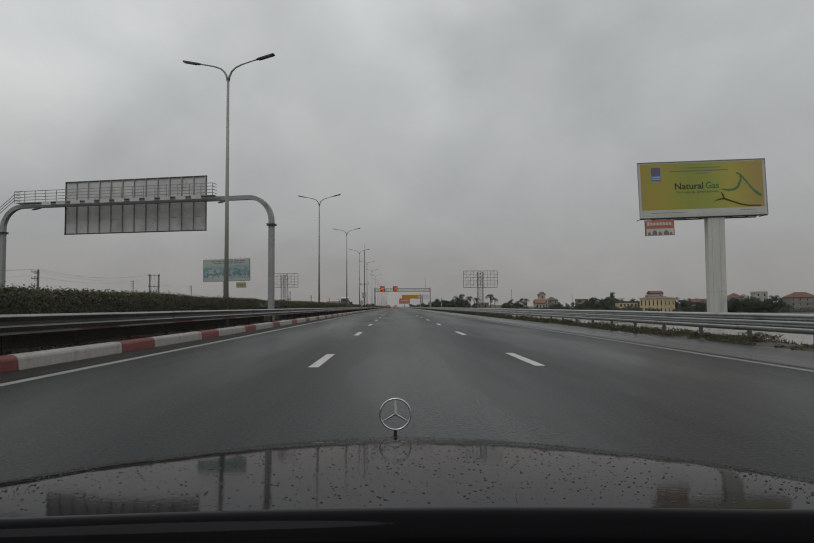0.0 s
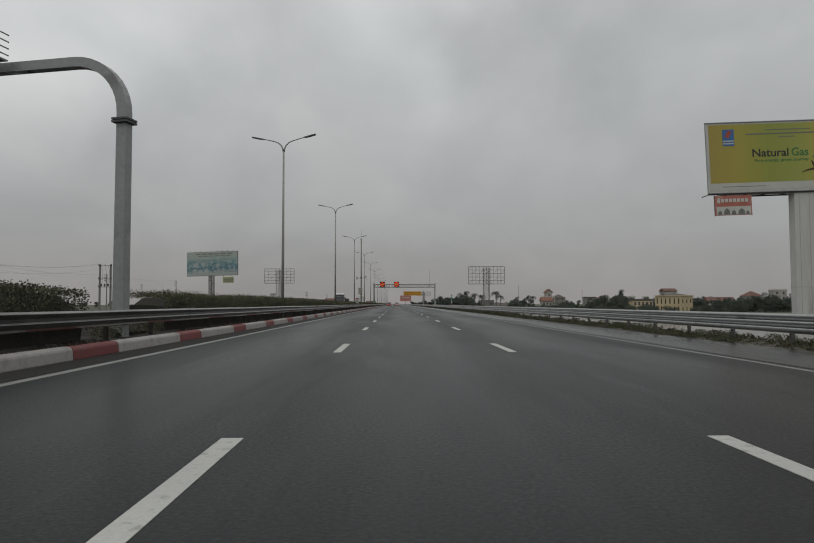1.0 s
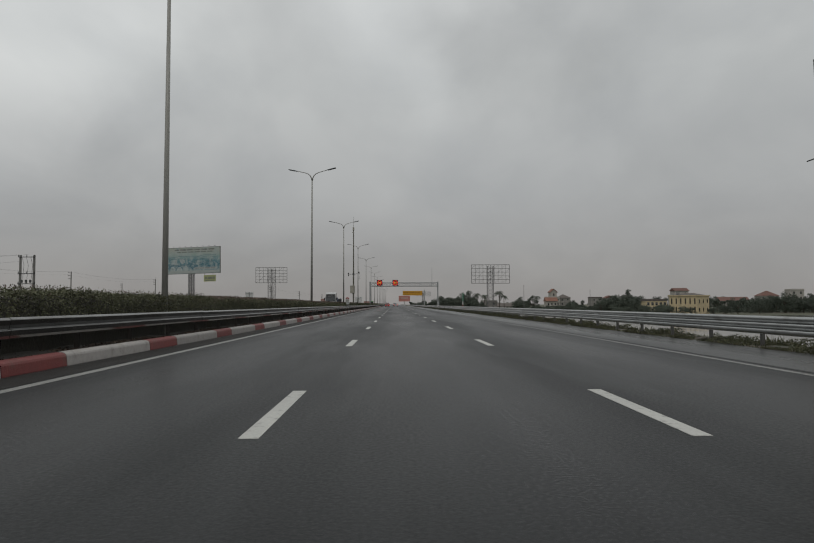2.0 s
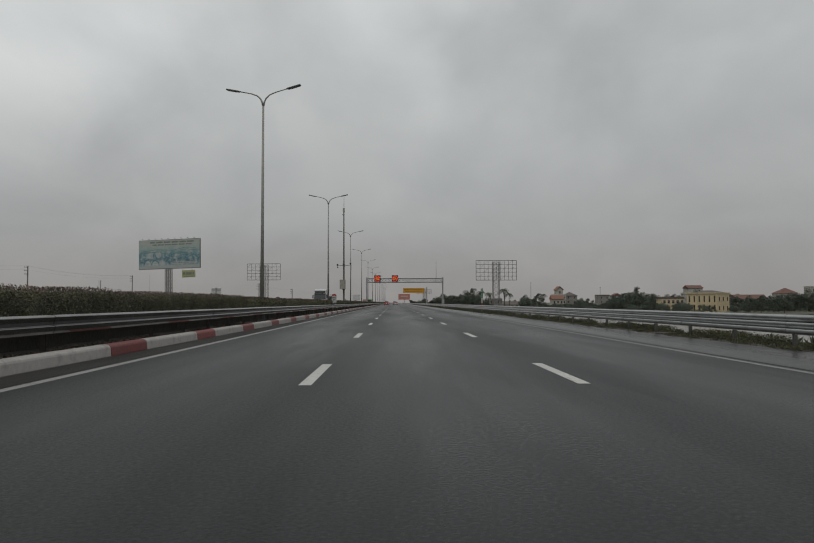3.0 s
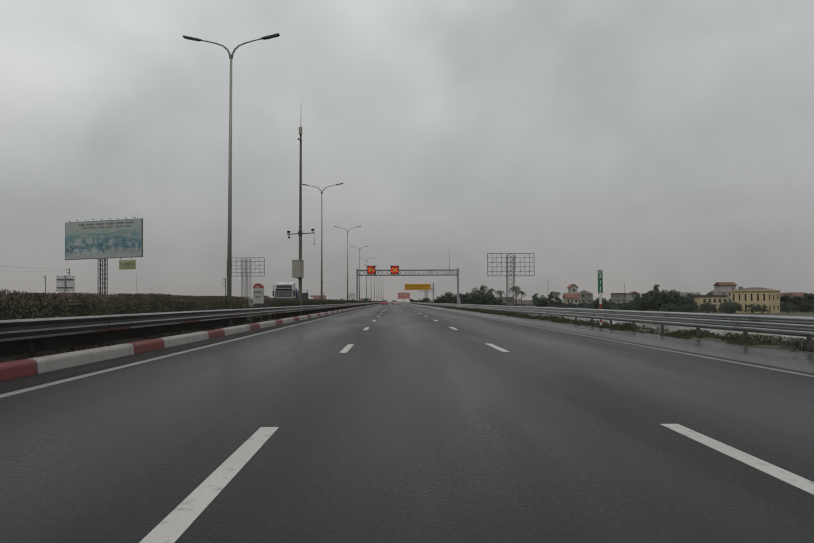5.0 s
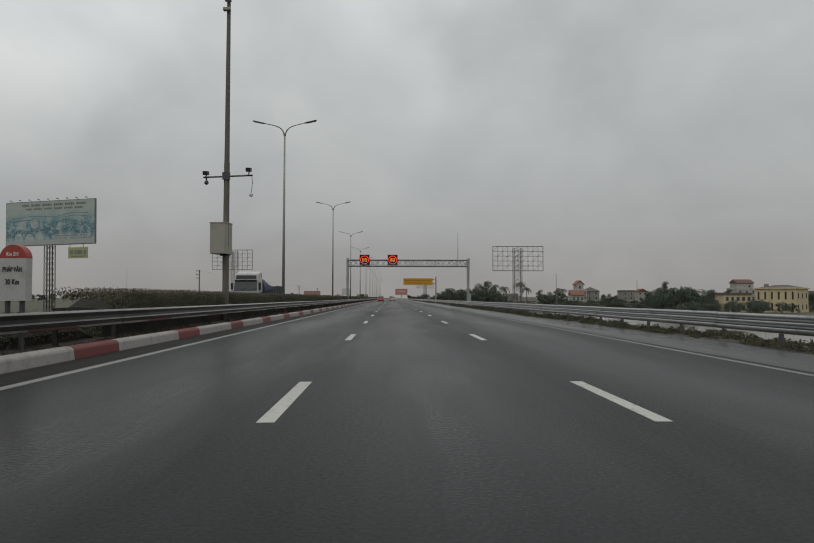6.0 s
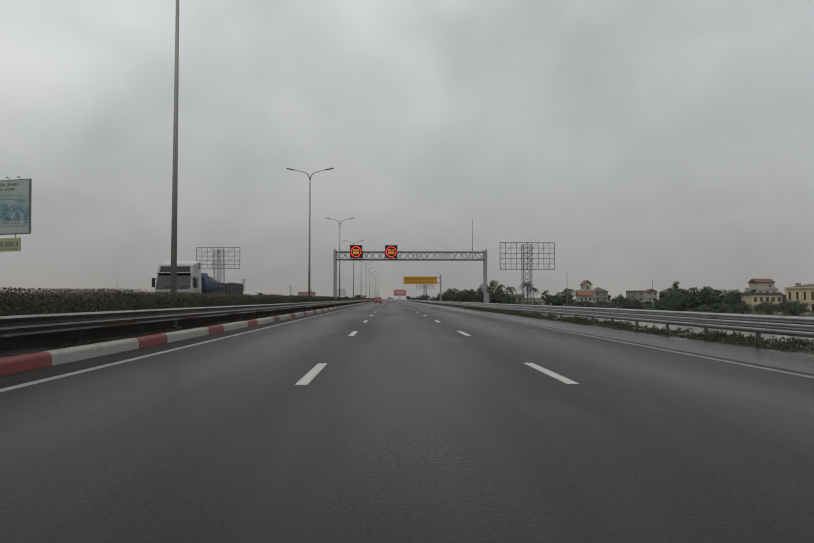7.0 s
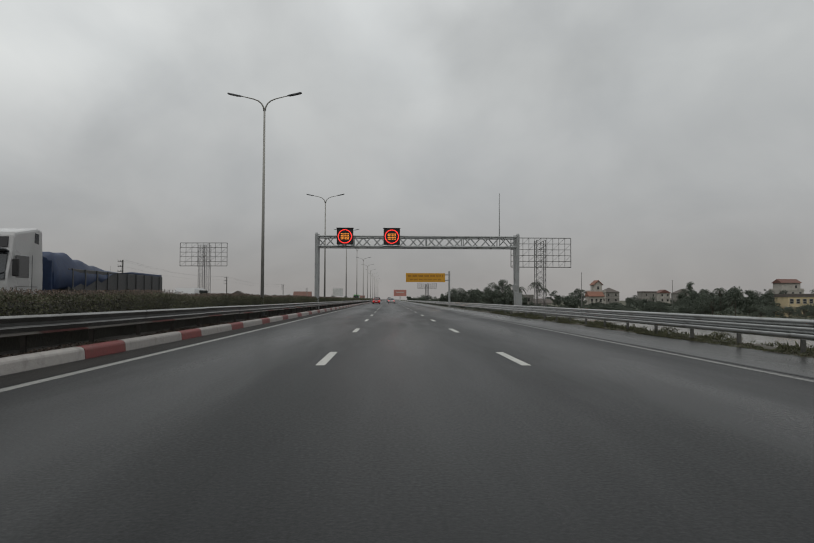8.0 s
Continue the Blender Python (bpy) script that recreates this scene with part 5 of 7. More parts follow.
def camera_mast():
    m = thing("camera_mast", (-6.98, 151.6, 0.2), "tall grey surveillance mast with a beige equipment cabinet", "mast")
    bm = bmesh.new()
    rod(bm, (0, 0, 0), (0, 0, 6.5), 0.13, 0.115, 16)
    rod(bm, (0, 0, 6.5), (0, 0, 13.2), 0.105, 0.075, 16)
    part("pole", bm, MAST, m)
    bm = bmesh.new()
    rod(bm, (0, 0, 13.2), (0.02, 0, 15.5), 0.03, 0.012, 6)
    part("aerial", bm, MAST, m)
    bm = bmesh.new()
    box(bm, (0, -0.14, 13.45), (0.26, 0.18, 0.55), None, 0.03)
    box(bm, (-0.05, -0.12, 12.85), (0.3, 0.2, 0.12), None, 0.02)
    part("antenna_box", bm, CABINET, m)
    # cabinet with a rounded back, a seam and a torn bottom edge
    bm = bmesh.new()
    out = [(-0.52, -0.50), (-0.50, -0.55), (0.07, -0.58), (0.10, -0.56), (0.235, 0.05), (0.19, 0.16), (-0.40, 0.16), (-0.48, 0.06)]
    prism(bm, out, 2.72, 3.95, "z")
    bmesh.ops.bevel(bm, geom=[e for e in bm.edges], offset=0.012, segments=2, affect='EDGES')
    cab = part("cabinet", bm, CABINET, m, "beige sheet-metal cabinet")
    bm = bmesh.new()
    box(bm, (0.165, -0.262, 3.5), (0.02, 0.012, 0.95))
    part("door_seam", bm, DARKSTEEL, cab)
    bm = bmesh.new()
    prism(bm, [(-0.53, -0.56), (0.11, -0.60), (0.255, 0.05), (0.20, 0.17), (-0.50, 0.17)], 3.95, 3.985, "z")
    part("cabinet_roof", bm, CABINET, cab)
    bm = bmesh.new()
    box(bm, (-0.04, 0.0, 2.69), (0.34, 0.34, 0.06))
    part("bracket", bm, DARKSTEEL, cab)
    bm = bmesh.new()
    rod(bm, (-0.95, 0, 5.88), (1.05, 0, 5.98), 0.035, seg=8)
    part("cross_arm", bm, DARKSTEEL, m)
    bm = bmesh.new()
    box(bm, (0, -0.1, 5.93), (0.3, 0.1, 0.3))
    part("clamp", bm, DARKSTEEL, m)
    for x, z in ((-0.84, 6.05), (0.90, 6.2)):
        bm = bmesh.new()
        box(bm, (x, -0.05, z), (0.2, 0.30, 0.16), Euler((radians(8), 0, 0)).to_matrix(), 0.02)
        rod(bm, (x, 0, z - 0.25), (x, 0, z - 0.05), 0.025, seg=6)
        part("camera", bm, BLACK, m, "black surveillance camera")
    bm = bmesh.new()
    bmesh.ops.create_uvsphere(bm, u_segments=12, v_segments=8, radius=0.09, matrix=pose(-0.82, -0.02, 5.66))
    rod(bm, (-0.82, -0.02, 5.7), (-0.82, -0.02, 5.88), 0.03, seg=6)
    part("dome_camera", bm, DARKSTEEL, m)
    bm = bmesh.new()
    sweep(bm, [(1.02, 0, 5.97), (1.05, -0.02, 5.7), (1.03, -0.02, 5.4), (1.0, -0.03, 5.25)], 0.012, 6)
    part("hanging_cable", bm, BLACK, m)
    bm = bmesh.new()
    box(bm, (1.0, -0.03, 5.16), (0.14, 0.12, 0.14), Euler((0, radians(25), 0)).to_matrix(), 0.03)
    part("loose_camera", bm, SHEET, m, "grey camera hanging on its cable")


camera_mast()

# ---- milestone on legs, kilometre board ----
RED_PAINT = mat("red_paint", (0.32, 0.05, 0.04), 0.55, var=0.12, dirt=(0.2, 0.06, 0.05), dirt_at=(0.6, 0.8))
GREEN_SIGN = mat("green_sign", (0.015, 0.14, 0.075), 0.45, var=0.08)


STONE_WHITE = mat("weathered_white_paint", (0.42, 0.42, 0.405), 0.6, var=0.1, dirt=(0.30, 0.29, 0.27), dirt_at=(0.5, 0.75), dirt_scale=4)


def milestone():
    m = thing("milestone", (-6.91, 136.3, 0.15), "white rounded milestone with a red top on short legs", "milestone", rz=-8)
    w, t = 0.255, 0.085
    bm = bmesh.new()
    prism(bm, [(-w, 0.95), (w, 0.95), (w, 1.70), (-w, 1.70)], -t, t, "y")
    body = part("body", bm, STONE_WHITE, m, "white painted body")
    bm = bmesh.new()
    prism(bm, [(w * math.cos(radians(a)), 1.70 + w * 0.95 * math.sin(radians(a))) for a in range(0, 181, 12)], -t, t, "y")
    top = part("cap", bm, RED_PAINT, m, "red rounded top")
    for x in (-0.14, 0.14):
        bm = bmesh.new()
        box(bm, (x, 0, 0.45), (0.05, 0.08, 1.02))
        part("leg", bm, DARKSTEEL, m)
    lettering("place_name", "PHÁP VÂN", 0.12, TEXT_DARK, body, (0, -t - 0.004, 1.50), width=0.37, label="black lettering")
    lettering("distance", "30 Km", 0.13, TEXT_DARK, body, (0, -t - 0.004, 1.28), width=0.26, label="black lettering")
    lettering("kilometre", "Km 211", 0.10, TEXT_WHITE, top, (0, -t - 0.004, 1.77), width=0.22, label="white lettering")


milestone()


def km_board():
    k = thing("kilometre_sign", (9.40, 134.1, -0.16), "narrow green kilometre sign on a red and white post", "road sign", rz=-6)
    for i in range(6):
        bm = bmesh.new()
        rod(bm, (0, 0, 0.05 + i * 0.28), (0, 0, 0.05 + (i + 1) * 0.28), 0.055, seg=10)
        part("post_band", bm, RED_PAINT if i in (1, 3) else WHITE, k)
    bm = bmesh.new()
    rod(bm, (0, 0.05, 1.7), (0, 0.05, 2.72), 0.035, seg=8)
    part("stem", bm, GANTRY, k)
    board = box_part("board", (0, 0, 2.2), (0.22, 0.03, 1.1), GREEN_SIGN, k, "green board", 0.008)
    for txt, z, s, w in (("Km", 2.66, 0.13, 0.15), ("2", 2.47, 0.28, 0.12), ("1", 2.17, 0.28, None), ("1", 1.87, 0.28, None)):
        lettering("figure", txt, s, TEXT_WHITE, board, (0, -0.02, z), width=w, label="white lettering")


km_board()

# ---- utility poles and wires beyond the motorway ----
NEAR_LINE = [(41, 5.5), (81, 5.7), (120, 7.0), (275.5, 7.4), (345, 7.0), (440, 7.0), (520, 7.0)]
FAR_LINE = [(160, 9.6), (218, 9.9), (280, 10.2)]
FIELD_LINE = [(331, 10.4)]
def utility_pole(x, y, top, frame_pole):
    p = thing("utility_pole", (x, y, -4.1), "grey concrete utility pole with cross-arms and insulators" if not frame_pole else "twin-leg transformer pole with switchgear", "utility pole", "power line poles")
    h = top + 4.1
    for dx in ((-0.8, 0.8) if frame_pole else (0,)):
        bm = bmesh.new()
        rod(bm, (dx, 0, 0), (dx, 0, h), 0.21, 0.13, 8)
        part("post", bm, WOODPOLE, p)
    for k, z in enumerate((h - 0.3, h - 1.1, h - 1.9) if not frame_pole else (h - 0.25, h - 2.2, h - 3.4)):
        bm = bmesh.new()
        wide = 1.0 if frame_pole else 0.42
        box(bm, (0.0 if frame_pole else -0.3, -0.15, z), (2 * wide, 0.09, 0.08))
        arm = part("cross_arm", bm, DARKSTEEL, p)
        for dx in (-wide + 0.05, 0, wide - 0.05):
            bm = bmesh.new()
            rod(bm, (dx - (0 if frame_pole else 0.3), -0.15, z + 0.04), (dx - (0 if frame_pole else 0.3), -0.15, z + 0.26), 0.045, 0.035, 6)
            part("insulator", bm, DARKSTEEL, arm)
    if frame_pole:
        bm = bmesh.new()
        for dx in (-0.5, 0.0, 0.5):
            box(bm, (dx, -0.2, h - 3.1), (0.2, 0.2, 0.36), None, 0.03)
            sweep(bm, [(dx, -0.2, h - 0.3), (dx + 0.25, -0.25, h - 1.2), (dx + 0.1, -0.2, h - 2.8)], 0.02, 4)
        part("switchgear", bm, DARKSTEEL, p)


for x, row in ((-43.4, NEAR_LINE), (-85.5, FAR_LINE), (-118.0, FIELD_LINE)):
    for y, top in row:
        utility_pole(x, y, top, y == 120)
    if len(row) < 2:
        continue
    wires = thing("overhead_wire", (x, 0, 0), "sagging dark power lines between utility poles", "power line")
    for (y0, top0), (y1, top1) in zip(row, row[1:]):
        if y1 - y0 < 100:
            for dx, dz in ((-0.9, 0.05), (0.1, 0.05), (-0.9, -0.75)):
                p0, p1 = Vector((dx, y0, top0 + dz)), Vector((dx, y1, top1 + dz))
                bm = bmesh.new()
                sweep(bm, [p0.lerp(p1, k / 6) - Vector((0, 0, 0.9 * (1 - (2 * k / 6 - 1) ** 2))) for k in range(7)], 0.007, 4)
                part("wire", bm, BLACK, wires)
for x, y, top in ((74, 420, 11.7), (118, 440, 9.5), (-321, 941, 38.0)):
    bm = bmesh.new()
    rod(bm, (0, 0, 0), (0, 0, top + 4.1), 0.16, 0.09, 8)
    ob = tagged(new("tall_pole", None), "bare grey pole standing in the fields", "pole")
    ob.location = (x, y, -4.1)
    part("shaft", bm, WOODPOLE, ob)
    bm = bmesh.new()
    box(bm, (0, 0, top + 3.9), (0.5, 0.12, 0.12))
    part("cap", bm, DARKSTEEL, ob)

# ---- houses ----
CREAM = mat("yellow_render", (0.56, 0.46, 0.29), 0.85, var=0.1, big=0.3, fine=3, dirt=(0.34, 0.29, 0.19), dirt_at=(0.52, 0.75), dirt_scale=0.5)
PALEWALL = mat("pale_render", (0.42, 0.40, 0.36), 0.85, var=0.12, big=0.3, fine=3, dirt=(0.24, 0.22, 0.19), dirt_at=(0.5, 0.75), dirt_scale=0.5)
GREYWALL = mat("grey_render", (0.25, 0.24, 0.22), 0.9, var=0.15, big=0.3, fine=3, dirt=(0.13, 0.12, 0.11), dirt_at=(0.5, 0.75), dirt_scale=0.5)
TILES = mat("red_roof_tiles", (0.145, 0.072, 0.056), 0.8, var=0.2, big=0.6, fine=6, dirt=(0.12, 0.06, 0.05), dirt_at=(0.5, 0.75))
TILES_ORANGE = mat("orange_roof_tiles", (0.225, 0.108, 0.075), 0.8, var=0.2, big=0.6, fine=6, dirt=(0.16, 0.08, 0.055), dirt_at=(0.5, 0.75))
TILES_DARK = mat("weathered_roof", (0.11, 0.095, 0.085), 0.85, var=0.2, big=0.6, fine=6)
SHUTTER = mat("brown_shutter", (0.10, 0.065, 0.045), 0.7, var=0.2)


def window(parent, x, y, z, w, h, wall):
    """A framed window in a front wall that faces -y."""
    bm = bmesh.new()
    t = 0.10
    for sx in (-1, 1):
        box(bm, (x + sx * (w / 2), y - 0.05, z), (t, 0.16, h + t))
    for sz in (-1, 0, 1):
        box(bm, (x, y - 0.05, z + sz * h / 2), (w, 0.16, t))
    f = part("window", bm, PALEWALL, parent)
    bm = bmesh.new()
    box(bm, (x, y - 0.012, z), (w, 0.03, h))
    part("pane", bm, GLASS_DARK, f)


def house(at, w, d, storeys, wall, roof, rz, label, kind="gable", bays=3, extra=None):
    hs = thing("house", at, label, "house", "village houses", rz)
    h = storeys * 3.3
    bm = bmesh.new()
    box(bm, (0, d / 2, h / 2), (w, d, h))
    body = part("wall", bm, wall, hs)
    bm = bmesh.new()
    for k in range(1, storeys + 1):
        box(bm, (0, d / 2 - 0.05, 3.3 * k), (w + 0.3, d + 0.3, 0.16))
    part("floor_band", bm, PALEWALL, hs)
    bm = bmesh.new()
    if kind == "gable":
        rise = w * 0.30
        prism(bm, [(-w / 2 - 0.5, h), (-w / 2 - 0.5, h + 0.15), (0, h + rise + 0.15), (w / 2 + 0.5, h + 0.15), (w / 2 + 0.5, h)], -0.5, d + 0.5, "y")
    elif kind == "hip":
        rise = min(w, d) * 0.32
        lo = [bm.verts.new(p) for p in ((-w / 2 - 0.5, -0.5, h), (w / 2 + 0.5, -0.5, h), (w / 2 + 0.5, d + 0.5, h), (-w / 2 - 0.5, d + 0.5, h))]
        k = min(w, d) / 2
        hi = [bm.verts.new(p) for p in ((-w / 2 + k, d / 2 - 0.01, h + rise), (w / 2 - k + 0.02, d / 2 - 0.01, h + rise))]
        bm.faces.new((lo[0], lo[1], hi[1], hi[0]))
        bm.faces.new((lo[1], lo[2], hi[1]))
        bm.faces.new((lo[2], lo[3], hi[0], hi[1]))
        bm.faces.new((lo[3], lo[0], hi[0]))
        bm.faces.new(lo[::-1])
    elif kind == "long":
        rise = d * 0.28
        prism(bm, [(-0.5, h), (-0.5, h + 0.12), (d / 2, h + rise), (d + 0.5, h + 0.12), (d + 0.5, h)], -w / 2 - 0.5, w / 2 + 0.5, "x")
    else:
        box(bm, (0, d / 2, h + 0.1), (w + 0.5, d + 0.5, 0.2))
        for sx in (-1, 1):
            box(bm, (sx * w / 2, d / 2, h + 0.55), (0.15, d, 0.8))
        box(bm, (0, 0.05, h + 0.55), (w, 0.15, 0.8))
    part("roof", bm, roof, hs)
    for k in range(storeys):
        for b in range(bays):
            x = -w / 2 + w * (b + 0.5) / bays
            if k == 0 and b == bays // 2:
                bm = bmesh.new()
                box(bm, (x, -0.03, 1.15), (1.2, 0.1, 2.3))
                part("door", bm, SHUTTER, hs)
            else:
                window(hs, x, 0, k * 3.3 + 1.85, 1.2, 1.5, wall)
    return hs


def stair_tower(parent, x, y, z, w, d, h, wall, roof):
    bm = bmesh.new()
    box(bm, (x, y + d / 2, z + h / 2), (w, d, h))
    t = part("roof_room", bm, wall, parent)
    bm = bmesh.new()
    prism(bm, [(y - 0.5, z + h), (y - 0.5, z + h + 0.1), (y + d / 2, z + h + d * 0.30), (y + d + 0.5, z + h + 0.1), (y + d + 0.5, z + h)], x - w / 2 - 0.5, x + w / 2 + 0.5, "x")
    part("roof_room_roof", bm, roof, t)
    window(t, x + w * 0.25, y, z + h * 0.5, 1.1, 1.3, wall)


def yellow_building(at):
    """Two tall storeys with slit windows, standing cornerwise to the motorway."""
    hs = thing("public_building", at, "yellow two-storey building with tall dark slit windows", "building", "village houses", 41)
    w, d, h = 13.3, 14.1, 9.0
    bm = bmesh.new()
    box(bm, (w / 2, d / 2, h / 2), (w, d, h))
    part("wall", bm, CREAM, hs)
    bm = bmesh.new()
    box(bm, (w / 2, d / 2, h + 0.15), (w + 0.9, d + 0.9, 0.5))
    part("cornice", bm, CREAM, hs)
    bm = bmesh.new()
    box(bm, (w / 2, d / 2, 4.2), (w + 0.2, d + 0.2, 0.22))
    part("floor_band", bm, CREAM, hs)
    bm = bmesh.new()
    lo = [bm.verts.new(p) for p in ((0.6, 0.6, h + 0.4), (w - 0.6, 0.6, h + 0.4), (w - 0.6, d - 0.6, h + 0.4), (0.6, d - 0.6, h + 0.4))]
    hi = [bm.verts.new(p) for p in ((w / 2, d * 0.35, h + 1.5), (w / 2, d * 0.65, h + 1.5))]
    bm.faces.new((lo[0], lo[1], hi[0]))
    bm.faces.new((lo[1], lo[2], hi[1], hi[0]))
    bm.faces.new((lo[2], lo[3], hi[1]))
    bm.faces.new((lo[3], lo[0], hi[0], hi[1]))
    bm.faces.new(lo[::-1])
    part("roof", bm, TILES_DARK, hs, "dull grey hipped roof")
    for k in range(3):
        bm = bmesh.new()
        rod(bm, (1.5 + k * 1.3, d - 3, h + 0.4), (1.5 + k * 1.3, d - 3, h + 1.9), 0.42, seg=10)
        part("water_tank", bm, GALV, hs)
    for side in range(2):
        for fl in range(2):
            for b in range(3 if side == 0 else 6):
                u = (b + 0.5) * (w / 3 if side == 0 else d / 6)
                z = 2.2 + fl * 4.2
                for nm, s, m in (("window", (0.95, 0.12, 1.9), SHUTTER), ("pane", (0.7, 0.17, 1.65), GLASS_DARK)) if side == 0 else (("window", (0.62, 0.12, 2.9), SHUTTER), ("pane", (0.42, 0.17, 2.7), GLASS_DARK)):
                    bm = bmesh.new()
                    if side == 0:
                        box(bm, (u, -0.02, z), s)
                    else:
                        box(bm, (-0.02, u, z), (s[1], s[0], s[2]))
                    holder = part(nm, bm, m, hs if nm == "window" else holder)
    return hs


a = house((125.5, 560, -4.1), 8.5, 10, 3, PALEWALL, PALEWALL, 8, "cream house with orange tiled gable roofs among trees", "flat", 3)
bm = bmesh.new()
box(bm, (-4.2, -2.5, 3.6), (9, 5, 7.2))
wing = part("front_wing", bm, PALEWALL, a)
for x in (-7.0, -4.2, -1.4):
    window(wing, x, -5.0, 5.0, 1.3, 1.7, PALEWALL)
bm = bmesh.new()
prism(bm, [(-5.8, 7.2), (-5.8, 7.35), (-2.4, 10.2), (0.3, 7.35), (0.3, 7.2)], -9.2, 0.8, "x")
part("wing_roof", bm, TILES_ORANGE, a)
bm = bmesh.new()
prism(bm, [(-3.1, 9.8), (1.9, 9.8), (1.9, 14.4), (-0.6, 16.6), (-3.1, 14.4)], 0.1, 5.1, "y")
tower = part("roof_room", bm, PALEWALL, a)
window(tower, -0.6, 0.1, 12.4, 1.3, 1.8, PALEWALL)
bm = bmesh.new()
prism(bm, [(-3.7, 14.0), (-3.7, 14.3), (-0.6, 17.0), (2.5, 14.3), (2.5, 14.0), (-0.6, 16.66)], -0.5, 5.5, "y")
part("roof_room_roof", bm, TILES_ORANGE, tower)
house((135, 565, -4.1), 9, 10, 3, GREYWALL, TILES_DARK, 4, "grey rendered house beside a cream house", "hip", 2)
yellow_building((148.0, 363.5, -4.2))
rear = house((187.5, 470, -4.1), 11, 9, 3, PALEWALL, PALEWALL, 5, "white house with a red tiled roof room", "flat", 3)
stair_tower(rear, 0, 1, 10.0, 9.2, 6.5, 3.4, PALEWALL, TILES)
house((132.5, 375, -4.2), 10.4, 8, 2, CREAM, TILES_DARK, -2, "lower yellow building half hidden by trees", "flat", 5)
for at, w, d, st, wl_, rf, rz, lab, kd, nb in (
    ((168, 590, -4.1), 9, 9, 3, GREYWALL, TILES_DARK, 2, "tall grey concrete house above the trees", "flat", 2),
    ((182, 600, -4.1), 7, 9, 3, PALEWALL, TILES, -3, "slim pale house above the trees", "gable", 2),
    ((236, 455, -4.1), 11, 10, 3, PALEWALL, TILES, -10, "white three-storey house with balconies", "hip", 3),
    ((252, 452, -4.1), 8, 9, 4, PALEWALL, PALEWALL, -10, "white four-storey house with a flat roof", "flat", 2),
    ((222, 470, -4.1), 18, 10, 2, PALEWALL, TILES, -6, "low house with a long red tiled roof", "long", 4),
    ((274, 440, -4.1), 18, 11, 3, GREYWALL, TILES, -8, "house with a broad red tiled roof", "hip", 4),
    ((296, 430, -4.1), 10, 10, 3, PALEWALL, TILES, -8, "pale house with a red tiled roof", "gable", 2),
    ((320, 470, -4.1), 14, 10, 2, PALEWALL, TILES, -8, "low house with a red roof among trees", "long", 3),
    ((84, 540, -4.1), 16, 9, 1, PALEWALL, TILES_DARK, 3, "low house with a weathered roof behind trees", "long", 3),
    ((62, 470, -4.1), 9, 8, 2, GREYWALL, GREYWALL, 5, "small grey block house near palm trees", "flat", 2),
    ((40, 455, -4.1), 10, 8, 1, GREYWALL, TILES_DARK, 5, "low grey shed beside the motorway", "long", 2),
    ((205, 620, -4.1), 12, 10, 3, GREYWALL, TILES_DARK, 0, "distant grey house above the trees", "hip", 3),
    ((-55, 590, -4.1), 10.5, 12, 2, PALEWALL, TILES, 5, "house with a bright red roof across the motorway", "long", 3),
    ((-80, 520, -4.1), 9, 9, 2, PALEWALL, TILES_DARK, 5, "low pale house across the motorway", "gable", 2),
    ((-33, 900, -4.1), 12, 9, 2, PALEWALL, TILES, 0, "distant roadside building with a red roof", "long", 4),
    ((-150, 520, -4.1), 8, 7, 1, GREYWALL, GREYWALL, 0, "small grey flat-roofed hut in the fields", "flat", 2)):
    house(at, w, d, st, wl_, rf, rz, lab, kd, nb)
bm = bmesh.new()
box(bm, (0, 0, 0.9), (60, 0.25, 1.8))
for k in range(16):
    box(bm, (-30 + k * 4, 0, 1.0), (0.4, 0.4, 2.0))
wall = tagged(part("garden_wall", bm, GREYWALL), "low weathered masonry wall in front of the village", "wall")
wall.matrix_basis = pose(232, 430, -4.1, 0, 0, -6)

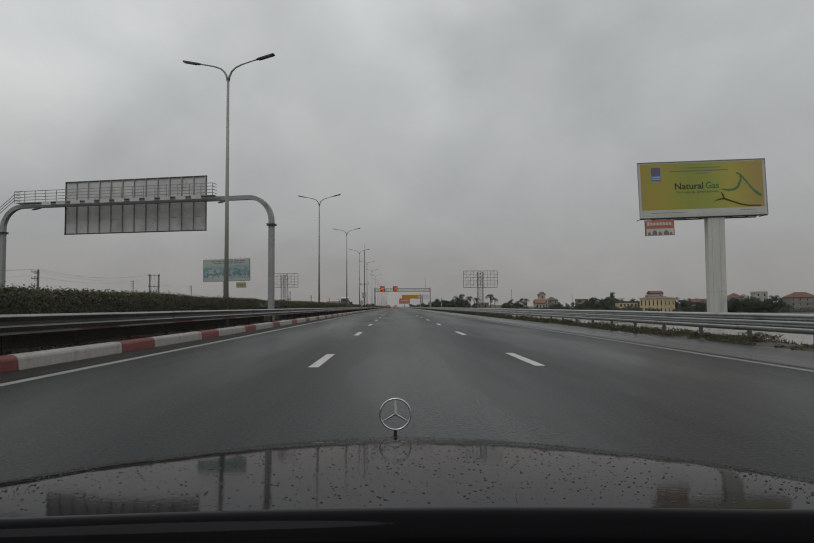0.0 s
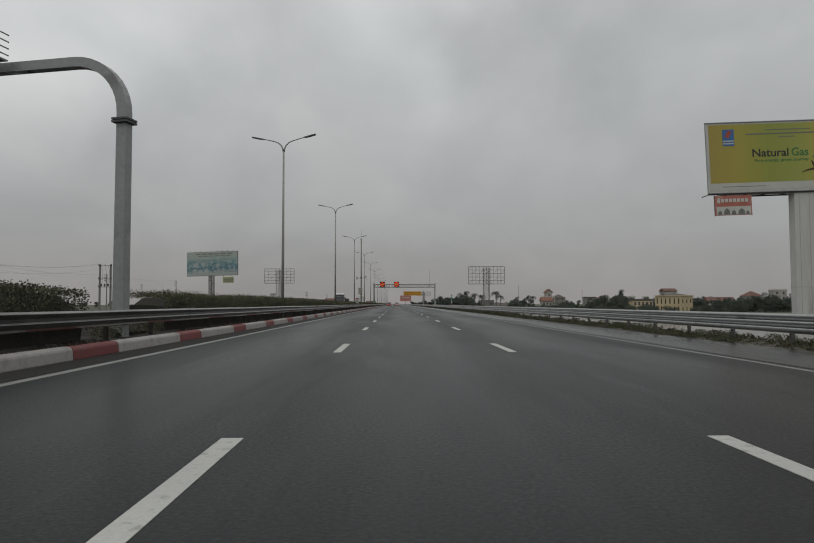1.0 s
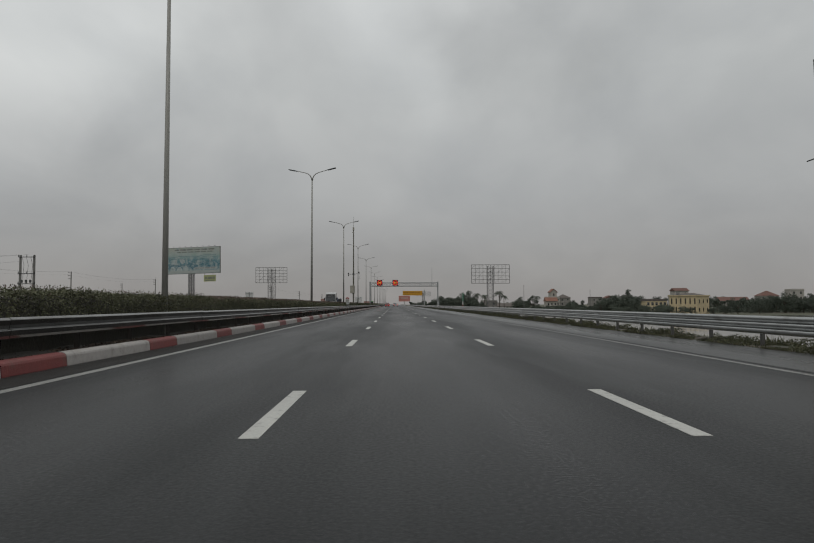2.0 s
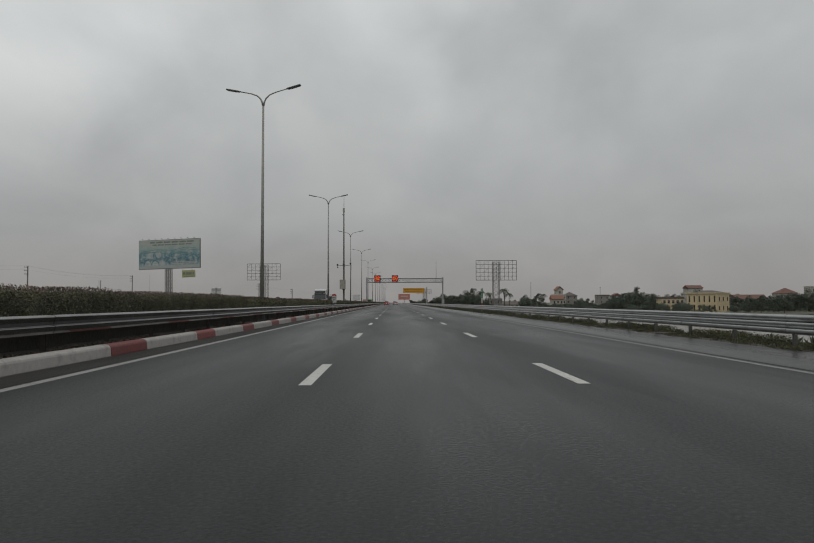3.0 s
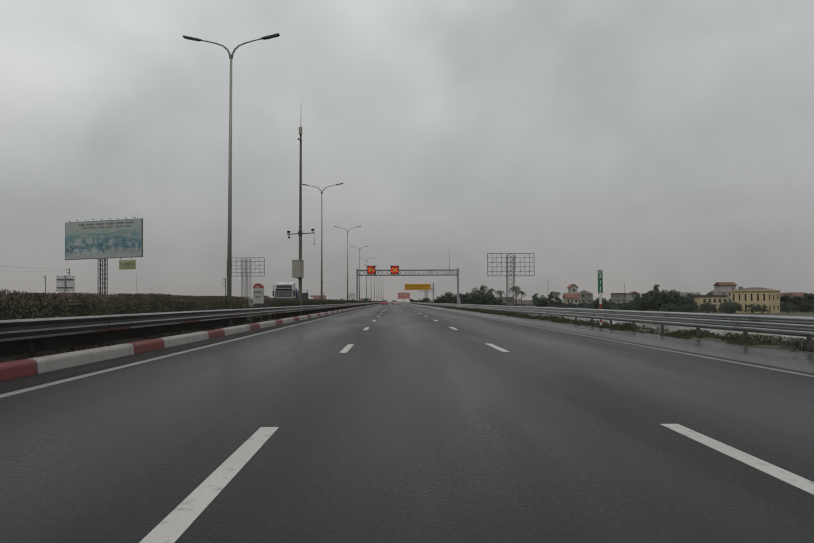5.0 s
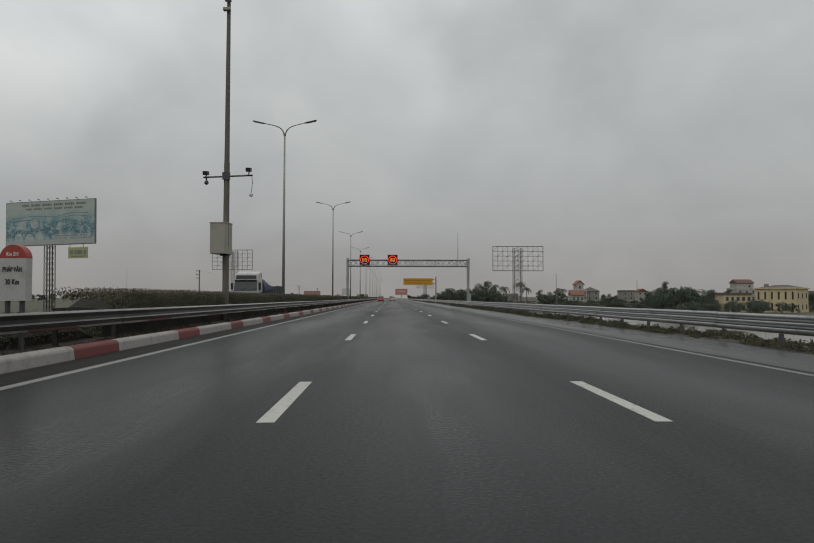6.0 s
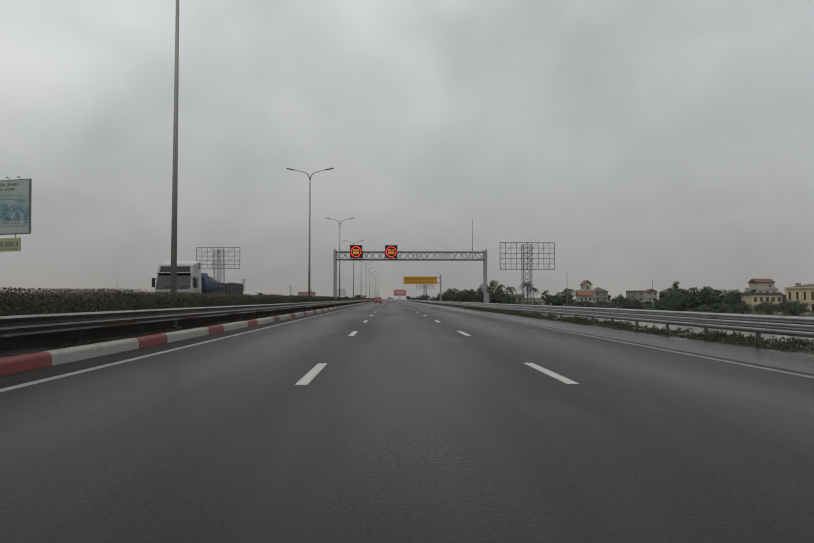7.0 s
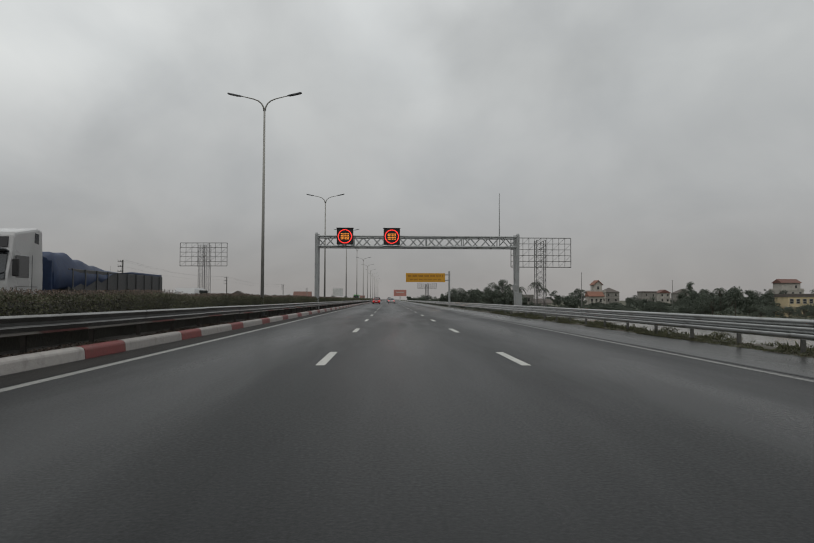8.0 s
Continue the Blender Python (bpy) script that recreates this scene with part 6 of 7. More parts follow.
# ---- trees ----
def tree_proto(name, h, spread, n_limbs, n_leaf, leaf_size, seed, label, leafm, slim=1.0):
    n_limbs += 5
    r = random.Random(seed)
    g = np.random.default_rng(seed)
    t = thing(name, (0, -900, -4.2), label, "tree", "field trees")
    bm = bmesh.new()
    top = h * 0.55
    pts = [Vector((0.15 * r.uniform(-1, 1) * k, 0.15 * r.uniform(-1, 1) * k, top * k / 4)) for k in range(5)]
    sweep(bm, pts, [h * 0.028, h * 0.024, h * 0.020, h * 0.016, h * 0.011], 7)
    ends = []
    for k in range(n_limbs):
        a = 2 * math.pi * (k + r.random() * 0.7) / n_limbs
        start = pts[1].lerp(pts[4], r.random())
        rad = spread * r.uniform(0.25, 0.95)
        end = Vector((rad * math.cos(a), rad * math.sin(a), h * r.uniform(0.22, 0.9) * (1 - 0.25 * rad / spread)))
        mid = start.lerp(end, 0.5) + Vector((0, 0, -0.05 * h))
        sweep(bm, [start, mid, end], [h * 0.011, h * 0.007, h * 0.003], 5)
        ends.append(end)
    part("trunk", bm, BARK, t)
    ends.append(Vector((0, 0, h * 0.86)))
    cs = []
    for e in ends:
        c = np.array(e)
        k = n_leaf // len(ends)
        size = spread * r.uniform(0.22, 0.42)
        p = g.normal(size=(k, 3))
        p /= np.linalg.norm(p, axis=1)[:, None]
        p *= (g.random(k) ** 0.45)[:, None] * size * np.array([1, 1, 0.72])
        cs.append(c + p)
    c = np.concatenate(cs)
    crown = new("crown", cards("crown", c, g.uniform(0.6, 1.3, len(c)) * leaf_size, leafm, g, 0, slim))
    crown.parent = t
    return t


def palm_proto(h, seed):
    r = random.Random(seed)
    t = thing("palm_tree", (0, -900, -4.2), "coconut palm with drooping fronds", "palm tree", "palm trees")
    bm = bmesh.new()
    pts = [(0.25 * math.sin(k * 0.5) * k / 5, 0.1 * k, h * k / 6) for k in range(7)]
    sweep(bm, pts, [0.24, 0.2, 0.17, 0.16, 0.15, 0.15, 0.18], 8)
    part("trunk", bm, BARK, t)
    top = Vector(pts[-1])
    for k in range(17):
        a, up = k * 2.4, r.uniform(-0.5, 1.15)
        long = r.uniform(2.3, 3.1)
        bm = bmesh.new()
        line_ = []
        for i in range(9):
            s = i / 8
            out = long * s * math.cos(up * (1 - s * 0.4))
            z = long * (math.sin(up) * s - (0.75 + 0.3 * (up > 0)) * s * s)
            line_.append(top + Vector((out * math.cos(a), out * math.sin(a), z)))
        side = Vector((-math.sin(a), math.cos(a), 0))
        for i in range(8):
            p, q = line_[i], line_[i + 1]
            wdt = 0.62 * math.sin(math.pi * min(0.97, (i + 0.9) / 9)) + 0.06
            for sg in (-1, 1):
                for u in (0.0, 0.5):
                    b0 = p.lerp(q, u)
                    tip = b0 + side * sg * wdt + (q - p) * 0.7 + Vector((0, 0, -0.32 * wdt))
                    bm.faces.new([bm.verts.new(v) for v in (b0, b0 + (q - p) * 0.42, tip)])
        sweep(bm, line_, [0.035 - 0.003 * i for i in range(9)], 4)
        part("frond", bm, LEAF_PALM, t)
    return t


def set_out(proto, spots):
    """The first spot takes the tree itself, the others its copies."""
    for k, (x, y, z, turn, size) in enumerate(spots):
        m = pose(x, y, z, 0, 0, turn) @ Matrix.Scale(size, 4)
        if k:
            copy_thing(proto, m)
    x, y, z, turn, size = spots[0]
    proto.matrix_basis = pose(x, y, z, 0, 0, turn) @ Matrix.Scale(size, 4)


protos = [tree_proto("tree", 9.5, 4.2, 11, 5200, 0.25, 21, "broad dark green tree at the edge of the fields", LEAF_HAZED),
          tree_proto("tree", 8.0, 4.6, 12, 5200, 0.25, 22, "spreading dark green tree at the edge of the fields", LEAF_HAZED),
          tree_proto("tree", 10.5, 3.4, 10, 4200, 0.25, 23, "tall loose-crowned green tree in the fields", LEAF_HAZED),
          tree_proto("tree", 5.0, 3.6, 11, 3800, 0.21, 24, "low bushy green tree beside the houses", LEAF_HAZED),
          tree_proto("tree", 9.0, 2.0, 9, 2200, 0.26, 25, "slender thin-crowned tree behind the houses", LEAF_HAZED, 0.5)]
spots = [[] for _ in protos]
tr = random.Random(77)
woods = []
for k in range(520):
    u = tr.uniform(0.055, 0.74)                        # how far out to the side, per metre ahead
    ahead = tr.uniform(300, 430)
    x, y = u * ahead, 82 + ahead
    low = (0.235 < u < 0.285 and ahead < 480) or (0.455 < u < 0.545 and ahead < 372) or (0.15 < u < 0.2)
    if 0.455 < u < 0.545 and 335 < ahead < 400:
        continue
    if 176 < x < 212 and 440 < y < 470 or (148 < x < 172 and 440 < y < 466):
        continue
    patch = noise.noise((u * 14, 0.5, 9))
    # the view of the cream house stays open over low bushes
    if any(abs(x - 126 * (y - c) / (560 - c)) < 9 for c in (75, 105, 135, 165)):
        low = True
    kind = 3 if low or patch < -0.25 else tr.choice((0, 0, 1, 1, 2, 3, 4))
    size = tr.uniform(0.62, 1.12) * (1.0 + 0.45 * patch) * (0.66 if low else 1.0)
    if k < 180:
        spots[kind].append((x, y, -4.2, tr.uniform(0, 360), size))
    else:
        woods.append((x, y, (5.0 if kind == 3 else 8.6) * size, 3.2 * size))
for x, y, kind, size in ((33, 418, 0, 0.62), (40, 424, 1, 0.72), (46, 414, 1, 0.55), (26, 440, 3, 0.9), (24, 480, 2, 0.6), (20, 520, 0, 0.55), (19, 560, 1, 0.6), (112, 338, 3, 0.95), (117, 334, 3, 0.9), (122, 341, 3, 1.0), (107, 342, 3, 0.8), (146, 343, 4, 0.5), (101, 345, 3, 0.9), (156, 352, 3, 0.9), (164, 356, 0, 0.75), (171, 350, 1, 0.8), (150, 415, 2, 0.95), (143, 420, 0, 0.95), (158, 405, 1, 0.9), (135, 410, 1, 0.85), (212, 440, 2, 0.9), (180, 441, 4, 0.75), (218, 450, 4, 1.1), (194, 589, 2, 1.75), (183, 560, 0, 1.2), (99, 560, 2, 1.1), (226, 560, 4, 1.5)):
    spots[kind].append((x, y, -4.2, tr.uniform(0, 360), size))
for x, y, kind, size in ((136, 352, 3, 0.8), (141, 355, 3, 0.7), (152, 358, 3, 0.6), (131, 356, 3, 0.9), (126, 352, 3, 1.0), (160, 362, 3, 0.7), (118, 352, 3, 0.9), (110, 355, 3, 0.8), (175, 365, 3, 0.8), (183, 368, 3, 0.75)):
    spots[kind].append((x, y, -4.2, tr.uniform(0, 360), size))
for k in range(190):
    woods.append((tr.choice((-1, 1)) * tr.uniform(45, 620) - 10, tr.uniform(620, 1100), tr.uniform(6, 10), tr.uniform(3, 5)))
for k in range(40):
    woods.append((tr.uniform(18, 60), tr.uniform(520, 900), tr.uniform(5.5, 8.5), tr.uniform(2.5, 4)))
for k in range(14):
    spots[tr.choice((0, 1, 3))].append((tr.uniform(17, 40), tr.uniform(430, 560), -4.2, tr.uniform(0, 360), tr.uniform(0.45, 0.75)))
# the rest of the trees merge into one far wood
g = np.random.default_rng(31)
pts, sizes = [], []
for x, y, h, r in woods:
    for lump in range(7):
        a = g.uniform(0, 6.28)
        c = np.array([x + r * 0.6 * g.random() * math.cos(a), y + r * 0.6 * g.random() * math.sin(a), -4.0 + h * g.uniform(0.35, 0.86)])
        p = g.normal(size=(120, 3))
        p /= np.linalg.norm(p, axis=1)[:, None]
        pts.append(c + p * (g.random(120) ** 0.45)[:, None] * r * g.uniform(0.3, 0.55) * np.array([1, 1, 0.75]))
        sizes.append(g.uniform(0.28, 0.58, 120))
wood = new("far_woods", cards("far_woods", np.concatenate(pts), np.concatenate(sizes), LEAF_HAZED, g))
tagged(wood, "distant dark green trees and thickets round the village", "trees", kind="stuff")
bm = bmesh.new()
for x, y, h, r in woods:
    a = [bm.verts.new((x + 0.16 * math.cos(k * 1.5708), y + 0.16 * math.sin(k * 1.5708), -4.3)) for k in range(4)]
    b = [bm.verts.new((x + 0.07 * math.cos(k * 1.5708), y + 0.07 * math.sin(k * 1.5708), -4.0 + h * 0.6)) for k in range(4)]
    for k in range(4):
        bm.faces.new((a[k], a[(k + 1) % 4], b[(k + 1) % 4], b[k]))
part("trunks", bm, BARK, wood)
for p_, s_ in zip(protos, spots):
    set_out(p_, s_)
set_out(palm_proto(8.6, 3), [(67.6, 468, -4.2, 20, 1.5), (70.6, 466, -4.2, 140, 1.2), (50.5, 442, -4.2, 70, 1.3), (54.5, 446, -4.2, 230, 1.2), (122, 408, -4.2, 10, 1.1), (131, 440, -4.2, 200, 1.1), (104, 520, -4.2, 90, 1.2)])

# ---- vehicles ----
CAR_RED = mat("red_car_paint", (0.32, 0.02, 0.02), 0.25, 0.1, var=0.08, coat=0.6)
CAR_WHITE = mat("white_car_paint", (0.36, 0.36, 0.358), 0.3, 0.0, var=0.06, coat=0.5)
CAR_BLACK = mat("wet_black_paint", (0.006, 0.006, 0.007), 0.05, var=0.1, rough_var=0.02, spec=0.03)
BONNET_WET = mat("rained_on_black_paint", (0.006, 0.006, 0.007), 0.06, var=0.1, rough_var=0.03, spec=0.04, bump=0.004, bump_scale=140, stretch=(1, 0.6, 1))
RAIN_FILM = mat("standing_water", (0.012, 0.012, 0.013), 0.08, var=0.1, rough_var=0.02, spec=0.3)
CAR_GREEN = mat("green_bus_paint", (0.06, 0.22, 0.06), 0.35, 0.0, var=0.08, coat=0.4)
TAIL = glow("tail_lamp", (0.8, 0.02, 0.02), 0.7)
TARP = mat("blue_tarpaulin", (0.018, 0.035, 0.085), 0.55, var=0.25, big=1.5, fine=6, bump=0.6, bump_scale=3)


def wheel(parent, x, y, r, wide):
    bm = bmesh.new()
    rod(bm, (x - wide / 2, y, r), (x + wide / 2, y, r), r, seg=20)
    w = part("wheel", bm, RUBBER, parent)
    bm = bmesh.new()
    rod(bm, (x - wide / 2 - 0.01, y, r), (x + wide / 2 + 0.01, y, r), r * 0.62, seg=14)
    part("rim", bm, CHROME, w)


def loft(bm, sections):
    """Skin through rings of the same length; the ends are closed."""
    rings = [[bm.verts.new(p) for p in s] for s in sections]
    for a, b in zip(rings, rings[1:]):
        n = len(a)
        for j in range(n):
            bm.faces.new((a[j], a[(j + 1) % n], b[(j + 1) % n], b[j]))
    bm.faces.new(rings[0][::-1])
    bm.faces.new(rings[-1])


def rounded(y, half, z0, z1, r, taper=0.0):
    """A rounded cross-section at y: half its width, from z0 to z1."""
    top = half - taper
    return [(-half, y, z0 + r * 0.6), (-half + r * 0.6, y, z0), (half - r * 0.6, y, z0), (half, y, z0 + r * 0.6),
            (half, y, (z0 + z1) / 2), (top, y, z1 - r), (top - r * 0.3, y, z1 - r * 0.3), (top - r, y, z1), (-top + r, y, z1), (-top + r * 0.3, y, z1 - r * 0.3), (-top, y, z1 - r), (-half, y, (z0 + z1) / 2)]


def road_car(at, paint, label, L=4.5, W=1.8, H=1.47, boxy=0.0):
    """A car seen from behind: its tail is at -y."""
    c = thing("car", at, label, "car", "traffic ahead")
    bm = bmesh.new()
    belt = H * 0.62
    loft(bm, [rounded(y, W / 2 * k, 0.22 + lift, z, 0.14, 0.06) for y, k, lift, z in
              ((-L / 2, 0.90, 0.12, belt * 0.90), (-L / 2 + 0.25, 0.98, 0.02, belt), (-L / 4, 1, 0, belt), (L / 8, 1, 0, belt), (L / 3, 0.98, 0, belt * 0.90), (L / 2 - 0.2, 0.94, 0.05, belt * 0.80), (L / 2, 0.80, 0.15, belt * 0.66))])
    part("body", bm, paint, c, smooth=False)
    tail = -L / 2 + 0.55 - 0.4 * boxy
    bm = bmesh.new()
    loft(bm, [rounded(y, W / 2 * k, belt - 0.05, z, 0.10, t) for y, k, z, t in
              ((tail - 0.1, 0.84, belt + 0.06, 0.02), (tail + 0.45, 0.90, H - 0.04, 0.14), (tail + 1.2, 0.91, H, 0.15), (L / 8 - 0.2, 0.9, H - 0.03, 0.14), (L / 8 + 0.65, 0.84, belt + 0.06, 0.02))])
    cabin = part("cabin", bm, paint, c)
    bm = bmesh.new()
    z0, z1 = belt + 0.08, H - 0.12
    vs = [bm.verts.new(p) for p in ((-W * 0.38, tail - 0.09, z0), (W * 0.38, tail - 0.09, z0), (W * 0.32, tail + 0.36, z1), (-W * 0.32, tail + 0.36, z1))]
    top = [bm.verts.new(v.co + Vector((0, -0.03, 0.02))) for v in vs]
    bm.faces.new(top)
    for j in range(4):
        bm.faces.new((vs[j], vs[(j + 1) % 4], top[(j + 1) % 4], top[j]))
    part("rear_window", bm, GLASS_DARK, cabin)
    for s in (-1, 1):
        bm = bmesh.new()
        box(bm, (s * W * 0.445, tail + 1.25, (z0 + z1) / 2), (0.04, 2.0, (z1 - z0) * 0.8))
        part("side_window", bm, GLASS_DARK, cabin)
        bm = bmesh.new()
        box(bm, (s * W * 0.39, -L / 2 + 0.03, belt * 0.78), (0.32, 0.12, 0.18), None, 0.03)
        part("tail_lamp", bm, TAIL, c, "red tail lamp")
        bm = bmesh.new()
        box(bm, (s * (W / 2 + 0.06), L / 8 + 0.3, belt + 0.08), (0.14, 0.10, 0.12), None, 0.02)
        part("mirror", bm, paint, c)
        for y in (-L * 0.29, L * 0.31):
            wheel(c, s * (W / 2 - 0.11), y, 0.32, 0.2)
    bm = bmesh.new()
    box(bm, (0, -L / 2 - 0.02, 0.42), (W * 0.86, 0.10, 0.2), None, 0.03)
    part("bumper", bm, BLACK if boxy else paint, c)
    bm = bmesh.new()
    box(bm, (0, -L / 2 - 0.01, belt * 0.72), (0.5, 0.03, 0.13))
    part("number_plate", bm, WHITE, c)
    return c


road_car((-3.1, 326, 0), CAR_RED, "red hatchback driving ahead in the wet")
road_car((-3.4, 352, 0), CAR_BLACK, "black off-road car driving ahead", 4.7, 1.85, 1.75, 1)
road_car((0.55, 345, 0), CAR_WHITE, "white saloon car driving ahead")
road_car((0.2, 420, 0), CAR_WHITE, "white people carrier driving ahead", 4.9, 1.9, 1.9, 1)


def lorry(at):
    t = thing("lorry", at, "white articulated lorry with blue tarpaulin and dark trailer", "lorry")
    bm = bmesh.new()
    loft(bm, [rounded(y, 1.22 * k, z0, z1, 0.10, tp) for y, k, z0, z1, tp in
              ((0.0, 0.96, 0.45, 1.72, 0.01), (0.05, 1.0, 0.40, 2.0, 0.02), (0.34, 1.0, 0.40, 2.86, 0.05), (0.50, 1.0, 0.40, 3.40, 0.08), (0.62, 1.0, 0.40, 3.52, 0.08), (2.05, 1.0, 0.40, 3.78, 0.06), (2.3, 1.0, 0.45, 3.74, 0.06))])
    cab = part("cab", bm, CAR_WHITE, t, "white lorry cab")
    bm = bmesh.new()
    loft(bm, [[(-1.12, -0.05, 1.85), (1.12, -0.05, 1.85), (1.06, 0.24, 2.78), (-1.06, 0.24, 2.78)], [(-1.12, 0.14, 1.85), (1.12, 0.14, 1.85), (1.06, 0.42, 2.78), (-1.06, 0.42, 2.78)]])
    screen = part("windscreen", bm, GLASS_DARK, cab)
    for x in (-0.55, 0.5):
        bm = bmesh.new()
        rod(bm, (x, -0.06, 1.88), (x + 0.62, -0.005, 2.08), 0.014, seg=5)
        part("wiper", bm, BLACK, screen)
    bm = bmesh.new()
    box(bm, (0, 0.20, 2.84), (2.16, 0.34, 0.07), Euler((radians(-14), 0, 0)).to_matrix(), 0.025)
    part("sun_visor", bm, GLASS_DARK, cab, "smoked plastic sun visor")
    bm = bmesh.new()
    loft(bm, [[(-1.0, 0.33, 2.98), (1.0, 0.33, 2.98), (0.96, 0.43, 3.34), (-0.96, 0.43, 3.34)], [(-1.0, 0.45, 2.98), (1.0, 0.45, 2.98), (0.96, 0.55, 3.34), (-0.96, 0.55, 3.34)]])
    part("name_panel", bm, BLACK, cab)
    for sd in (-1, 1):
        bm = bmesh.new()
        prism(bm, [(1.75, 3.22), (2.05, 3.18), (2.05, 3.55), (1.82, 3.58)], sd * 1.13, sd * 1.185, "x")
        part("roof_window", bm, GLASS_DARK, cab)
        bm = bmesh.new()
        box(bm, (sd * 1.225, 1.2, 1.6), (0.012, 1.5, 0.012))
        box(bm, (sd * 1.225, 1.55, 2.0), (0.012, 0.012, 1.5))
        part("door_seam", bm, BLACK, cab)
    bm = bmesh.new()
    for k in range(4):
        box(bm, (0, -0.02, 0.85 + k * 0.2), (1.7, 0.08, 0.10))
    part("grille", bm, BLACK, cab)
    bm = bmesh.new()
    box(bm, (0, -0.05, 0.5), (2.4, 0.3, 0.35), None, 0.06)
    part("bumper", bm, CAR_WHITE, cab)
    for s in (-1, 1):
        bm = bmesh.new()
        box(bm, (s * 0.9, -0.20, 0.55), (0.42, 0.06, 0.2), None, 0.03)
        part("headlamp", bm, CHROME, cab)
        bm = bmesh.new()
        box(bm, (s * 1.36, 0.24, 2.25), (0.20, 0.14, 0.62), None, 0.04)
        rod(bm, (s * 1.18, 0.34, 2.5), (s * 1.36, 0.27, 2.5), 0.03, seg=6)
        part("mirror", bm, BLACK, cab)
        bm = bmesh.new()
        box(bm, (s * 1.215, 0.92, 2.3), (0.03, 0.85, 0.78), None, 0.01)
        part("side_window", bm, GLASS_DARK, cab)
        for y in (1.2, 5.2, 6.4, 11.8, 13.0, 14.2):
            wheel(t, s * 1.02, y, 0.5, 0.3)
    bm = bmesh.new()
    box(bm, (0, 8.5, 0.95), (1.0, 13.5, 0.3))
    box(bm, (0, 9.2, 1.25), (2.45, 12.6, 0.25))
    part("chassis", bm, BLACK, t)
    bm = bmesh.new()
    box(bm, (0, 9.9, 1.88), (2.46, 11.2, 1.06), None, 0.03)
    for k in range(10):
        for s in (-1, 1):
            box(bm, (s * 1.25, 4.6 + k * 1.15, 1.88), (0.06, 0.10, 1.06))
    part("trailer_side", bm, DARKSTEEL, t, "dark steel trailer sides")
    bm = bmesh.new()
    loft(bm, [rounded(y, 1.24 + b_, 1.5 + lo, z, 0.2, 0.22) for y, z, lo, b_ in ((3.1, 2.80, 0, 0), (3.5, 3.02, 0, 0.02), (4.2, 2.98, 0.1, 0.0), (4.6, 3.06, 0, 0.03), (5.4, 2.78, 0.2, 0), (5.9, 2.84, 0.1, 0.03), (7.0, 2.62, 0.4, 0.0), (7.4, 2.66, 0.3, 0.02), (8.6, 2.50, 0.7, 0.0), (11.0, 2.45, 0.9, -0.03), (15.4, 2.42, 0.9, -0.03))])
    part("tarpaulin", bm, TARP, t, "crumpled blue tarpaulin", True)
    bm = bmesh.new()
    box(bm, (0, 3.05, 1.9), (2.4, 0.1, 1.5))
    part("headboard", bm, TARP, t)


lorry((-14.4, 189.5, 0))
tr_car = road_car((-14.3, 213.5, 0), CAR_WHITE, "white people carrier on the opposite carriageway", 4.9, 1.9, 1.95, 1)
tr_car.matrix_basis = pose(-14.3, 213.5, 0, 0, 0, 180)
b = thing("bus", (-15.0, 470, 0), "green and white bus on the opposite carriageway", "bus")
bm = bmesh.new()
loft(bm, [rounded(y, 1.24 * k, 0.4, z, 0.2, 0.08) for y, k, z in ((0, 0.94, 2.9), (0.3, 1, 3.2), (10.5, 1, 3.2), (11, 0.95, 3.0))])
part("body", bm, CAR_GREEN, b)
box_part("windscreen", (0, -0.02, 2.1), (2.1, 0.08, 1.2), GLASS_DARK, b)
for s in (-1, 1):
    box_part("side_glass", (s * 1.24, 5.5, 2.2), (0.05, 9.0, 0.8), GLASS_DARK, b)
    for y in (2.0, 8.4):
        wheel(b, s * 1.05, y, 0.48, 0.28)

# ---- the black saloon that carries the camera, where it stands at the start ----
def bonnet_z(x, y):
    """Height of the bonnet skin: x across, y ahead of the windscreen foot."""
    fold = 1.12 - 1.7 * min(abs(x), 0.62) ** 2
    past = max(0.0, y - fold)
    bend = past ** 2 if past < 0.45 else 0.2025 + 0.9 * (past - 0.45)
    along = 0.812 - 0.070 * (y - 0.55) - 0.020 * (y - 0.55) ** 2 - (0.20 + 0.5 * min(abs(x), 0.62) ** 2) * bend
    crown = -0.008 * (x / 0.75) ** 2 - 0.30 * max(0.0, abs(x) - 0.80) ** 2
    crease = 0.002 * math.exp(-((abs(x) - 0.42) / 0.05) ** 2)
    return along + crown + crease


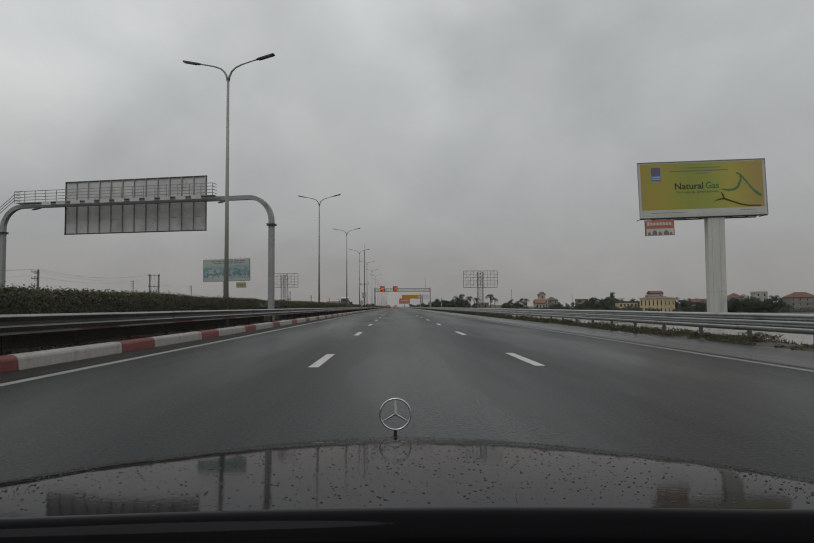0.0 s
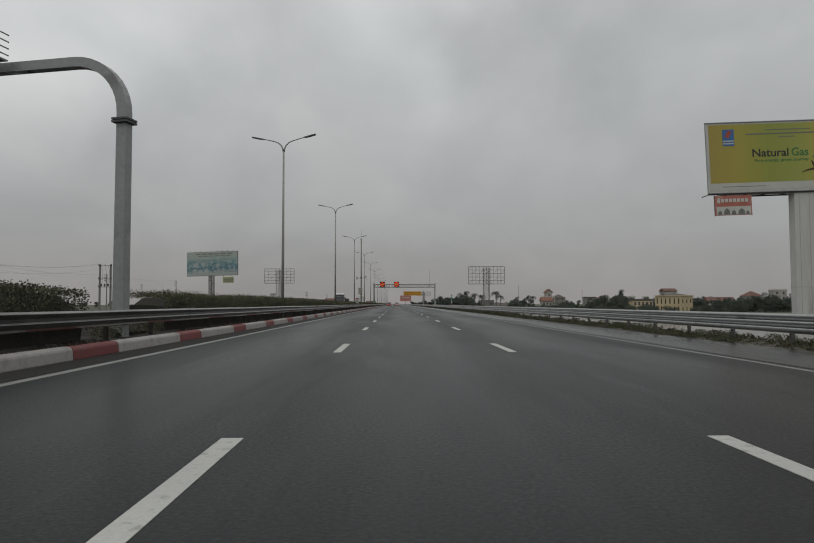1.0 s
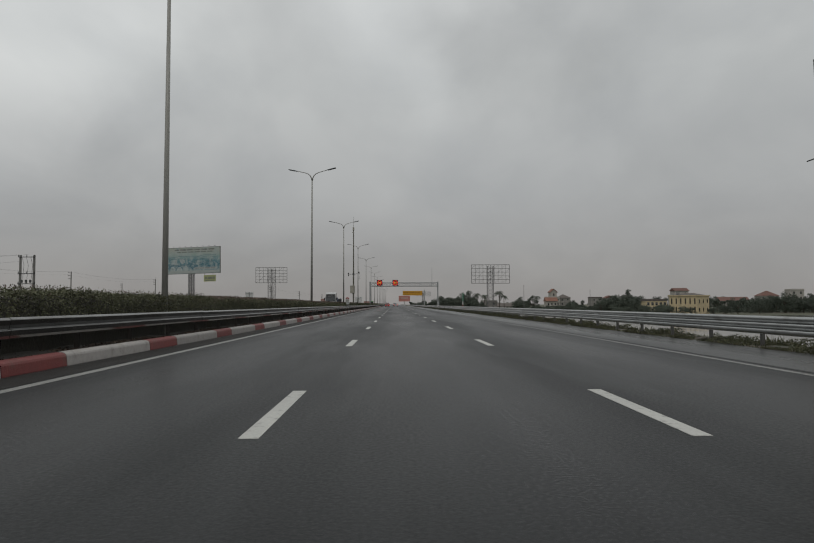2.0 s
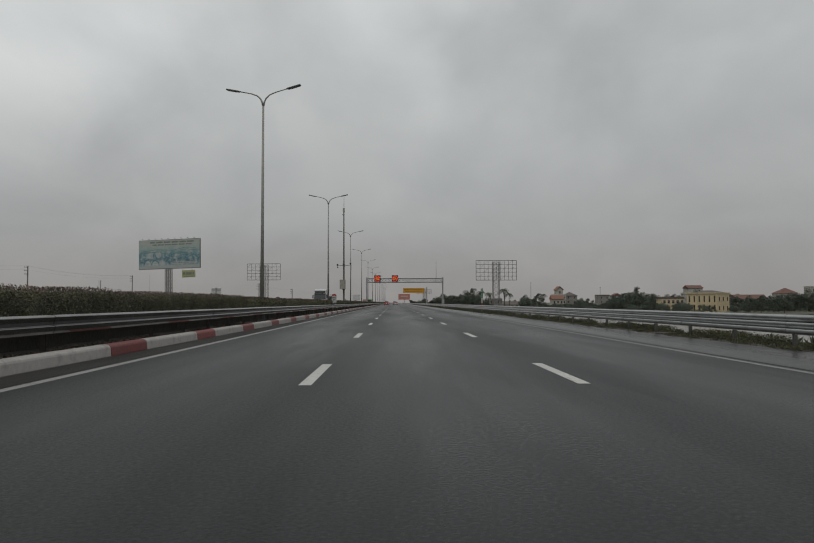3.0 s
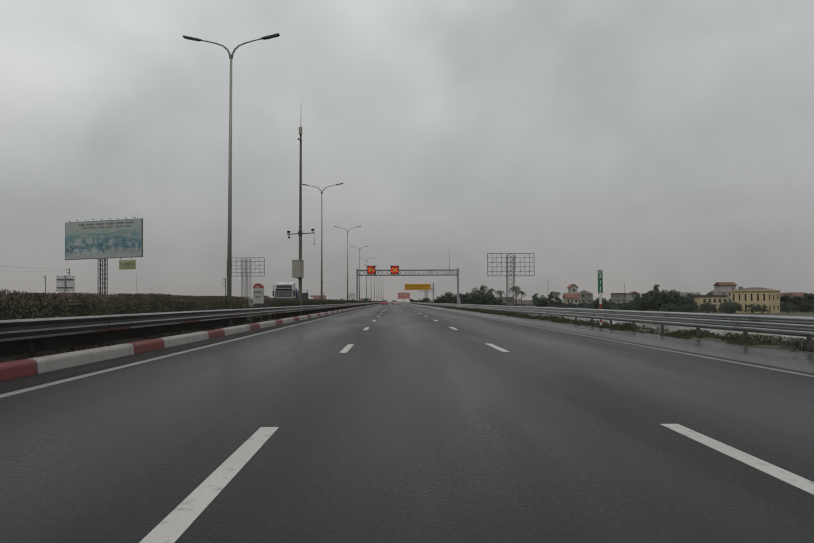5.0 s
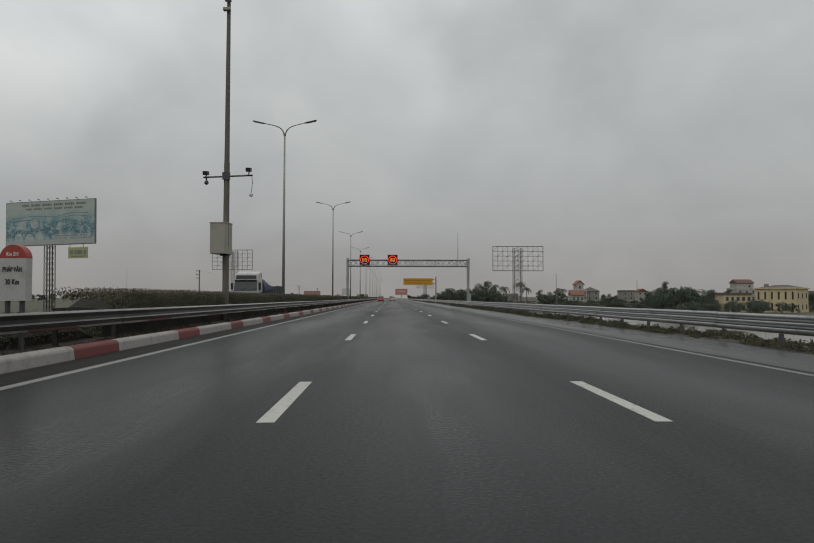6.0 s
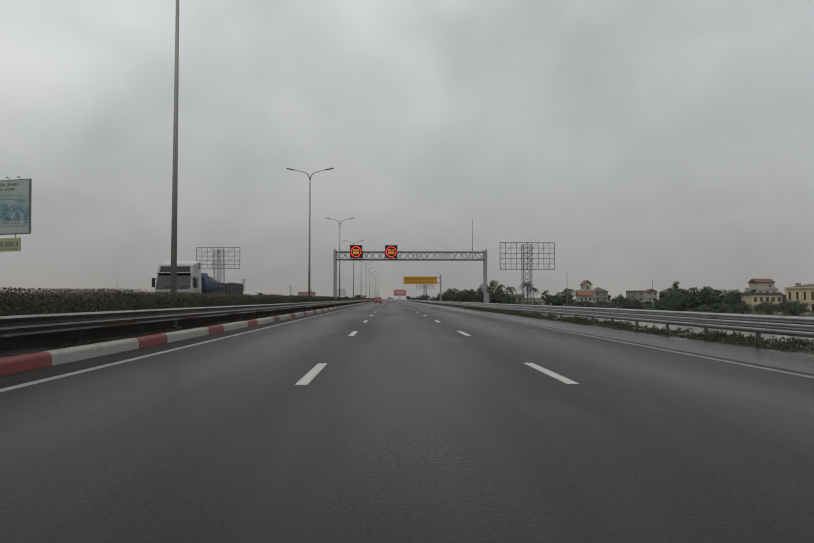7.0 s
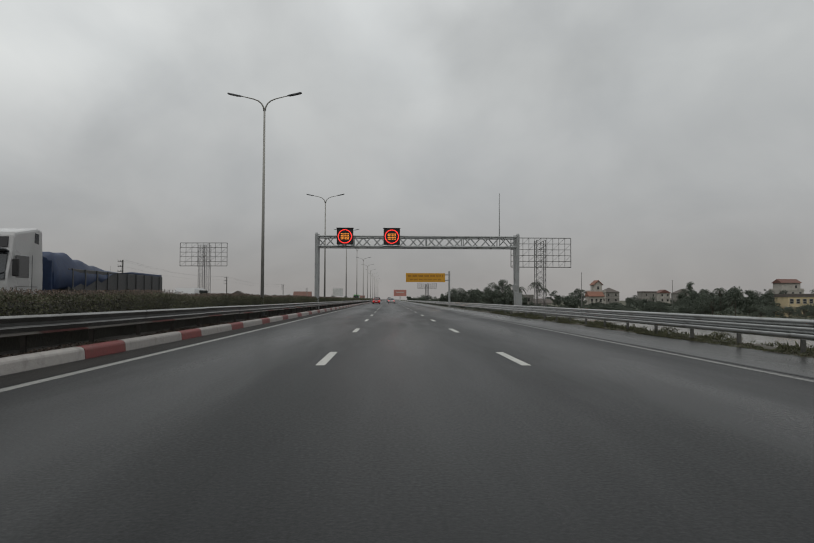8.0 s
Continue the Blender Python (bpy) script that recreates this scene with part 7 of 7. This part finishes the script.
def own_car():
    c = thing("car", (-0.074, -0.429, 0.0), "glossy black rain-covered saloon car standing in the lane", "car")
    # bonnet: a domed sheet with a bowed front edge and folded-down rim
    bm = bmesh.new()
    nx, ny = 36, 30
    rows = []
    for j in range(ny + 1):
        row = []
        for i in range(nx + 1):
            x = -0.88 + 1.76 * i / nx
            front = 1.74 - 0.34 * (abs(x) / 0.88) ** 2.2
            back = 0.60 - 0.10 * (abs(x) / 0.88) ** 2
            y = back + (front - back) * j / ny
            row.append(bm.verts.new((x, y, bonnet_z(x, y))))
        rows.append(row)
    for a, b_ in zip(rows, rows[1:]):
        for i in range(nx):
            bm.faces.new((a[i], a[i + 1], b_[i + 1], b_[i]))
    edge = [rows[0][i] for i in range(nx + 1)] + [rows[j][nx] for j in range(1, ny + 1)] + [rows[ny][i] for i in range(nx - 1, -1, -1)] + [rows[j][0] for j in range(ny - 1, 0, -1)]
    low = [bm.verts.new((v.co.x * 0.995, v.co.y, v.co.z - 0.03)) for v in edge]
    for k in range(len(edge)):
        q = (k + 1) % len(edge)
        bm.faces.new((edge[k], low[k], low[q], edge[q]))
    bonnet = part("bonnet", bm, BONNET_WET, c, "wet mirror-black bonnet", smooth=True)
    # rain drops standing on the bonnet
    g = np.random.default_rng(4)
    bm = bmesh.new()
    for k in range(11000):
        x, y = g.uniform(-0.82, 0.82), g.uniform(0.64, 1.55)
        r = 0.0006 + 0.0017 * g.random() ** 4
        nseg = 7
        z = bonnet_z(x, y)
        ring = [bm.verts.new((x + r * math.cos(2 * math.pi * a / nseg), y + 1.2 * r * math.sin(2 * math.pi * a / nseg), z - 0.0004)) for a in range(nseg)]
        ring2 = [bm.verts.new((x + 0.7 * r * math.cos(2 * math.pi * a / nseg), y + 0.85 * r * math.sin(2 * math.pi * a / nseg), z + r * 0.33)) for a in range(nseg)]
        tip = bm.verts.new((x, y, z + r * 0.45))
        for a in range(nseg):
            q = (a + 1) % nseg
            bm.faces.new((ring[a], ring[q], ring2[q], ring2[a]))
            bm.faces.new((ring2[a], ring2[q], tip))
    drops = part("rain_beading", bm, RAIN_FILM, bonnet, "standing raindrops", smooth=True)
    tagged(drops, kind="stuff")
    # ornament: ring with a central three-legged upright, on a small plinth
    oy, oz = 1.35, 0.7786
    bm = bmesh.new()
    seg = 40
    rings = []
    for k in range(seg):
        a = 2 * math.pi * k / seg
        centre = Vector((0.0308 * math.cos(a), 0, 0.0308 * math.sin(a)))
        out = centre.normalized()
        rings.append([bm.verts.new(Vector((0, oy, oz)) + centre + out * 0.0018 * math.cos(b) + Vector((0, 1, 0)) * 0.0025 * math.sin(b)) for b in [2 * math.pi * m / 8 for m in range(8)]])
    for k in range(seg):
        p, q = rings[k], rings[(k + 1) % seg]
        for m in range(8):
            bm.faces.new((p[m], p[(m + 1) % 8], q[(m + 1) % 8], q[m]))
    orn = part("ornament", bm, CHROME, bonnet, "chrome ring standing on the bonnet", smooth=True)
    for a in (90, 210, 330):
        bm = bmesh.new()
        rod(bm, (0, oy, oz), (0.0304 * math.cos(radians(a)), oy, oz + 0.0304 * math.sin(radians(a))), 0.0044 if a == 90 else 0.0022, 0.001, 6)
        part("spoke", bm, CHROME, orn)
    bm = bmesh.new()
    rod(bm, (0, oy, bonnet_z(0, oy) - 0.004), (0, oy, oz - 0.0304), 0.0045, 0.003, 10)
    rod(bm, (0, oy, bonnet_z(0, oy) - 0.004), (0, oy, bonnet_z(0, oy) + 0.0015), 0.012, 0.010, 16)
    part("plinth", bm, BLACK, orn, "small black foot")
    # black cowl with wiper arms; the windscreen's shade is in their colour
    bm = bmesh.new()
    loft(bm, [[(-0.80, y, z - 0.05), (0.80, y, z - 0.05), (0.80, y, z - 0.02), (0.3, y, z), (-0.3, y, z), (-0.80, y, z - 0.02)] for y, z in ((-0.30, 0.86), (0.1, 0.80), (0.35, 0.772), (0.52, 0.768), (0.585, 0.772))])
    cowl = part("cowl", bm, SHADED_BLACK, c, "black plastic cowl with shade put into its colour")
    for x0, x1 in ((-0.62, 0.05), (0.05, 0.68)):
        bm = bmesh.new()
        sweep(bm, [(x0, 0.40, 0.792), ((x0 + x1) / 2, 0.44, 0.806), (x1, 0.46, 0.80)], [0.010, 0.009, 0.006], 6)
        part("wiper", bm, SHADED_BLACK, cowl)
    # lower body, wings and nose
    bm = bmesh.new()
    def ring_(y, half, z0, z1):
        return [(-half, y, z0), (half, y, z0), (half + 0.02, y, (z0 + z1) / 2), (half - 0.02, y, z1 - 0.05), (half - 0.10, y, z1), (-half + 0.10, y, z1), (-half + 0.02, y, z1 - 0.05), (-half - 0.02, y, (z0 + z1) / 2)]
    loft(bm, [ring_(y, h, z0, z1) for y, h, z0, z1 in ((-3.05, 0.72, 0.38, 0.86), (-2.85, 0.86, 0.24, 0.92), (-2.0, 0.90, 0.20, 0.90), (-0.4, 0.91, 0.18, 0.70), (0.5, 0.91, 0.18, 0.60), (1.0, 0.89, 0.18, 0.48), (1.35, 0.80, 0.18, 0.42), (1.60, 0.66, 0.22, 0.42), (1.76, 0.50, 0.32, 0.42))])
    part("body", bm, CAR_BLACK, c)
    bm = bmesh.new()
    loft(bm, [rounded(y, h, 0.66, z, 0.10, t) for y, h, z, t in ((-0.34, 0.80, 0.86, 0.02), (-0.95, 0.78, 1.30, 0.16), (-1.5, 0.78, 1.36, 0.18), (-2.1, 0.76, 1.27, 0.16), (-2.75, 0.74, 0.93, 0.03))])
    cabin = part("cabin", bm, CAR_BLACK, c)
    bm = bmesh.new()
    loft(bm, [[(-0.66, -0.36, 0.90), (0.66, -0.36, 0.90), (0.56, -0.93, 1.305), (-0.56, -0.93, 1.305)], [(-0.66, -0.33, 0.915), (0.66, -0.33, 0.915), (0.56, -0.90, 1.32), (-0.56, -0.90, 1.32)]])
    part("windscreen", bm, GLASS_DARK, cabin)
    for s in (-1, 1):
        bm = bmesh.new()
        box(bm, (s * 0.745, -1.5, 1.07), (0.04, 1.5, 0.28), Euler((0, -s * radians(16), 0)).to_matrix())
        part("side_window", bm, GLASS_DARK, cabin)
        bm = bmesh.new()
        box(bm, (s * 0.95, -0.62, 0.93), (0.18, 0.10, 0.13), None, 0.03)
        part("mirror", bm, CAR_BLACK, c)
        bm = bmesh.new()
        box(bm, (s * 0.66, 1.52, 0.50), (0.30, 0.16, 0.13), Euler((0, 0, -s * radians(35))).to_matrix(), 0.03)
        part("headlamp", bm, CHROME, c)
        for y in (1.0, -1.95):
            wheel(c, s * 0.80, y, 0.33, 0.22)
    bm = bmesh.new()
    for k in range(5):
        box(bm, (0, 1.78, 0.36 + 0.035 * k), (0.62, 0.03, 0.014))
    part("grille", bm, CHROME, c)


own_car()
